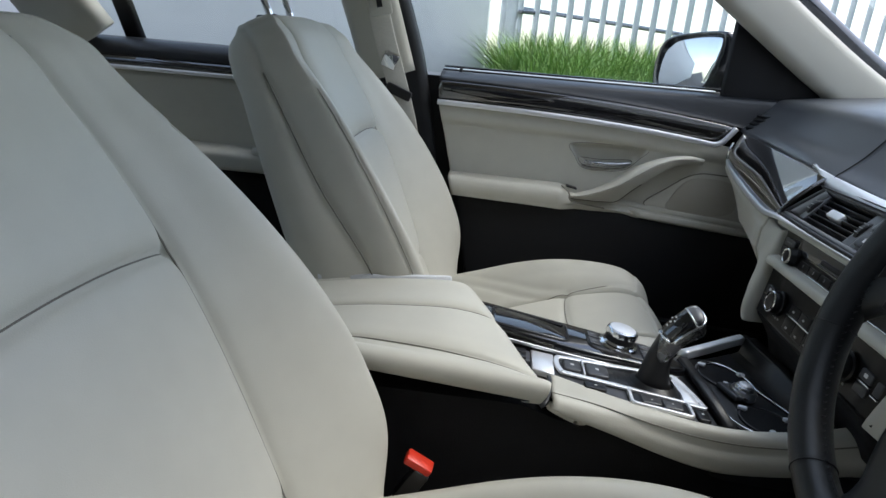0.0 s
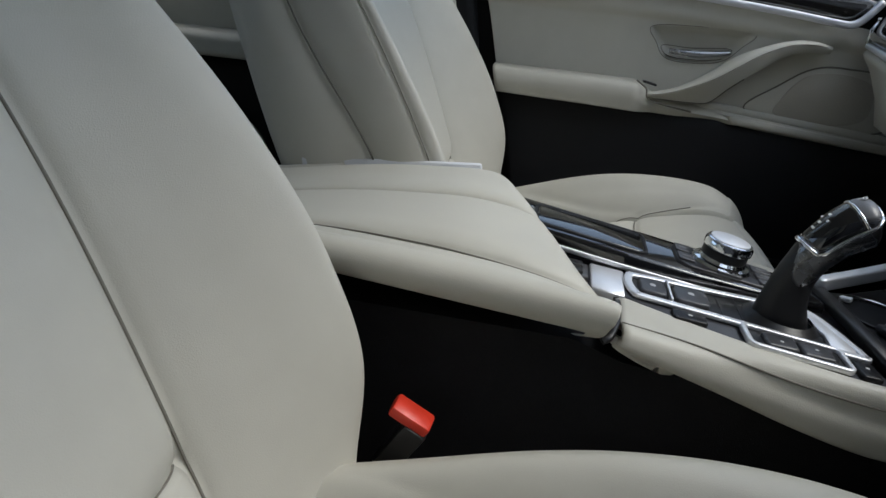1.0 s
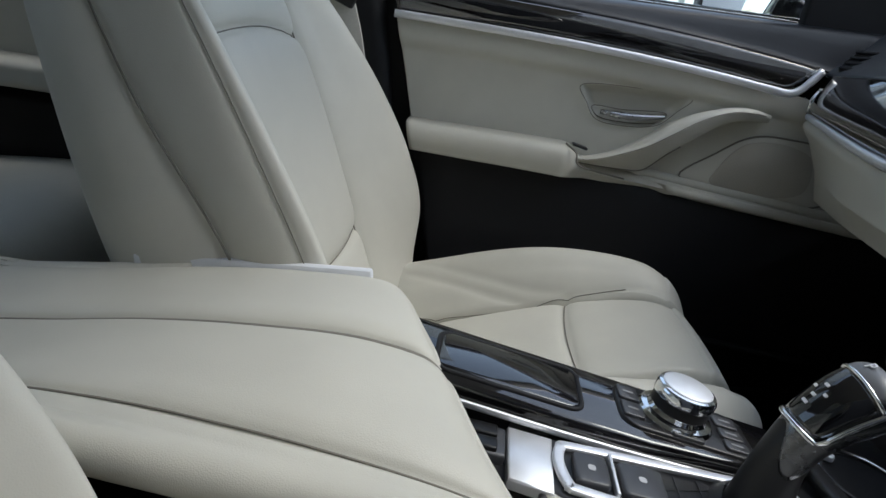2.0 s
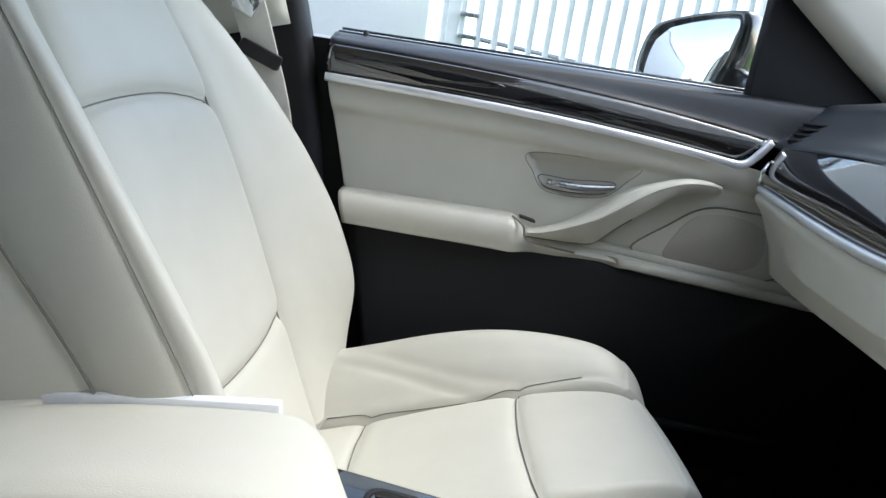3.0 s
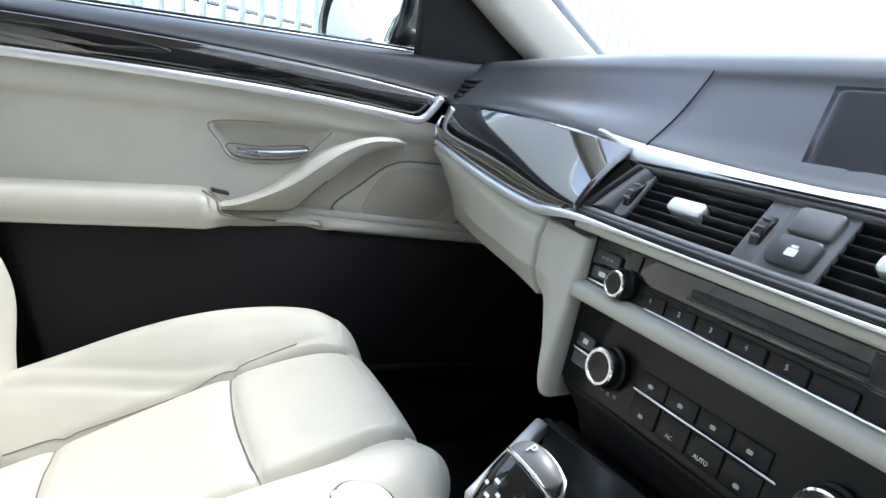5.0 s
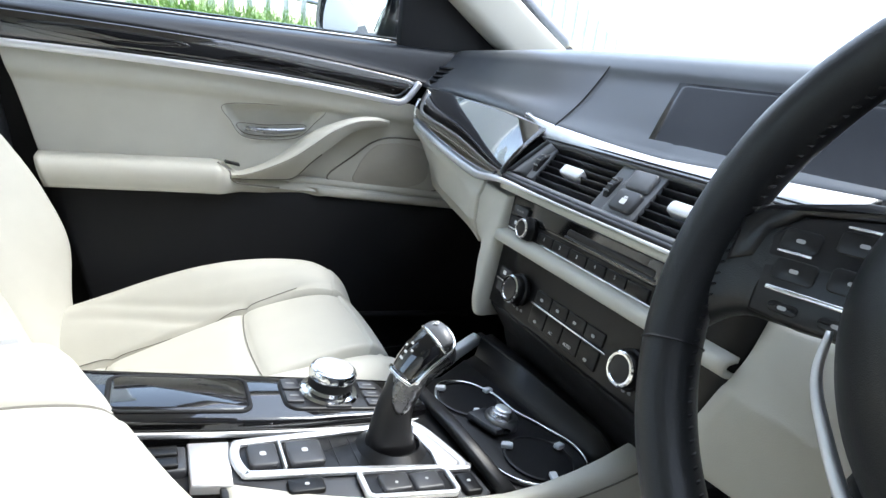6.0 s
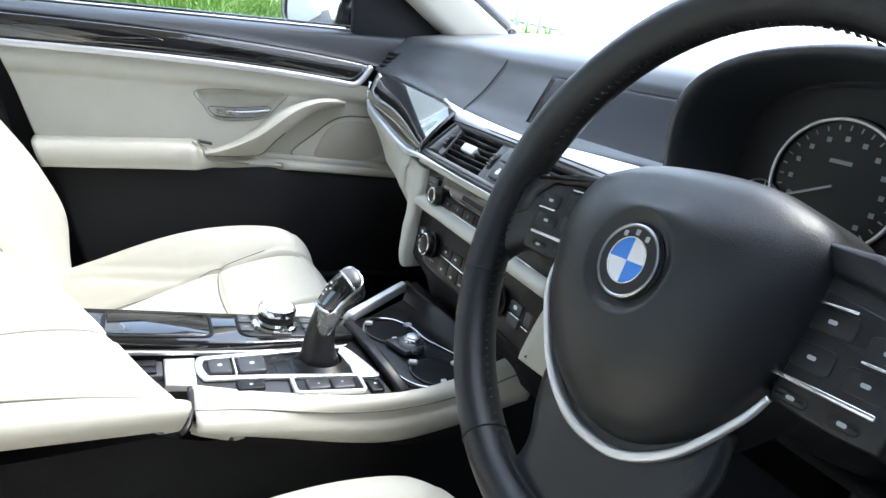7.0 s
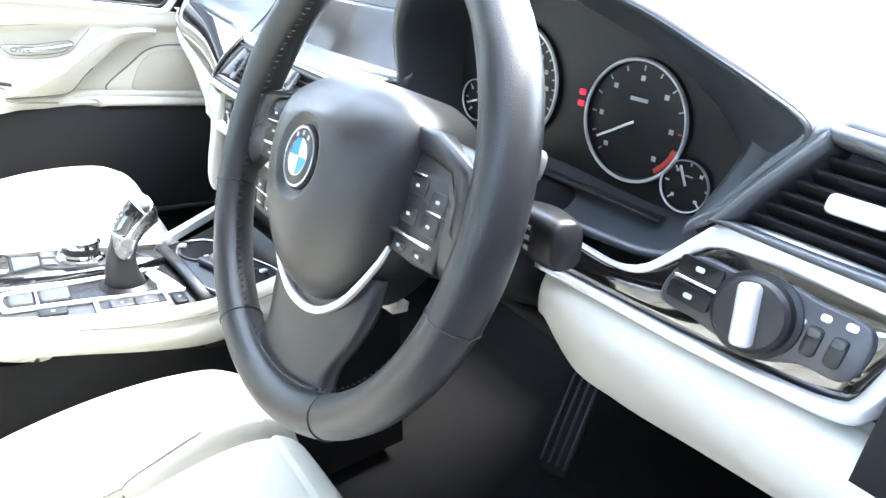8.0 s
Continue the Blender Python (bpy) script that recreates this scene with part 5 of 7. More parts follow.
def build_vents():
    s = thing("centre_vents", (0.265, 0, 0.87), "pair of black air vents in a dark frame", "air vent")
    H = 0.0605
    outer = [(-0.181, -0.010), (-0.185, 0.002), (-0.170, 0.036), (-0.160, H - 0.004), (-0.150, H), (0.150, H), (0.162, H - 0.006), (0.166, 0.03), (0.166, -0.004), (0.158, -0.012)]
    inner = [(-0.146, 0.004), (-0.150, 0.010), (-0.143, 0.030), (-0.134, 0.050), (-0.126, 0.054), (0.126, 0.054), (0.134, 0.050), (0.146, 0.030), (0.150, 0.010), (0.144, 0.004)]
    o1, i1 = cr(outer, 90, True), cr(inner, 90, True)
    rings = []
    for pts, off in ((o1, -0.02), (o1, 0.002), ((o1 * 0.75 + i1 * 0.25), 0.009), ((o1 * 0.5 + i1 * 0.5), 0.009), ((o1 * 0.45 + i1 * 0.55), 0.004)):
        rings.append([vp(-a, b, off) for a, b in pts])
    v, f = grid(np.array(rings), cv=True)
    part("vent_frame", mesh(v, f), BLACK, s, "dark soft vent frame")
    rings = []
    for pts, off in (((o1 * 0.46 + i1 * 0.54), 0.003), ((o1 * 0.44 + i1 * 0.56), 0.0078), ((o1 * 0.15 + i1 * 0.85), 0.0072), (i1, 0.004), (i1, -0.03)):
        rings.append([vp(-a, b, off) for a, b in pts])
    v, f = grid(np.array(rings), cv=True)
    part("bezel", mesh(v, f), VENTGREY, s, "satin grey inner bezel")
    part("duct", slab([(a, b) for a, b in i1], vp(0, 0, -0.028), VA, VB, 0.004, 0), BLACK, s)
    def flat(name, parent, y, h, w, hh, r, m, off, depth=0.004, bevel=0.001, label="", tilt=0):
        c, si = math.cos(tilt), math.sin(tilt)
        pts = [(a * c - b * si, a * si + b * c) for a, b in rrect(w, hh, r, 4)]
        return part(name, slab(pts, vp(y, h, off), VA, VB, depth, bevel), m, parent, label)
    for y0, y1 in ((0.129, 0.024), (-0.036, -0.129)):
        for k in range(6):
            h = 0.0085 + k * 0.0085
            sl = sweep([vp(y0, h, -0.004), vp((y0 + y1) / 2, h, -0.004), vp(y1, h, -0.004)], rrect(0.0145, 0.0022, 0.001, 3), up=tuple(VB * 0.9 - VN * 0.45))
            part("slat", sl, BLACK, s)
        c = (y0 + y1) / 2 + 0.005
        part("slider", slab(rrect(0.034, 0.0125, 0.004, 4), vp(c, 0.030, 0.006), VA, VB, 0.014, 0.002), SILVER, s, "satin bright vent slider")
        yw = 0.1385 if y0 > 0 else -0.1385
        w = flat("wheel_panel", s, yw, 0.029, 0.014, 0.046, 0.003, VENTGREY, 0.003, label="grey thumbwheel surround")
    # thumb wheels
    for y in (0.1385, 0.0135, -0.1385):
        if y == 0.0135:
            flat("wheel_panel", s, y, 0.029, 0.018, 0.054, 0.003, VENTGREY, 0.0035)
        m = basis(Vector(vp(y, 0.029, -0.010)), (0, 1, 0), VB)
        part("thumbwheel", lathe([(0.0, -0.0045), (0.017, -0.0045), (0.0185, -0.003), (0.0185, 0.003), (0.017, 0.0045), (0.0, 0.0045)], m, 28), BLACK, s)
        for k in range(3):
            flat("grip_line", s, y, 0.022 + 0.007 * k, 0.007, 0.0012, 0.0005, GREY_INK, 0.0092, 0.003, 0.0003)
    # hazard and lock switches
    flat("switch_panel", s, -0.0165, 0.029, 0.044, 0.056, 0.004, VENTGREY, 0.004, label="grey switch panel")
    b = flat("hazard_switch", s, -0.0165, 0.0425, 0.031, 0.021, 0.004, VENTGREY, 0.0085, 0.006, 0.002, "satin grey hazard switch")
    b = flat("lock_switch", s, -0.0165, 0.0185, 0.031, 0.023, 0.005, GREYBTN, 0.0085, 0.006, 0.002, "dark door lock switch")
    flat("lock_symbol", b, -0.0165, 0.0170, 0.0075, 0.006, 0.001, WHITE_INK, 0.0088, 0.0006, 0)
    flat("lock_symbol", b, -0.0165, 0.0215, 0.005, 0.002, 0.0008, WHITE_INK, 0.0088, 0.0006, 0)
    return s


def build_cluster():
    c = thing("instrument_cluster", (0.37, -0.40, 0.93), "dark hooded instrument cluster with two large round gauges", "instrument cluster")
    inner = [(-0.225, 0.885), (-0.214, 0.94), (-0.228, 0.988), (-0.275, 1.018), (-0.35, 1.028), (-0.43, 1.020), (-0.50, 0.998), (-0.565, 0.962), (-0.602, 0.925), (-0.590, 0.890), (-0.550, 0.860), (-0.49, 0.853), (-0.40, 0.853), (-0.29, 0.862)]
    base = cr(inner, 110, True)
    ctr = base.mean(0)
    d = base - ctr
    ln = np.linalg.norm(d, axis=1, keepdims=True)
    nn = d / ln
    top = np.clip((base[:, 1] - 0.90) / 0.10, 0, 1)
    def ring(off, xb, xt):
        side = np.clip((-nn[:, 0] - 0.10) / 0.30, 0, 1) * np.clip((1.026 - base[:, 1]) / 0.028, 0, 1) * np.clip((base[:, 1] - 0.868) / 0.02, 0, 1)
        q = base + nn * off * (1 - 0.9 * side[:, None] * (base[:, 1:] > 0.93))
        return np.stack([(xb + (xt - xb) * top) * (1 - side) + 0.388 * side, q[:, 0], q[:, 1]], 1)
    # the brow broadens into a wide soft band on the door side
    k = np.clip((-nn[:, :1] - 0.30) / 0.45, 0, 1) * np.clip((base[:, 1:] - 0.928) / 0.045, 0, 1)
    band = 0.010 * k * k * (3 - 2 * k)
    rings = [ring(-0.016, 0.389, 0.389), ring(-0.004, 0.345, 0.335), ring(0.0, 0.325, 0.312), ring(0.003, 0.318, 0.302), ring(0.009 + 0.3 * band, 0.317, 0.300), ring(0.012 + 0.75 * band, 0.320, 0.303), ring(0.014 + band, 0.330, 0.316), ring(0.016 + band, 0.35, 0.345), ring(0.017 + 0.9 * band, 0.40, 0.44)]
    v, f = grid(np.array(rings), cv=True)
    part("hood", mesh(v, f), DARK, c, "dark soft-grained instrument hood")
    # broad soft slope from the hollow of the gauges to the door-side vent
    near = cr([(0.318, -0.385, 1.031), (0.332, -0.430, 1.016), (0.348, -0.470, 0.999), (0.360, -0.505, 0.983), (0.370, -0.542, 0.957), (0.375, -0.565, 0.93), (0.376, -0.573, 0.91), (0.374, -0.571, 0.893), (0.370, -0.562, 0.880), (0.366, -0.550, 0.870)], 50)
    far = cr([(0.302, -0.385, 1.0405), (0.303, -0.430, 1.036), (0.307, -0.475, 1.027), (0.312, -0.512, 1.016), (0.318, -0.549, 1.001), (0.324, -0.590, 0.984), (0.326, -0.622, 0.966), (0.320, -0.609, 0.940), (0.312, -0.592, 0.910), (0.307, -0.582, 0.895)], 50)
    P = np.array([cr([a_ + V(0.05, 0.004, -0.004), a_ + V(0.006, 0.002, 0), a_, a_ * 0.5 + b_ * 0.5 + V(-0.002, 0, 0.001), a_ * 0.1 + b_ * 0.9 + V(-0.001, 0, 0.0005), b_, b_ + V(0.03, -0.002, 0.006 * u), b_ + V(0.11, -0.004, 0.024 * u - 0.008)], 26) for a_, b_, u in zip(near, far, np.clip((np.arange(50) - 30) / 7, 0, 1))])
    part("hood_slope", shell(P, 0.004), DARK, c, "dark soft slope beside the gauges")
    face = [(-a, b) for a, b in base + nn * -0.010]
    part("face", slab(face, (0.386, 0, 0), (0, -1, 0), (0, 0, 1), 0.004, 0), GAUGE, c, "black gauge plate")
    def gauge(y, z, r, marks, needle, red=False):
        m = basis((0.3850, y, z), (-1, 0, 0), (0, -1, 0))
        g = part("gauge", lathe([(0, 0.0005), (r * 0.94, 0.0005), (r * 0.95, 0.004), (r * 0.99, 0.0055), (r * 1.02, 0.004), (r * 1.03, 0.0)], m, 60), GAUGE, c, "round black gauge")
        part("ring", lathe([(r * 0.955, 0.0038), (r * 0.965, 0.0058), (r * 1.0, 0.0062), (r * 1.02, 0.004)], m, 60), SILVER, g, "satin gauge ring")
        n = marks
        for k in range(n):
            a = radians(225 - 270 * k / (n - 1))
            for rr, w, h in ((0.86, 0.0012, 0.004), (0.70, 0.0040 if r > 0.03 else 0.0028, 0.0040 if r > 0.03 else 0.0026)):
                if rr == 0.70 and k % 2:
                    continue
                p = m @ Vector((r * rr * math.cos(a), r * rr * math.sin(a), 0.0012))
                rot = basis(p, (-1, 0, 0), (0, -1, 0)) @ pose(0, 0, 0, 0, 0, math.degrees(a) - 90 if rr > 0.7 else 0)
                me = box((0, 0, 0), (w, h, 0.0006), 0)
                me.transform(rot)
                part("tick", me, RED_INK if red and k >= n - 3 and rr > 0.7 else (GREY_PRINT if r > 0.03 else WHITE_INK), g)
        a = radians(needle)
        e1 = m @ Vector((r * 0.80 * math.cos(a), r * 0.80 * math.sin(a), 0.003))
        e0 = m @ Vector((0, 0, 0.003))
        part("needle", sweep([tuple(e0), tuple((e0 + e1) / 2), tuple(e1)], rrect(0.0022, 0.0012, 0.0004, 3), up=(1, 0, 0)), WHITE_INK, g, "white needle")
        part("label_bar", slab(rrect(r * 0.34, r * 0.06, 0.0004, 3), m @ Vector((0, r * 0.36, 0.0014)), (0, -1, 0), (0, 0, 1), 0.0006, 0), GREY_PRINT, g)
        if red:
            part("red_zone", sweep([tuple(m @ Vector((r * 0.88 * math.cos(radians(t)), r * 0.88 * math.sin(radians(t)), 0.001))) for t in np.linspace(-52, -18, 14)], rrect(0.0045, 0.0008, 0.0003, 3), up=(1, 0, 0)), RED_INK, g, "red zone arc")
        return g
    gauge(-0.322, 0.932, 0.055, 25, 205)
    gauge(-0.465, 0.926, 0.0508, 13, 211, True)
    gauge(-0.262, 0.900, 0.022, 7, 200)
    gauge(-0.5245, 0.889, 0.0212, 7, 118)
    for k, m_ in ((0, WARN), (1, WARN)):
        part("warning_light", slab(rrect(0.007, 0.005, 0.001, 3), (0.3845, -0.404, 0.928 + 0.010 * k), (0, -1, 0), (0, 0, 1), 0.001, 0), m_, c, "red warning light")
    part("sill_strip", sweep([(0.352, y, 0.868) for y in np.linspace(-0.30, -0.53, 8)], rrect(0.012, 0.003, 0.001, 3)), BLACK, c)
    return c


# driver's trim plane
DO, DA, DB = V(0.29, 0, 0.83), V(0, -1, 0), V(0.287, 0, 0.958)
DN = np.cross(DA, DB)


def dp(y, z, off=0.0):
    h = (z - 0.83) / DB[2]
    return DO + V(0, y, 0) + DB * h + DN * off


def build_driver_trim():
    d = thing("driver_trim", (0.30, -0.60, 0.85), "lacquered wood trim beside the wheel with cream knee panel below", "dashboard trim")
    top = [(-0.470, 0.852), (-0.53, 0.848), (-0.565, 0.860), (-0.585, 0.880), (-0.605, 0.892), (-0.66, 0.893), (-0.715, 0.893)]
    bot = [(-0.470, 0.824), (-0.53, 0.826), (-0.60, 0.828), (-0.66, 0.832), (-0.695, 0.836), (-0.708, 0.845), (-0.716, 0.875)]
    P = []
    for a, b in zip(cr(top, 50), cr(bot, 50)):
        P.append([dp(*(b + (a - b) * w), 0.004 * math.sin(math.pi * w) ** 0.5) for w in np.linspace(0, 1, 12)])
    part("wood_trim", shell(np.array(P), 0.006), GLOSS, d, "glossy black lacquered wood trim")
    part("bright_strip", sweep([dp(a, b - 0.004, 0.003) for a, b in cr(bot, 50)], rrect(0.010, 0.010, 0.003, 4), scale=ev([(0, 0.6), (0.5, 0.85), (0.8, 1.15), (1, 1.2)], np.linspace(0, 1, 50))), SILVER, d, "satin aluminium strip")
    P = []
    for k, (a, b) in enumerate(cr([(-0.500, 0.8475), (-0.535, 0.8465), (-0.560, 0.853), (-0.585, 0.877), (-0.605, 0.890), (-0.66, 0.892), (-0.715, 0.890)], 60)):
        w = 0.14 + 0.86 * min(1, max(0, (k - 8) / 24)) ** 1.4
        P.append([dp(a, b - 0.003 * w, 0.001), dp(a, b - 0.002 * w, 0.0035), dp(a, b + 0.006 * w, 0.0042), dp(a, b + 0.013 * w, 0.0035), dp(a, b + 0.015 * w, -0.004)])
    part("bright_strip", shell(np.array([cr(r, 8) for r in P]), 0.004), SILVER, d)
    # cream knee panel
    P = []
    for y in np.linspace(-0.474, -0.735, 50):
        l = 0.012 * math.exp(-(((y + 0.474) / 0.02) ** 2))
        zb = float(ev([(-0.74, 0.745), (-0.63, 0.736), (-0.56, 0.730), (-0.51, 0.733), (-0.474, 0.757)], y))
        P.append(cr([(0.300 + l, y, 0.824), (0.286 + l, y, 0.818), (0.276 + l, y, 0.80), (0.278 + l, y, 0.775), (0.292 + l, y, zb + 0.014), (0.310 + l, y, zb), (0.36 + l, y, zb - 0.004), (0.44, y, zb - 0.01)], 34))
    part("knee_panel", shell(np.array(P), -0.012), CREAM, d, "cream knee panel below the trim")
    # end of the dashboard by the door opening
    part("dash_end", slab([(0.31, 0.965), (0.285, 0.90), (0.275, 0.84), (0.28, 0.77), (0.32, 0.735), (0.8, 0.70), (0.95, 0.95), (0.6, 0.995), (0.4, 0.985)], (0, -0.737, 0), (1, 0, 0), (0, 0, 1), 0.02, 0.003), DARK_MATT, d)
    # light switch panel
    out = cr([(-0.583, 0.842), (-0.579, 0.855), (-0.588, 0.874), (-0.600, 0.879), (-0.625, 0.879), (-0.650, 0.884), (-0.668, 0.882), (-0.694, 0.880), (-0.700, 0.866), (-0.694, 0.848), (-0.672, 0.846), (-0.650, 0.837), (-0.625, 0.838), (-0.605, 0.841)], 70, True)
    hh = lambda z: (z - 0.83) / DB[2]
    p = part("light_switch_panel", slab([(-a, hh(b)) for a, b in out], DO + DN * 0.008, DA, DB, 0.012, 0.002), GREYBTN, d, "grey light switch panel")
    def flat(name, y, z, w, h, r, m, off, depth=0.003, bevel=0.0006, tilt=0, label=""):
        c, s = math.cos(tilt), math.sin(tilt)
        pts = [(a * c - b * s, a * s + b * c) for a, b in rrect(w, h, r, 4)]
        return part(name, slab(pts, dp(y, z, off), DA, DB, depth, bevel), m, p, label)
    flat("fog_button", -0.600, 0.8705, 0.030, 0.0125, 0.003, PANEL, 0.011)
    flat("fog_button", -0.599, 0.8535, 0.030, 0.0125, 0.003, PANEL, 0.011)
    flat("symbol", -0.600, 0.871, 0.006, 0.0034, 0.0012, GREY_PRINT, 0.0114, 0.0006, 0)
    flat("symbol", -0.599, 0.853, 0.006, 0.0034, 0.0012, GREY_PRINT, 0.0114, 0.0006, 0)
    flat("chrome_line", -0.600, 0.8625, 0.030, 0.0022, 0.001, CHROME, 0.0118)
    m = basis(Vector(dp(-0.640, 0.861, 0.008)), Vector(DN))
    k = part("rotary_switch", lathe([(0.0265, 0), (0.0265, 0.003), (0.0235, 0.004), (0.0225, 0.010), (0.020, 0.0125), (0.0, 0.0125)], m, 48), BLACK, d, "black rotary light switch")
    part("grip", slab(rrect(0.0125, 0.038, 0.004, 5), dp(-0.640, 0.861, 0.028), V(0, -0.97, 0) + DB * 0.24, DB * 0.97 + V(0, 0.24, 0), 0.018, 0.003), SILVER, k, "satin metal rotary grip")
    for y, z in ((-0.632, 0.8815), (-0.644, 0.8825), (-0.655, 0.878), (-0.664, 0.869)):
        flat("symbol", y, z, 0.0042, 0.0030, 0.001, GREY_PRINT, 0.0086, 0.0006, 0)
    flat("symbol", -0.674, 0.8755, 0.0055, 0.0042, 0.0016, WHITE_INK, 0.0086, 0.0006, 0)
    flat("symbol", -0.687, 0.8765, 0.006, 0.0044, 0.0016, WHITE_INK, 0.0086, 0.0006, 0)
    for y in (-0.6725, -0.6855):
        flat("dimmer", y, 0.861, 0.0085, 0.018, 0.003, BLACK, 0.0095)
        flat("dimmer_grip", y, 0.866, 0.0075, 0.005, 0.002, GREYBTN, 0.0115)
    # right vent
    pts = [(-0.590, 0.905), (-0.628, 0.965), (-0.640, 0.972), (-0.725, 0.962), (-0.730, 0.950), (-0.726, 0.905), (-0.715, 0.898), (-0.60, 0.899)]
    ip = [(-0.606, 0.909), (-0.636, 0.955), (-0.644, 0.960), (-0.714, 0.951), (-0.719, 0.945), (-0.716, 0.912), (-0.708, 0.906), (-0.614, 0.905)]
    o1, i1 = cr(pts, 72, True), cr(ip, 72, True)
    rings = []
    for q, off in ((o1, -0.02), (o1, 0.002), (o1 * 0.65 + i1 * 0.35, 0.010), (o1 * 0.3 + i1 * 0.7, 0.010), (i1, 0.005), (i1, -0.03)):
        rings.append([dp(a, b, off) for a, b in q])
    v, f = grid(np.array(rings), cv=True)
    vt = thing("side_air_vent", (0.31, -0.66, 0.93), "dark air vent with bright slider beside the light switch", "air vent")
    part("vent_frame", mesh(v, f), DARK, vt)
    part("duct", slab([(-a, hh(b)) for a, b in i1], DO - DN * 0.026, DA, DB, 0.004, 0), BLACK, vt)
    for k in range(6):
        z = 0.910 + 0.0082 * k
        yl = -0.610 - 0.030 * k / 5.5
        part("slat", sweep([dp(yl, z, -0.004), dp((yl - 0.716) / 2, z, -0.004), dp(-0.716, z, -0.004)], rrect(0.015, 0.0022, 0.001, 3), up=tuple(DB * 0.9 - DN * 0.45)), DARK_MATT, vt)
    part("slider", slab(rrect(0.034, 0.012, 0.004, 4), dp(-0.664, 0.932, 0.008), DA, DB, 0.014, 0.002), SILVER, vt, "satin bright vent slider")
    return d


# ---- steering wheel ----
def build_wheel():
    C = Vector((0.1495, -0.3763, 0.8925))
    ti, yw = radians(21.2), radians(-1.75)
    ax = Vector((-math.cos(ti) * math.cos(yw), -math.cos(ti) * math.sin(yw), math.sin(ti)))
    m = basis(C, ax, (0, -1, 0)) @ pose(0, 0, 0, 0, 0, WHEEL_TURN)
    w = thing("steering_wheel", tuple(C), "black leather three-spoke steering wheel with round emblem", "steering wheel")
    P = lambda a, b, h: np.array(m @ Vector((a, b, h)))
    R0 = 0.1786
    n = 140
    R = []
    for k in range(n):
        t = 2 * math.pi * k / n
        # thicker at the ten-to-two grips
        th = 0.0170 + 0.0012 * math.exp(-((abs(abs(t - math.pi / 2) - 1.05)) / 0.25) ** 2)
        R.append([P((R0 + th * 0.92 * math.cos(q)) * math.cos(t), (R0 + th * 0.92 * math.cos(q)) * math.sin(t), th * math.sin(q) * 1.08) for q in np.linspace(0, 2 * math.pi, 22, endpoint=False)])
    v, f = grid(np.array(R), cu=True, cv=True)
    rim = part("rim", mesh(v, f), WHEEL, w, "black leather rim")
    for t in (196, 344, 241, 299):
        a = radians(t)
        part("seam", tube([P((R0 + 0.0160 * math.cos(q)) * math.cos(a), (R0 + 0.0160 * math.cos(q)) * math.sin(a), 0.0186 * math.sin(q)) for q in np.linspace(0, 2 * math.pi, 24, endpoint=False)], 0.0007, 5, up=tuple(ax), closed=True), BLACK, rim)
    # inner stitching along the rim
    vs, fs = [], []
    for k in range(150):
        t0 = 2 * math.pi * k / 150
        for dt, dh, dr in ((0.0, -0.0022, 0), (0.010, -0.0014, 0), (0.026, 0.0022, 0), (0.016, 0.0030, 0), (0.013, 0.0004, -0.0016)):
            r = R0 - 0.0172 + dr
            vs.append(P(r * math.cos(t0 + dt), r * math.sin(t0 + dt), 0.002 + dh))
        q = 5 * k
        fs += [(q, q + 1, q + 4), (q + 1, q + 2, q + 4), (q + 2, q + 3, q + 4), (q + 3, q, q + 4)]
    part("stitching", mesh(vs, fs, False), BLACK, rim, "black cross stitching inside the rim")
    # airbag pad, domed, with a shallow dish round the emblem
    out = cr([(-0.022, 0.073), (-0.052, 0.068), (-0.080, 0.054), (-0.0905, 0.026), (-0.087, -0.016), (-0.068, -0.058), (-0.036, -0.090), (0.0, -0.100), (0.036, -0.090), (0.068, -0.058), (0.087, -0.016), (0.0905, 0.026), (0.080, 0.054), (0.052, 0.068), (0.022, 0.073)], 96, True)
    out[:, 0] *= np.where(out[:, 0] < 0, 1.10, 1.0)
    dish = np.array([(0.033 * math.cos(q), 0.004 + 0.033 * math.sin(q)) for q in np.linspace(0, 2 * math.pi, 96, endpoint=False) + math.atan2(out[0][1], out[0][0])][:: 1])
    if np.cross(out[0], out[8]) < 0:
        dish = np.roll(dish[::-1], 1, axis=0)
    rings = []
    for s_, h in ((1.0, -0.060), (1.0, -0.018), (0.99, -0.0095), (0.965, -0.003), (0.91, 0.005), (0.82, 0.0135), (0.68, 0.0215), (0.54, 0.0270)):
        rings.append([P(a * s_, b * s_, h) for a, b in out])
    for s_, h in ((1.0, 0.0315), (0.94, 0.0312), (0.86, 0.0285), (0.74, 0.0272), (0.4, 0.0270)):
        rings.append([P(a * s_, 0.004 + (b - 0.004) * s_, h) for a, b in dish])
    part("airbag_pad", loft(rings), WHEEL, w, "black grained airbag pad")
    # emblem
    e = P(0, 0.004, 0.0272)
    me_ = basis(Vector(e), ax, (0, -1, 0)) @ pose(0, 0, 0, 0, 0, WHEEL_TURN)
    em = part("emblem", lathe([(0.0240, -0.004), (0.0240, 0.0008), (0.0230, 0.0012), (0.0220, 0.0010), (0.0, 0.0010)], me_, 48), DARK_MATT, w, "round emblem with blue and white quarters")
    part("ring", lathe([(0.0204, 0.001), (0.0222, 0.001), (0.0223, 0.0030), (0.0214, 0.0036), (0.0205, 0.0030)], me_, 48), GUNMETAL, em)
    part("black_band", lathe([(0.0208, 0.001), (0.0208, 0.0028), (0.0138, 0.003), (0.0138, 0.001)], me_, 48), GAUGE, em)
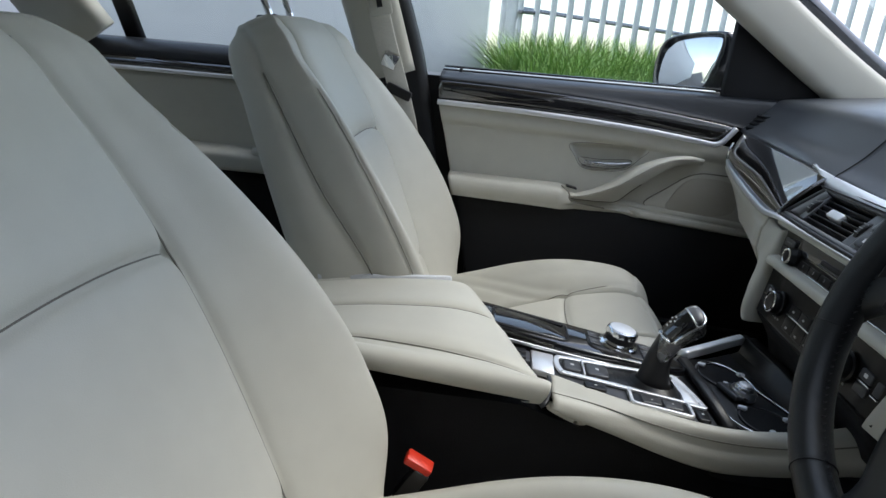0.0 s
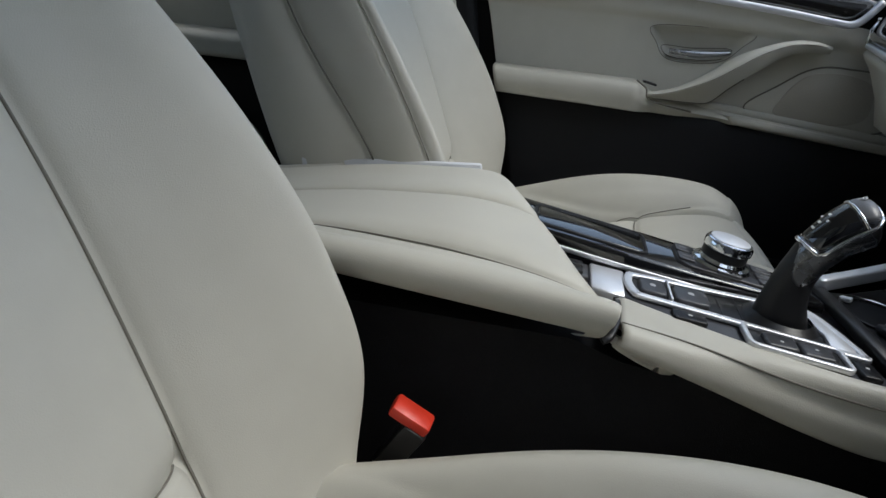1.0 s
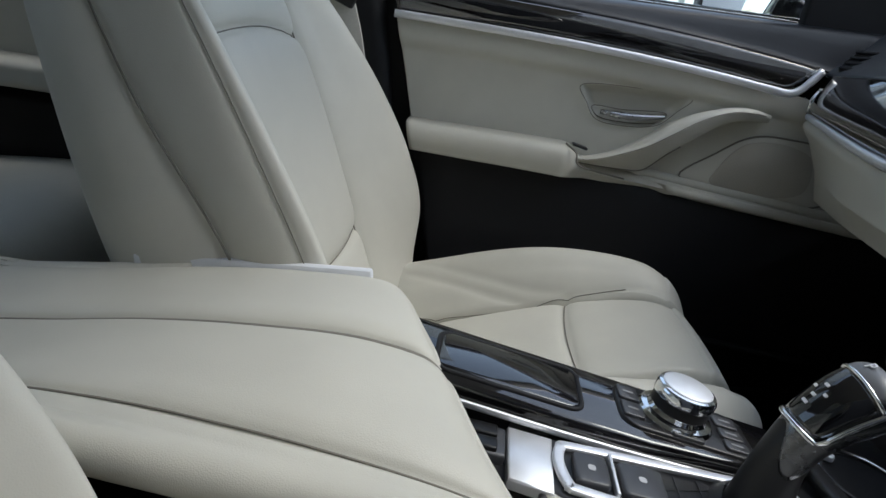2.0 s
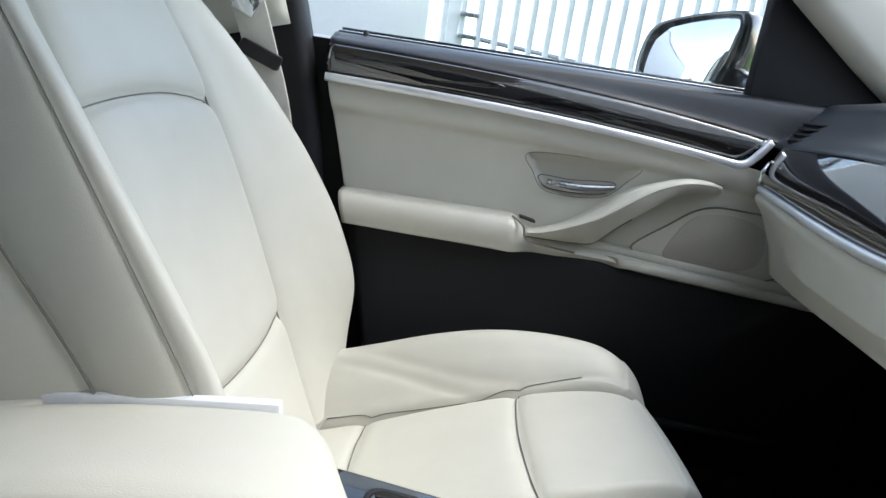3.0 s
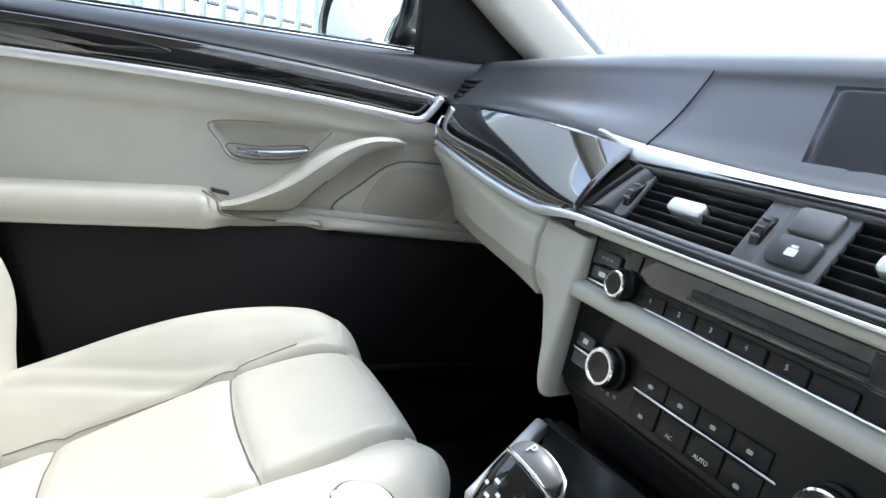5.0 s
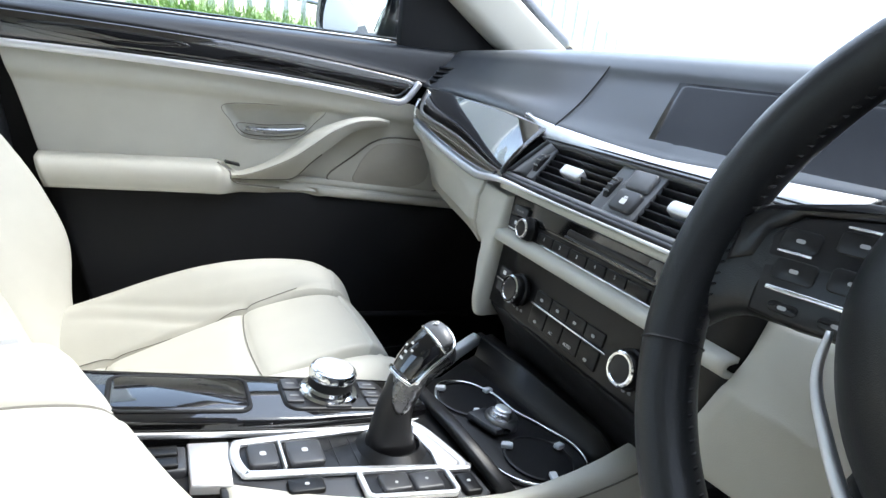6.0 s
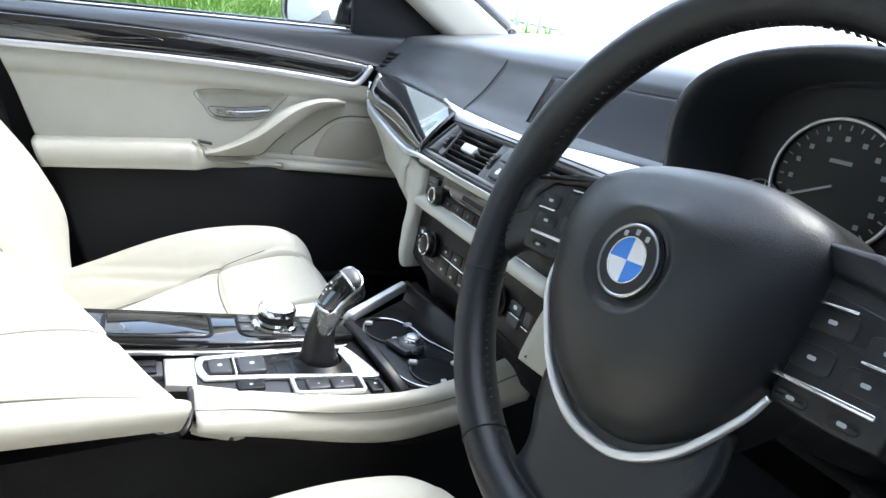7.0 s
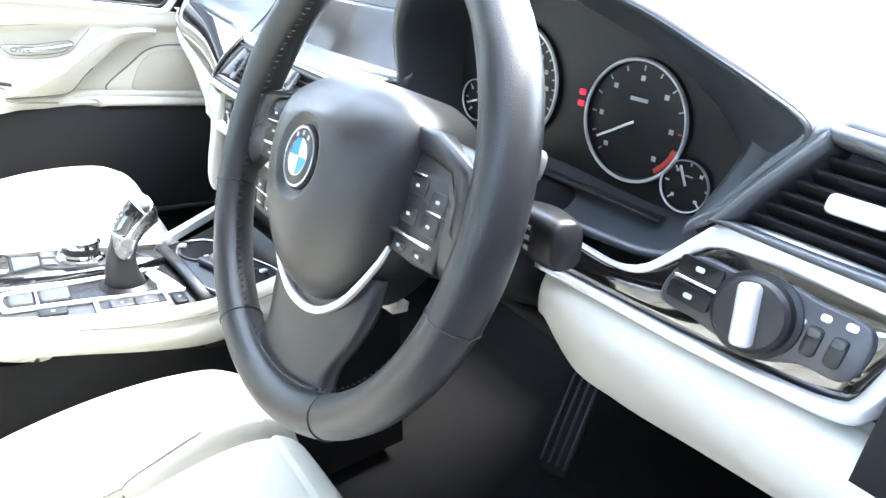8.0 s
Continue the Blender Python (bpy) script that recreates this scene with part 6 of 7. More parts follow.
    for q in range(4):
        pts = [(0, 0)] + [(0.0135 * math.cos(radians(90 * q + k)), 0.0135 * math.sin(radians(90 * q + k))) for k in range(0, 91, 6)]
        o = me_ @ Vector((0, 0, 0.0030))
        part("quarter", slab(pts, o, me_.col[0][:3], me_.col[1][:3], 0.002, 0), BLUE if q % 2 else WHITE_EN, em, "blue enamel quarter" if q % 2 else "white enamel quarter")
    part("ring", lathe([(0.0133, 0.0025), (0.0135, 0.0036), (0.0142, 0.0036), (0.0144, 0.0025)], me_, 40), CHROME, em)
    for a in (60, 90, 120):
        part("letter_bar", slab(rrect(0.0028, 0.0034, 0.0006, 3), me_ @ Vector((0.0171 * math.cos(radians(a)), 0.0171 * math.sin(radians(a)), 0.0034)), me_.col[0][:3], me_.col[1][:3], 0.0006, 0), GREY_PRINT, em)
    # side spokes with switch pads
    for sg in (-1, 1):
        rows = []
        up = 0.018 if sg < 0 else 0.0  # the two spokes stand at slightly unlike heights
        for s_ in np.linspace(0, 1, 20):
            a = 0.066 + 0.106 * s_
            fl = max(0, (s_ - 0.72) / 0.28) ** 2
            top = 0.050 - 0.010 * s_ + 0.016 * fl
            bot = -0.033 + up - 0.003 * s_ - 0.022 * fl
            hh = -0.016 + 0.014 * s_
            rows.append([P(sg * a, (top + bot) / 2 + (top - bot) / 2 * np.sign(math.cos(q)) * abs(math.cos(q)) ** 0.7, hh - 0.008 + 0.014 * np.sign(math.sin(q)) * abs(math.sin(q)) ** 0.7) for q in np.linspace(0, 2 * math.pi, 28, endpoint=False)])
        sp = part("spoke", loft(rows), WHEEL, w, "black side spoke")
        flatp = lambda x, y, h: P(sg * x, y + up, h + 0.13 * (x - 0.10))
        ax1 = np.array(flatp(0.11, 0, 0)) - np.array(flatp(0.10, 0, 0))
        ax1 = sg * ax1 / np.linalg.norm(ax1)
        def plate(name, pts, bx, by, h, depth, bevel, m_, parent, label=""):
            q = [(sg * x, y) for x, y in pts][:: sg]
            return part(name, slab(q, flatp(bx, by, h), ax1, m.col[1][:3], depth, bevel), m_, parent, label)
        plate("switch_pad", [(-0.016, 0.028), (0.028, 0.022), (0.040, 0.008), (0.036, -0.033), (0.012, -0.035), (-0.020, -0.033)], 0.104, 0.0, -0.0055, 0.012, 0.003, BLACK, sp, "black switch pad")
        for bx, by, bw, bh in ((0.099, 0.013, 0.024, 0.012), (0.127, 0.008, 0.020, 0.012), (0.097, -0.006, 0.022, 0.013), (0.124, -0.008, 0.022, 0.012), (0.096, -0.0275, 0.018, 0.006), (0.122, -0.0275, 0.016, 0.006)):
            b = plate("switch", rrect(bw, bh, 0.003, 4), bx, by, -0.0048, 0.005, 0.0008, BLACK, sp)
            plate("symbol", rrect(0.0046, 0.0021, 0.0008, 3), bx, by, -0.0046, 0.0005, 0, GREY_PRINT, b)
        plate("chrome_line", rrect(0.056, 0.0030, 0.001, 3), 0.106, -0.0190, -0.0028, 0.004, 0.0008, CHROME, sp, "bright chrome line")
        plate("chrome_line", rrect(0.020, 0.0016, 0.0006, 3), 0.099, 0.0205, -0.0034, 0.003, 0.0005, CHROME, sp)
        plate("chrome_line", rrect(0.018, 0.0016, 0.0006, 3), 0.127, 0.0010, -0.0034, 0.003, 0.0005, CHROME, sp)
        lo = 0.8 * up
        plate("spoke_trim", [(-0.024, 0.050 - lo), (0.002, 0.049 - lo), (0.046, 0.033 - 0.6 * lo), (0.058, 0.014), (0.057, -0.012), (0.043, -0.006), (0.040, 0.010), (0.028, 0.026 - 0.3 * lo), (-0.016, 0.034 - 0.5 * lo)], 0.104, 0.0, -0.0035, 0.012, 0.004, BLACK, sp, "smooth black spoke trim")
        # shift paddle
        part("paddle", slab(rrect(0.045, 0.020, 0.006, 4), P(sg * 0.140, 0.046, -0.036), m.col[0][:3], m.col[1][:3], 0.006, 0.002), VENTGREY, sp, "satin grey shift paddle")
    # lower spoke and its bright V
    rows = []
    for s_ in np.linspace(0, 1, 18):
        b = -0.062 - 0.108 * s_
        hw = float(ev([(0, 0.070), (0.25, 0.074), (0.5, 0.066), (0.72, 0.056), (0.88, 0.060), (1, 0.078)], s_))
        hh = -0.014 + 0.012 * s_
        rows.append([P(hw * np.sign(math.cos(q)) * abs(math.cos(q)) ** 0.6, b - 0.012 * 0, hh - 0.009 + 0.012 * np.sign(math.sin(q)) * abs(math.sin(q)) ** 0.6) for q in np.linspace(0, 2 * math.pi, 28, endpoint=False)])
    part("lower_spoke", loft(rows), WHEEL, w, "black lower spoke")
    part("seam", tube([P(a, -math.sqrt(max(0, 0.160 ** 2 - a * a)), 0.0035) for a in np.linspace(-0.066, 0.066, 24)], 0.0009, 5, up=tuple(ax)), BLACK, w)
    vline = cr([(-0.0890, -0.012), (-0.0870, -0.032), (-0.078, -0.050), (-0.054, -0.082), (-0.026, -0.101), (0.0, -0.1055), (0.026, -0.101), (0.054, -0.082), (0.078, -0.050), (0.0870, -0.032)], 60)
    vline[:, 0] *= np.where(vline[:, 0] < 0, 1.10, 1.0)
    wd = ev([(0, 0.45), (0.3, 0.9), (0.5, 1.15), (0.7, 0.9), (1, 0.45)], np.linspace(0, 1, 60))
    part("bright_v", sweep([P(a, b * 1.01, -0.006) for a, b in vline], rrect(0.0066, 0.008, 0.0022, 4), up=tuple(ax), scale=wd), SILVER, w, "satin aluminium V-shaped trim")
    # column
    sc = thing("steering_column", (0.25, -0.391, 0.82), "black steering column shroud with control stalks", "steering column")
    a0 = Vector((0.195, -0.388, 0.862))
    rows = []
    for s in np.linspace(0, 1, 10):
        c = a0 - ax * (0.20 * s)
        rows.append([np.array(c + Vector((0, -1, 0)) * p + (m.col[1].to_3d()) * q) for p, q in rrect(0.115 + 0.03 * s, 0.085 + 0.04 * s, 0.03, 6)])
    part("shroud", loft(rows), DARK_MATT, sc, "black column shroud")
    for sg in (1, -1):
        y0 = -0.388 - sg * 0.050
        path = cr([(0.238, y0, 0.872), (0.232, y0 - sg * 0.04, 0.880), (0.226, y0 - sg * 0.080, 0.884), (0.216, y0 - sg * 0.116, 0.888)], 30)
        st = part("stalk", sweep(path, rrect(0.024, 0.034, 0.009, 5), scale=ev([(0, 0.55), (0.35, 0.55), (0.5, 0.85), (0.62, 1.0), (0.93, 1.0), (0.98, 0.93), (1, 0.82)], np.linspace(0, 1, 30))), BLACK, sc, "black control stalk")
        part("end_ring", sweep(path[23:25], rrect(0.0264, 0.0304, 0.009, 5)), DARK_MATT, st)
        for k in range(3):
            for j in (-1, 0, 1):
                part("symbol", box(tuple(path[17 + 2 * k] + V(-0.0142, 0, 0.007 * j)), (0.001, 0.004, 0.003), 0), GREY_INK, st)
    return w


WHEEL_TURN = 5.0


def build_pedal():
    p = thing("accelerator_pedal", (0.56, -0.35, 0.30), "tall black accelerator pedal with raised ribs", "pedal")
    a1 = V(0.30, -0.954, 0.0)
    b1 = V(0.56, 0.18, 0.81)
    b1 = b1 - a1 * (a1 @ b1)
    b1 /= np.linalg.norm(b1)
    n = np.cross(a1, b1)
    o = V(0.545, -0.350, 0.453)
    part("plate", slab(rrect(0.050, 0.20, 0.010, 5), o, a1, b1, 0.012, 0.003), DARK_MATT, p)
    for k in range(4):
        part("rib", slab(rrect(0.0035, 0.175, 0.001, 3), o + a1 * (-0.0185 + 0.0123 * k) + n * 0.005, a1, b1, 0.007, 0.001), GREYBTN, p)
    part("arm", sweep([tuple(o + b1 * 0.08 - n * 0.01), tuple(o + b1 * 0.14 - n * 0.02), tuple(o + b1 * 0.20 + V(0.04, 0, 0.02))], rrect(0.012, 0.018, 0.004, 3)), BLACK, p)


# ---- centre console ----
def ct(x, hi=False):
    """Height of the console's top at x: the passenger's half (hi) stands a little over the driver's."""
    return 0.688 - 0.155 * (x + 0.18) if hi else 0.655 - 0.085 * (x + 0.08)


def axes(hi):
    k = 0.155 if hi else 0.085
    return V(1, 0, -k) / np.hypot(1, k), V(k, 0, 1) / np.hypot(1, k), np.hypot(1, k)


CN = axes(False)[1]


def cp(x, y, off=0.0, hi=False):
    return V(x, y, ct(x, hi)) + axes(hi)[1] * off


def cslab(name, parent, outline, m, off, depth=0.008, bevel=0.001, label="", hi=False):
    """A plate on the console's sloping top; outline in (x, y)."""
    along, n, k = axes(hi)
    return part(name, slab([(x * k, y) for x, y in outline], V(0, 0, ct(0, hi)) + n * off, along, (0, 1, 0), depth, bevel), m, parent, label)


def rr(x0, x1, y0, y1, r, n=4, skew=0.0):
    return [((x0 + x1) / 2 + a, (y0 + y1) / 2 + b + skew * a) for a, b in rrect(x1 - x0, y1 - y0, r, n)]


def ring_strip(outline, w, parent, off, h=0.004, m=None, label="", name="bright_frame", hi=False):
    p = [cp(x, y, off, hi) for x, y in outline]
    return part(name, sweep(p, rrect(w, h, 0.0012, 3), up=tuple(axes(hi)[1]), closed=True), m or SILVER, parent, label)


def build_console():
    c = thing("centre_console", (0, 0, 0.30), "centre console with black lacquered top, selector panel and cup holders", "console")
    # dark sides
    rows = []
    for x in np.linspace(-0.62, 0.40, 24):
        zt = ct(x) - 0.035 if x > -0.13 else 0.635
        rows.append([(x, -0.092, zt), (x, -0.098, 0.52), (x, -0.12, 0.28), (x, 0.12, 0.28), (x, 0.100, 0.52), (x, 0.088, zt)])
    me = loft(rows)
    me.shade_flat()
    part("tunnel", me, CARPET, c, "black carpeted console sides")
    # deck base
    cslab("deck", c, [(-0.24, -0.020), (-0.10, -0.045), (0.0, -0.082), (0.112, -0.098), (0.112, 0.086), (-0.24, 0.086)], BLACK, -0.004, 0.03, 0.002, "black console deck")
    # lacquered passenger half
    cslab("lacquered_deck", c, [(-0.222, 0.0945), (-0.215, 0.060), (-0.168, 0.013), (-0.02, 0.0135), (0.060, 0.022), (0.100, 0.034), (0.108, 0.050), (0.108, 0.086), (0.0, 0.090)], PIANO, 0.0, 0.040, 0.004, "gloss black lacquered deck", hi=True)
    cslab("tray_lid", c, rr(-0.176, -0.070, 0.026, 0.079, 0.010, 5), PIANO, 0.0018, 0.006, 0.0015, "gloss black tray lid", hi=True)
    ring_strip(rr(-0.1775, -0.0685, 0.0245, 0.0805, 0.011, 6), 0.0036, c, 0.0004, 0.003, DARK_MATT, name="lid_gap", hi=True)
    part("bright_edge", sweep([cp(x, y, -0.012, True) for x, y in cr([(-0.172, 0.0105), (-0.06, 0.0105), (0.04, 0.017), (0.10, 0.030)], 30)], rrect(0.003, 0.005, 0.001, 3), up=tuple(CN)), SILVER, c)
    # controller knob
    ir = cslab("controller_plate", c, rr(-0.040, 0.062, 0.026, 0.082, 0.014, 5), BLACK, 0.0025, 0.006, 0.002, "black controller plate", hi=True)
    for x, y, w, h in ((-0.030, 0.066, 0.016, 0.018), (-0.030, 0.044, 0.016, 0.018), (0.046, 0.066, 0.018, 0.014), (0.046, 0.050, 0.018, 0.012), (0.046, 0.036, 0.018, 0.012), (0.008, 0.0305, 0.024, 0.007)):
        b = cslab("key", ir, rr(x - w / 2, x + w / 2, y - h / 2, y + h / 2, 0.002), GREYBTN, 0.0048, 0.004, 0.001, hi=True)
        cslab("label_bar", b, rr(x - w * 0.25, x + w * 0.25, y - 0.0012, y + 0.0012, 0.0005, 3), GREY_INK, 0.0051, 0.0006, 0, hi=True)
    m = basis(Vector(cp(0.005, 0.056, 0.0015, True)), Vector(axes(True)[1]), (1, 0, 0))
    kn = part("controller_knob", lathe([(0.0285, 0), (0.0285, 0.002), (0.0265, 0.0045), (0.0225, 0.0055), (0.0205, 0.008), (0.0205, 0.016), (0.0225, 0.018), (0.0225, 0.0235), (0.0210, 0.0260), (0.017, 0.0272), (0.0, 0.0280)], m, 56), CHROME, c, "round satin metal controller knob")
    part("collar", lathe([(0.0200, 0.008), (0.0212, 0.009), (0.0212, 0.016), (0.0200, 0.0175)], m, 56), BLACK, kn)
    part("top_ring", lathe([(0.0186, 0.0262), (0.0184, 0.0275), (0.0150, 0.0284), (0.0, 0.0288)], m, 56), SILVER, kn)
    # storage switches by the armrest
    sw = cslab("switch_block", c, rr(-0.166, -0.122, -0.026, 0.004, 0.003), GREYBTN, 0.003, 0.008, 0.002, "dark grey switch block")
    for y in (-0.004, -0.018):
        cslab("key", sw, rr(-0.160, -0.128, y - 0.006, y + 0.006, 0.002), PANEL, 0.0062, 0.004, 0.0015)
    # bright bridge and selector surround
    cslab("bright_bridge", c, [(-0.121, -0.046), (-0.092, -0.050), (-0.090, 0.004), (-0.121, 0.006)], SILVER, 0.004, 0.008, 0.002)
    cslab("selector_panel", c, [(-0.091, 0.006), (-0.092, -0.046), (-0.050, -0.066), (0.0, -0.081), (0.05, -0.093), (0.096, -0.0985), (0.104, -0.092), (0.100, -0.060), (0.084, 0.008), (0.060, 0.012)], GREYBTN, 0.0022, 0.008, 0.0015, "dark grey selector panel")
    frame_out = cr([(-0.086, -0.006), (-0.088, -0.022), (-0.083, -0.040), (-0.074, -0.0435), (0.0, -0.051), (0.088, -0.0625), (0.094, -0.058), (0.090, -0.040), (0.079, -0.006), (0.070, 0.006), (0.060, 0.006), (-0.02, 0.001), (-0.078, -0.002)], 90, True)
    cslab("gate_plate", c, frame_out, PANEL, 0.0040, 0.004, 0.0005)
    ring_strip(frame_out, 0.0075, c, 0.0050, 0.004, SILVER, "satin aluminium selector frame")
    cslab("bright_wedge", c, [(0.072, 0.004), (0.066, -0.010), (0.072, -0.038), (0.070, -0.0585), (0.088, -0.0605), (0.091, -0.052), (0.080, -0.008)], SILVER, 0.0068, 0.005, 0.001, "satin aluminium front wedge")
    for x0, x1 in ((-0.079, -0.056), (-0.049, -0.020)):
        b = cslab("key", c, rr(x0, x1, -0.037 if x0 < -0.06 else -0.039, -0.008, 0.004), GREYBTN, 0.0085, 0.005, 0.0018, "grey selector key")
        xm = (x0 + x1) / 2
        cslab("symbol", b, rr(xm - 0.0025, xm + 0.0025, -0.025, -0.020, 0.0015), GREY_PRINT, 0.0088, 0.0006, 0)
    cslab("bright_divider", c, rr(-0.0540, -0.0515, -0.041, -0.003, 0.001), SILVER, 0.0085, 0.005, 0.0008)
    cslab("key", c, rr(-0.055, -0.027, -0.069, -0.053, 0.003), PANEL, 0.0060, 0.005, 0.0015)
    cslab("symbol", c, rr(-0.0425, -0.0390, -0.0625, -0.0595, 0.001), GREY_PRINT, 0.0064, 0.0006, 0)
    f2 = rr(0.001, 0.074, -0.0895, -0.0585, 0.005, 5, skew=-0.10)
    cslab("mode_plate", c, f2, BLACK, 0.0055, 0.006, 0.001)
    ring_strip(f2, 0.0045, c, 0.0062, 0.005, SILVER, "satin aluminium switch frame")
    for x in (0.026, 0.052):
        b = cslab("mode_key", c, rr(x - 0.0125, x + 0.0125, -0.0845 - 0.1 * (x - 0.0375), -0.0640 - 0.1 * (x - 0.0375), 0.003), GREYBTN, 0.0090, 0.006, 0.002)
        cslab("symbol", b, rr(x - 0.0013, x + 0.0013, -0.0765, -0.0740, 0.001), GREY_PRINT, 0.0094, 0.0006, 0)
    b = cslab("key", c, rr(0.080, 0.096, -0.094, -0.070, 0.003), PANEL, 0.0065, 0.006, 0.002)
    cslab("symbol", b, rr(0.0865, 0.0895, -0.0825, -0.0795, 0.001), GREY_PRINT, 0.0069, 0.0006, 0)
    # gate step marks
    for x in (-0.010, 0.006):
        cslab("gate_line", c, rr(x, x + 0.0008, -0.044, -0.004, 0.0003, 3), BLACK, 0.0046, 0.001, 0)
    # cup holder bay
    bay = [(0.112, 0.092), (0.112, -0.100), (0.130, -0.104), (0.235, -0.100), (0.252, -0.06), (0.240, 0.10), (0.222, 0.146), (0.200, 0.146), (0.15, 0.108)]
    cslab("cup_bay", c, bay, BLACK, -0.004, 0.06, 0.004, "black cup holder bay")
    fig = cr([(0.122, 0.060), (0.140, 0.085), (0.170, 0.082), (0.190, 0.055), (0.196, 0.022), (0.210, -0.006), (0.226, -0.045), (0.216, -0.080), (0.186, -0.093), (0.150, -0.090), (0.128, -0.068), (0.118, -0.02), (0.117, 0.02)], 90, True)
    cslab("cup_well", c, fig, BLACK, -0.0028, 0.004, 0.0004, "black rubber cup holder insert")
    ring_strip(fig, 0.0032, c, 0.0004, 0.0035, CHROME, "thin bright cup holder rim")
    for cx, cy in ((0.157, 0.052), (0.178, -0.055)):
        mm = basis(Vector(cp(cx, cy, -0.0024)), Vector(CN), (1, 0, 0))
        part("cup_ring", lathe([(0.0345, 0.0), (0.0345, 0.002), (0.0325, 0.0025), (0.0315, 0.0), (0.031, -0.003)], mm, 40), BLACK, c)
        part("cup_floor", lathe([(0.0318, 0.0006), (0.03, 0.0009), (0.0, 0.0009)], mm, 36), CARPET, c)
        for a in (20, 140, 260):
            q = mm @ Vector((0.0315 * math.cos(radians(a)), 0.0315 * math.sin(radians(a)), 0.004))
            part("cup_tab", box(tuple(q), (0.011, 0.007, 0.005), 0.0015, pose(0, 0, 0, 0, 9, a)), GREYFLAP, c, "pale grey cup holder tab")
    mm = basis(Vector(cp(0.166, 0.000, 0.0)), Vector(CN), (1, 0, 0))
    sk = part("socket", lathe([(0.017, 0), (0.017, 0.009), (0.0155, 0.012), (0.0125, 0.012), (0.011, 0.016), (0.009, 0.017), (0.0, 0.017)], mm, 36), GUNMETAL, c, "round grey socket between the cups")
    part("socket_cap", lathe([(0.0085, 0.0165), (0.0085, 0.0185), (0.007, 0.0195), (0.0, 0.0195)], mm, 28), SILVER, sk)
    part("socket_base", box(tuple(cp(0.157, 0.004, 0.002)), (0.030, 0.040, 0.008), 0.003, pose(0, 0, 0, 0, 9, 20)), GREYBTN, sk)
    # raised back of the bay
    part("bay_edge", sweep([cp(x, y, o) for x, y, o in ((0.214, 0.146, 0.030), (0.232, 0.05, 0.026), (0.246, -0.055, 0.020), (0.246, -0.075, 0.012))], rrect(0.007, 0.003, 0.001, 3), up=tuple(CN)), BLACK, c)
    P = np.array([[cp(x0, y, -0.004), cp(x0 + 0.012, y, 0.004), cp(x0 + 0.016, y, o), cp(x0 + 0.03, y, o + 0.002)] for x0, y, o in ((0.198, 0.140, 0.030), (0.212, 0.05, 0.026), (0.226, -0.05, 0.020), (0.230, -0.080, 0.010))])
    part("bay_back", shell(P, 0.004), BLACK, c)
    part("bright_rail", sweep(cr([tuple(cp(0.106, 0.082, 0.006)), tuple(cp(0.150, 0.110, 0.012)), tuple(cp(0.196, 0.138, 0.020)), tuple(cp(0.212, 0.148, 0.022))], 20), rrect(0.013, 0.014, 0.003, 4)), SILVER, c, "satin aluminium rail")
    part("bay_front_edge", sweep([tuple(cp(0.104, 0.070, 0.004)), tuple(cp(0.112, 0.0, 0.004)), tuple(cp(0.116, -0.10, 0.004))], rrect(0.014, 0.010, 0.003, 4)), BLACK, c)
    # cream side rim towards the driver
    P = []
    for x in np.linspace(-0.097, 0.268, 60):
        zt = float(ev([(-0.1, 0.649), (-0.05, 0.6475), (0.0, 0.6445), (0.10, 0.637), (0.16, 0.637), (0.21, 0.642), (0.27, 0.655)], x))
        yi = float(ev([(-0.1, -0.044), (-0.05, -0.068), (0.0, -0.084), (0.05, -0.095), (0.10, -0.1015), (0.2, -0.096), (0.27, -0.088)], x))
        zb = float(ev([(-0.11, 0.643), (-0.02, 0.621), (0.05, 0.601), (0.1, 0.591), (0.165, 0.595), (0.265, 0.617)], x))
        yo = float(ev([(-0.1, -0.1065), (0.0, -0.108), (0.1, -0.111), (0.2, -0.115), (0.27, -0.120)], x))
        md = (zt + zb) / 2
        zb += 0.007 * max(0.0, 1 - (x + 0.094) / 0.11) ** 2
        md = (zt + zb) / 2
        P.append(cr([(x, yi + 0.001, zt - 0.006), (x, yi, zt + 0.001), (x, yi - 0.004, zt + 0.003), (x, yi + (yo - yi) * 0.6, zt + 0.001 - 0.10 * (yi - yo) ** 1.0 * 0.4), (x, yo + 0.004, md + 0.006), (x, yo, md - 0.003), (x, yo + 0.003, zb + 0.004), (x, yo + 0.010, zb), (x, -0.080, zb)], 32))
    P = offset(np.array(P), -0.006)[:, :-2]
    for _ in range(5):
        P[1:-1] = (P[:-2] + 2 * P[1:-1] + P[2:]) / 4
    for p_ in P:        # the lower corner reaches back under the armrest's end
        p_[:, 0] -= 0.014 * max(0.0, 1 - (p_[0, 0] + 0.094) / 0.11) ** 2 * np.clip((0.646 - p_[:, 2]) / 0.010, 0, 1)
    part("cream_rim", shell(P, -0.006), CREAM, c, "cream leather console edge")
    P = [p_[13] + V(0, -0.0003, 0.0003) for p_ in P]
    part("seam", tube(P, 0.0009, 5), SEAM, c)
    return c


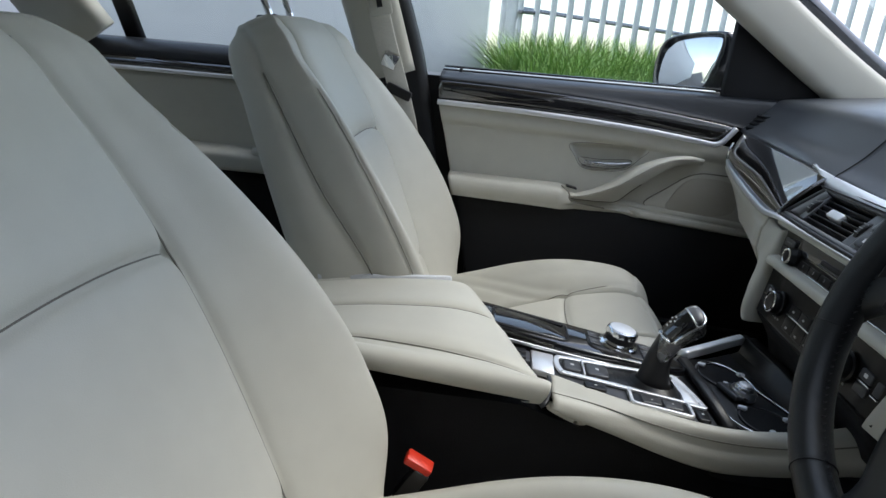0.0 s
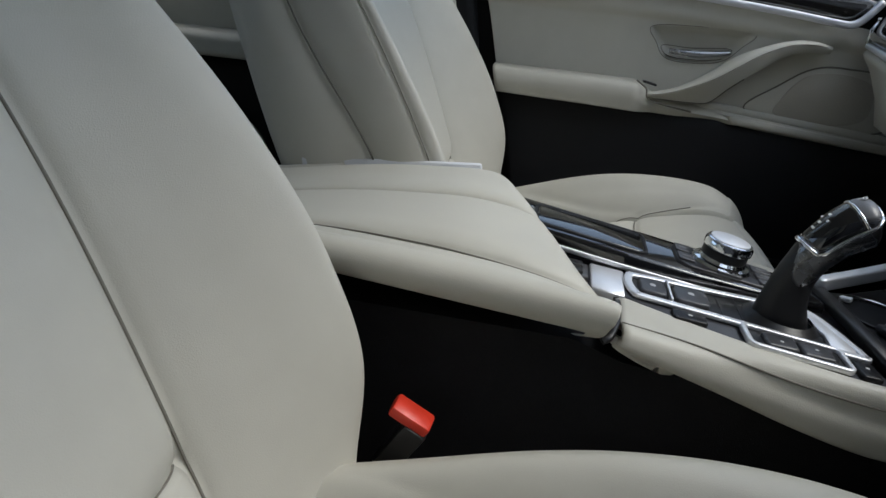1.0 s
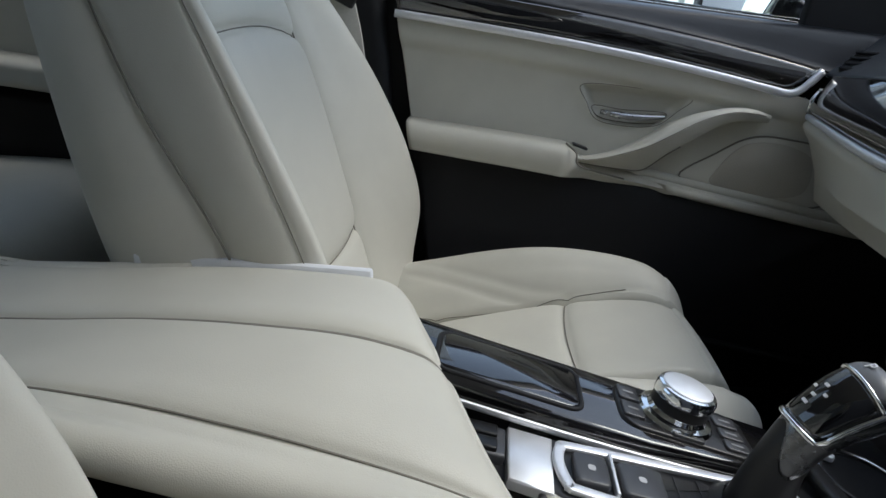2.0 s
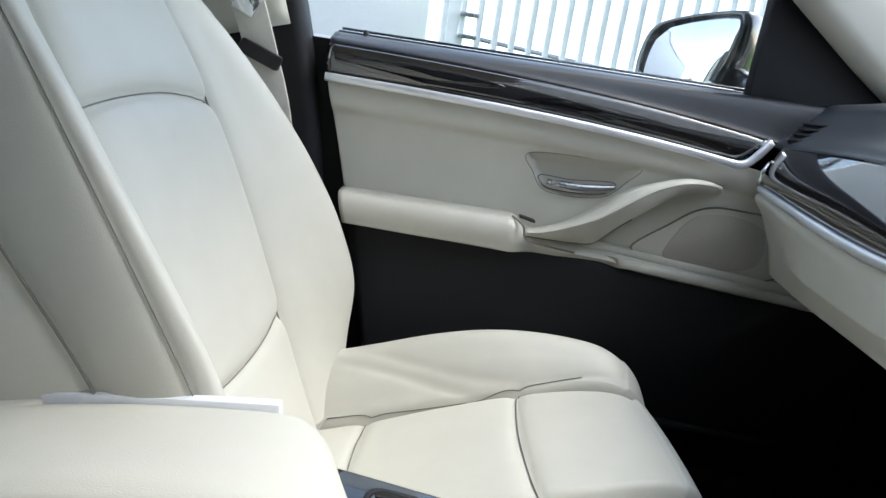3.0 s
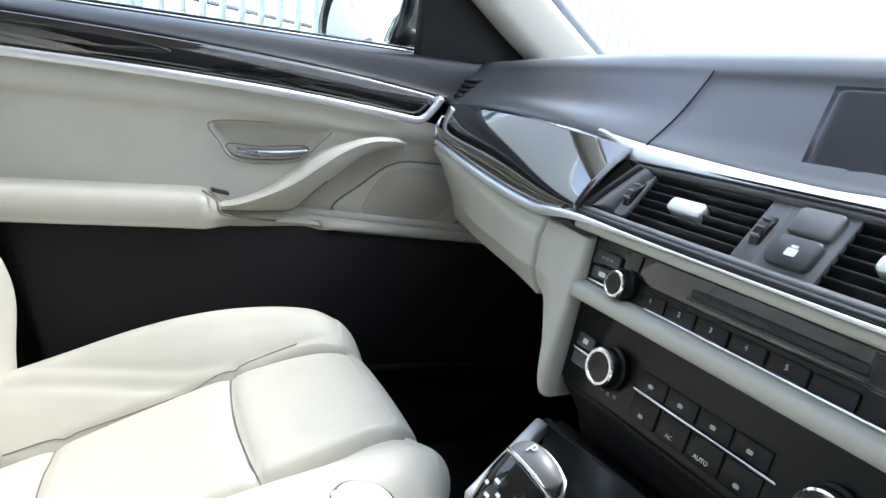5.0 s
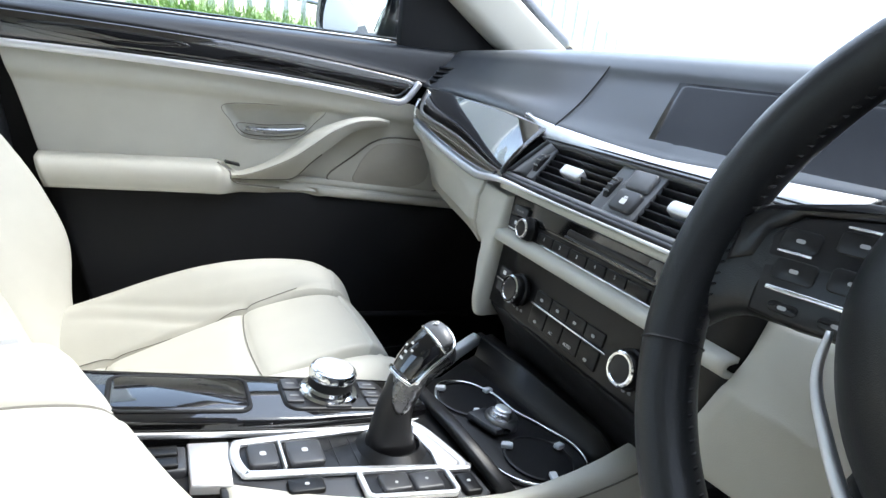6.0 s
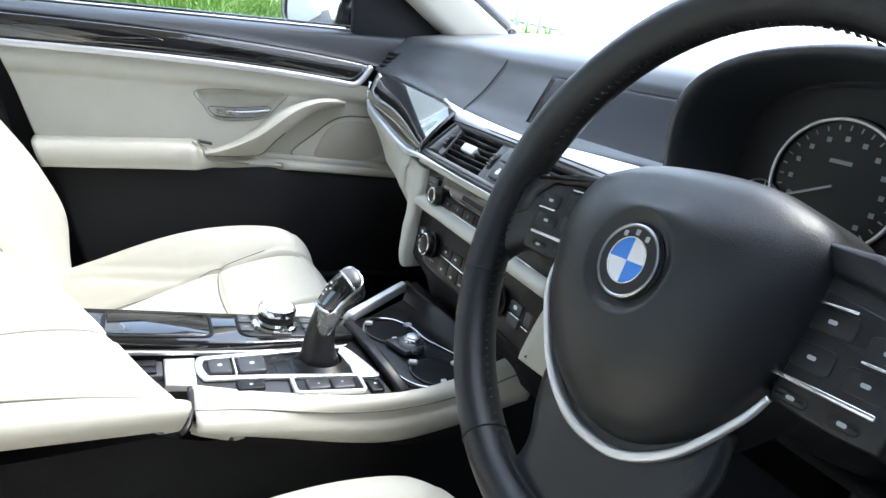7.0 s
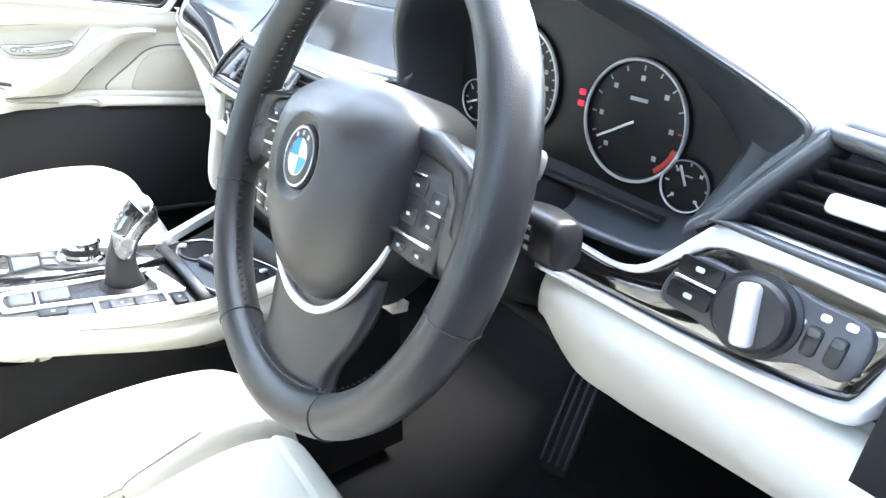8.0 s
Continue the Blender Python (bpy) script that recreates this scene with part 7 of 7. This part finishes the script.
def build_lever():
    g = thing("gear_selector", (0.046, -0.024, 0.65), "black and satin metal gear selector lever", "gear selector")
    yc = -0.022
    path = cr([(0.040, 0.644), (0.0395, 0.668), (0.0425, 0.691), (0.0505, 0.712), (0.063, 0.7295), (0.077, 0.7415), (0.0875, 0.7460)], 80)
    dep = ev([(0, 0.025), (0.18, 0.0185), (0.42, 0.0155), (0.60, 0.0165), (0.78, 0.0185), (0.90, 0.0175), (0.96, 0.0130), (1, 0.003)], np.linspace(0, 1, 80))
    wid = ev([(0, 0.0165), (0.2, 0.0125), (0.42, 0.0130), (0.60, 0.0170), (0.80, 0.0195), (0.91, 0.0180), (0.97, 0.0120), (1, 0.003)], np.linspace(0, 1, 80))
    tan = np.gradient(path, axis=0)
    tan /= np.linalg.norm(tan, axis=1, keepdims=True)

    def at(s, q, off=0.0):
        """A point of the lever's skin: s up its length, q round it from the side that faces the driver."""
        k = s * 79
        w = [float(np.interp(k, range(80), v)) for v in (path[:, 0], path[:, 1], tan[:, 0], tan[:, 1], dep, wid)]
        c, si = math.cos(q), math.sin(q)
        e = 0.93
        d = np.sign(c) * abs(c) ** e * (w[4] + off)
        y = np.sign(si) * abs(si) ** e * (w[5] + off)
        return V(w[0] - w[3] * d, yc + y, w[1] + w[2] * d)
    qs = np.linspace(0, 2 * math.pi, 40, endpoint=False)
    part("stem", loft([[at(s, q) for q in qs] for s in np.linspace(0, 0.56, 22)]), BLACK, g, "black leather lever stem")
    # the metal head runs lower on the flanks than on the driver's side
    R = []
    for t in np.linspace(0, 1, 30):
        R.append([at(1 - (1 - t) * (1 - (0.50 - 0.20 * abs(math.sin(q)) ** 2)), q, 0.0003) for q in qs])
    hd = part("head", loft(R), LEVER_METAL, g, "dark satin metal selector head")

    def patch(name, s0, s1, q0, m, off, parent, label=""):
        T = []
        for s in np.linspace(s0, s1, 16):
            e = max(0.0, 1 - abs((s - (s0 + s1) / 2) / ((s1 - s0) / 2)) ** 5) ** 0.5 * 0.25 + 0.75
            T.append([at(s, q * e, off) for q in np.linspace(-q0, q0, 15)])
        return part(name, shell(np.array(T), 0.001), m, parent, label)
    loop = [at(0.515, q, 0.0022) for q in np.linspace(-1.25, 1.25, 14)] + [at(t, 1.42 - 0.30 * max(0, (t - 0.86) / 0.1), 0.0022) for t in np.linspace(0.55, 0.955, 22)]
    loop += [at(0.972, q, 0.0022) for q in np.linspace(0.95, -0.95, 10)] + [at(t, -1.42 + 0.30 * max(0, (t - 0.86) / 0.1), 0.0022) for t in np.linspace(0.955, 0.55, 22)]
    part("bright_rim", tube(loop, 0.0019, 8, up=(0.5, 0.1, 0.9), closed=True), CHROME, hd, "bright chrome rim round the top")
    part("bright_rim", tube([at(0.816, q, 0.0024) for q in np.linspace(-1.35, 1.35, 16)], 0.0013, 6, up=(1, 0, 0)), CHROME, hd)
    patch("inlay", 0.53, 0.810, 1.32, PIANO, 0.0020, hd, "gloss black top inlay")
    pb = patch("park_button", 0.82, 0.95, 1.1, VENTGREY, 0.0022, hd, "grey park button")
    o = at(0.875, 0, 0.0030)
    up = V(-float(np.interp(0.875 * 79, range(80), tan[:, 1])), 0, float(np.interp(0.875 * 79, range(80), tan[:, 0])))
    part("lettering", text_mesh("P", 0.009, basis(Vector(o), Vector(up), (0, -1, 0))), WHITE_INK, pb)
    for s, dq, w in ((0.60, 0.0, 0.005), (0.64, 0.0, 0.004), (0.67, -0.25, 0.003), (0.67, 0.25, 0.003), (0.70, 0.0, 0.004)):
        o = at(s, dq, 0.0024)
        tx, tz = [float(np.interp(s * 79, range(80), tan[:, i])) for i in (0, 1)]
        part("symbol", slab(rrect(w, 0.0020, 0.0006, 3), o, V(0, -1, 0), V(tx, 0, tz), 0.0008, 0), WHITE_INK, hd)
    part("gaiter", lathe([(0.031, -0.004), (0.032, 0.001), (0.028, 0.004), (0.024, 0.007)], basis((0.042, yc, 0.647), Vector(CN), (1, 0, 0)), 30), BLACK, g)
    return g


def build_armrest():
    a = thing("armrest_box", (-0.32, 0, 0.60), "cream leather centre armrest with a split lid", "armrest box")
    # front edge runs diagonally from the passenger side to the driver side
    front = lambda y: float(np.interp(y, [-0.13, -0.10, -0.084, -0.06, -0.035, 0.095, 0.13], [-0.124, -0.122, -0.106, -0.101, -0.102, -0.208, -0.235]))
    crest = lambda x: float(ev([(-0.62, 0.648), (-0.45, 0.674), (-0.38, 0.687), (-0.30, 0.6965), (-0.22, 0.6990), (-0.183, 0.693), (-0.155, 0.684), (-0.128, 0.672), (-0.10, 0.659)], x))
    stitch = lambda x: ev([(-0.62, -0.066), (-0.375, -0.075), (-0.24, -0.086), (-0.10, -0.085)], x)
    n, N2 = 60, 260
    P = []
    for k in range(n):
        s = 1 - (1 - k / (n - 1)) ** 1.6
        row = []
        for j in range(N2):
            y = np.interp(j / (N2 - 1), [0, 0.10, 0.2, 0.8, 1.0], [0.120, 0.126, 0.118, -0.085, -0.100])
            x = -0.62 + (front(y) + 0.62) * s
            c, b = crest(x), 0.664 + 0.072 * (-0.117 - x)
            b = min(b, c + 0.002)
            prof = cr([(0.116, 0.62), (0.125, 0.665), (0.124, c - 0.012), (0.110, c - 0.002), (0.06, c), (0.01, c), (-0.035, c - 0.10 * (c - b)), (-0.070, c - 0.30 * (c - b)), (-0.094, c - 0.58 * (c - b)), (-0.1065, b + 0.008), (-0.105, b - 0.002), (-0.094, b - 0.008), (-0.078, b - 0.010)], N2)
            yy, z = prof[j]
            row.append((x, yy, z))
        P.append(row)
    P = np.array(P)
    ends = P[-1][:, 0].copy()
    D = offset(P, -0.01) - P
    D[-7:] = D[-8]
    P = P + D
    for k in range(n):       # the split and the stitched line, both drawn into the padding
        x, y, z = P[k].T
        z = z - 0.009 * np.exp(-np.clip(ends - x, 0, 1) / 0.006) * np.clip((y + 0.115) / 0.035, 0, 1)
        top = (z > 0.655) & (y < 0.11)
        st = stitch(x)
        z = z - np.where(top, 0.006 * np.exp(-(((y - 0.019) / 0.0030) ** 2)) + 0.005 * np.exp(-(((y - 0.019) / 0.010) ** 2)), 0)
        P[k, :, 2] = z - np.where(top, 0.003 * np.exp(-(((y - st) / 0.0028) ** 2)) + 0.003 * np.exp(-(((y - st) / 0.009) ** 2)), 0)
    P = P[:, :-12]
    part("lid", shell(P, -0.01), CREAM, a, "cream leather armrest lid")
    part("front_wall", mesh(*front_cap(P[-1])), CREAM, a)

    def on_lid(row, y):
        """The lid's top at y across it."""
        q = row[(row[:, 2] > row[:, 2].max() - 0.045) & (row[:, 1] < 0.11)]
        q = q[np.argsort(q[:, 1])]
        return V(float(np.interp(y, q[:, 1], q[:, 0])), y, float(np.interp(y, q[:, 1], q[:, 2])))
    part("seam", tube([on_lid(p, float(stitch(on_lid(p, -0.05)[0]))) + V(0, -0.0003, 0.0004) for p in P], 0.0008, 6), SEAM, a)
    part("lid_gap", tube([on_lid(p, 0.019) + V(0, 0, 0.0022) for p in P[4:]], 0.0028, 6), SEAM, a)
    part("side_flap", box((-0.352, 0.130, 0.690), (0.215, 0.010, 0.020), 0.003, pose(0, 0, 0, 0, -5, 0)), GREYFLAP, a, "pale grey translucent flap on the passenger side")
    part("joint_gap", sweep(cr([(-0.0980, -0.040, 0.6545), (-0.0985, -0.060, 0.6550), (-0.1000, -0.085, 0.6540), (-0.1050, -0.1040, 0.6500), (-0.1110, -0.1085, 0.6465)], 24), rrect(0.006, 0.006, 0.0015, 3), up=(1, 0, 0)), BLACK, a)
    return a


def front_cap(edge):
    inner = edge.copy()
    inner[:, 2] -= 0.003
    inner[:, 1] *= 0.96
    inner[:, 0] -= 0.014
    return grid(np.array([edge, inner]))


# ---- build ----
build_outside()
build_body()
build_passenger_door()
build_rear_door(1)
build_rear_door(-1)
build_mirror()
build_seat(0.388, 0.0, 0.0, 24.3, 1, "cream leather passenger seat with side bolsters, empty")
build_seat(-0.388, -0.02, -0.02, 26.0, -1, "cream leather driver seat with side bolsters, empty", 0.024)
build_rear_seat()
build_belt()
build_buckle()
build_dashboard()
build_stack()
build_vents()
build_cluster()
build_driver_trim()
build_wheel()
build_pedal()
build_console()
build_lever()
build_armrest()
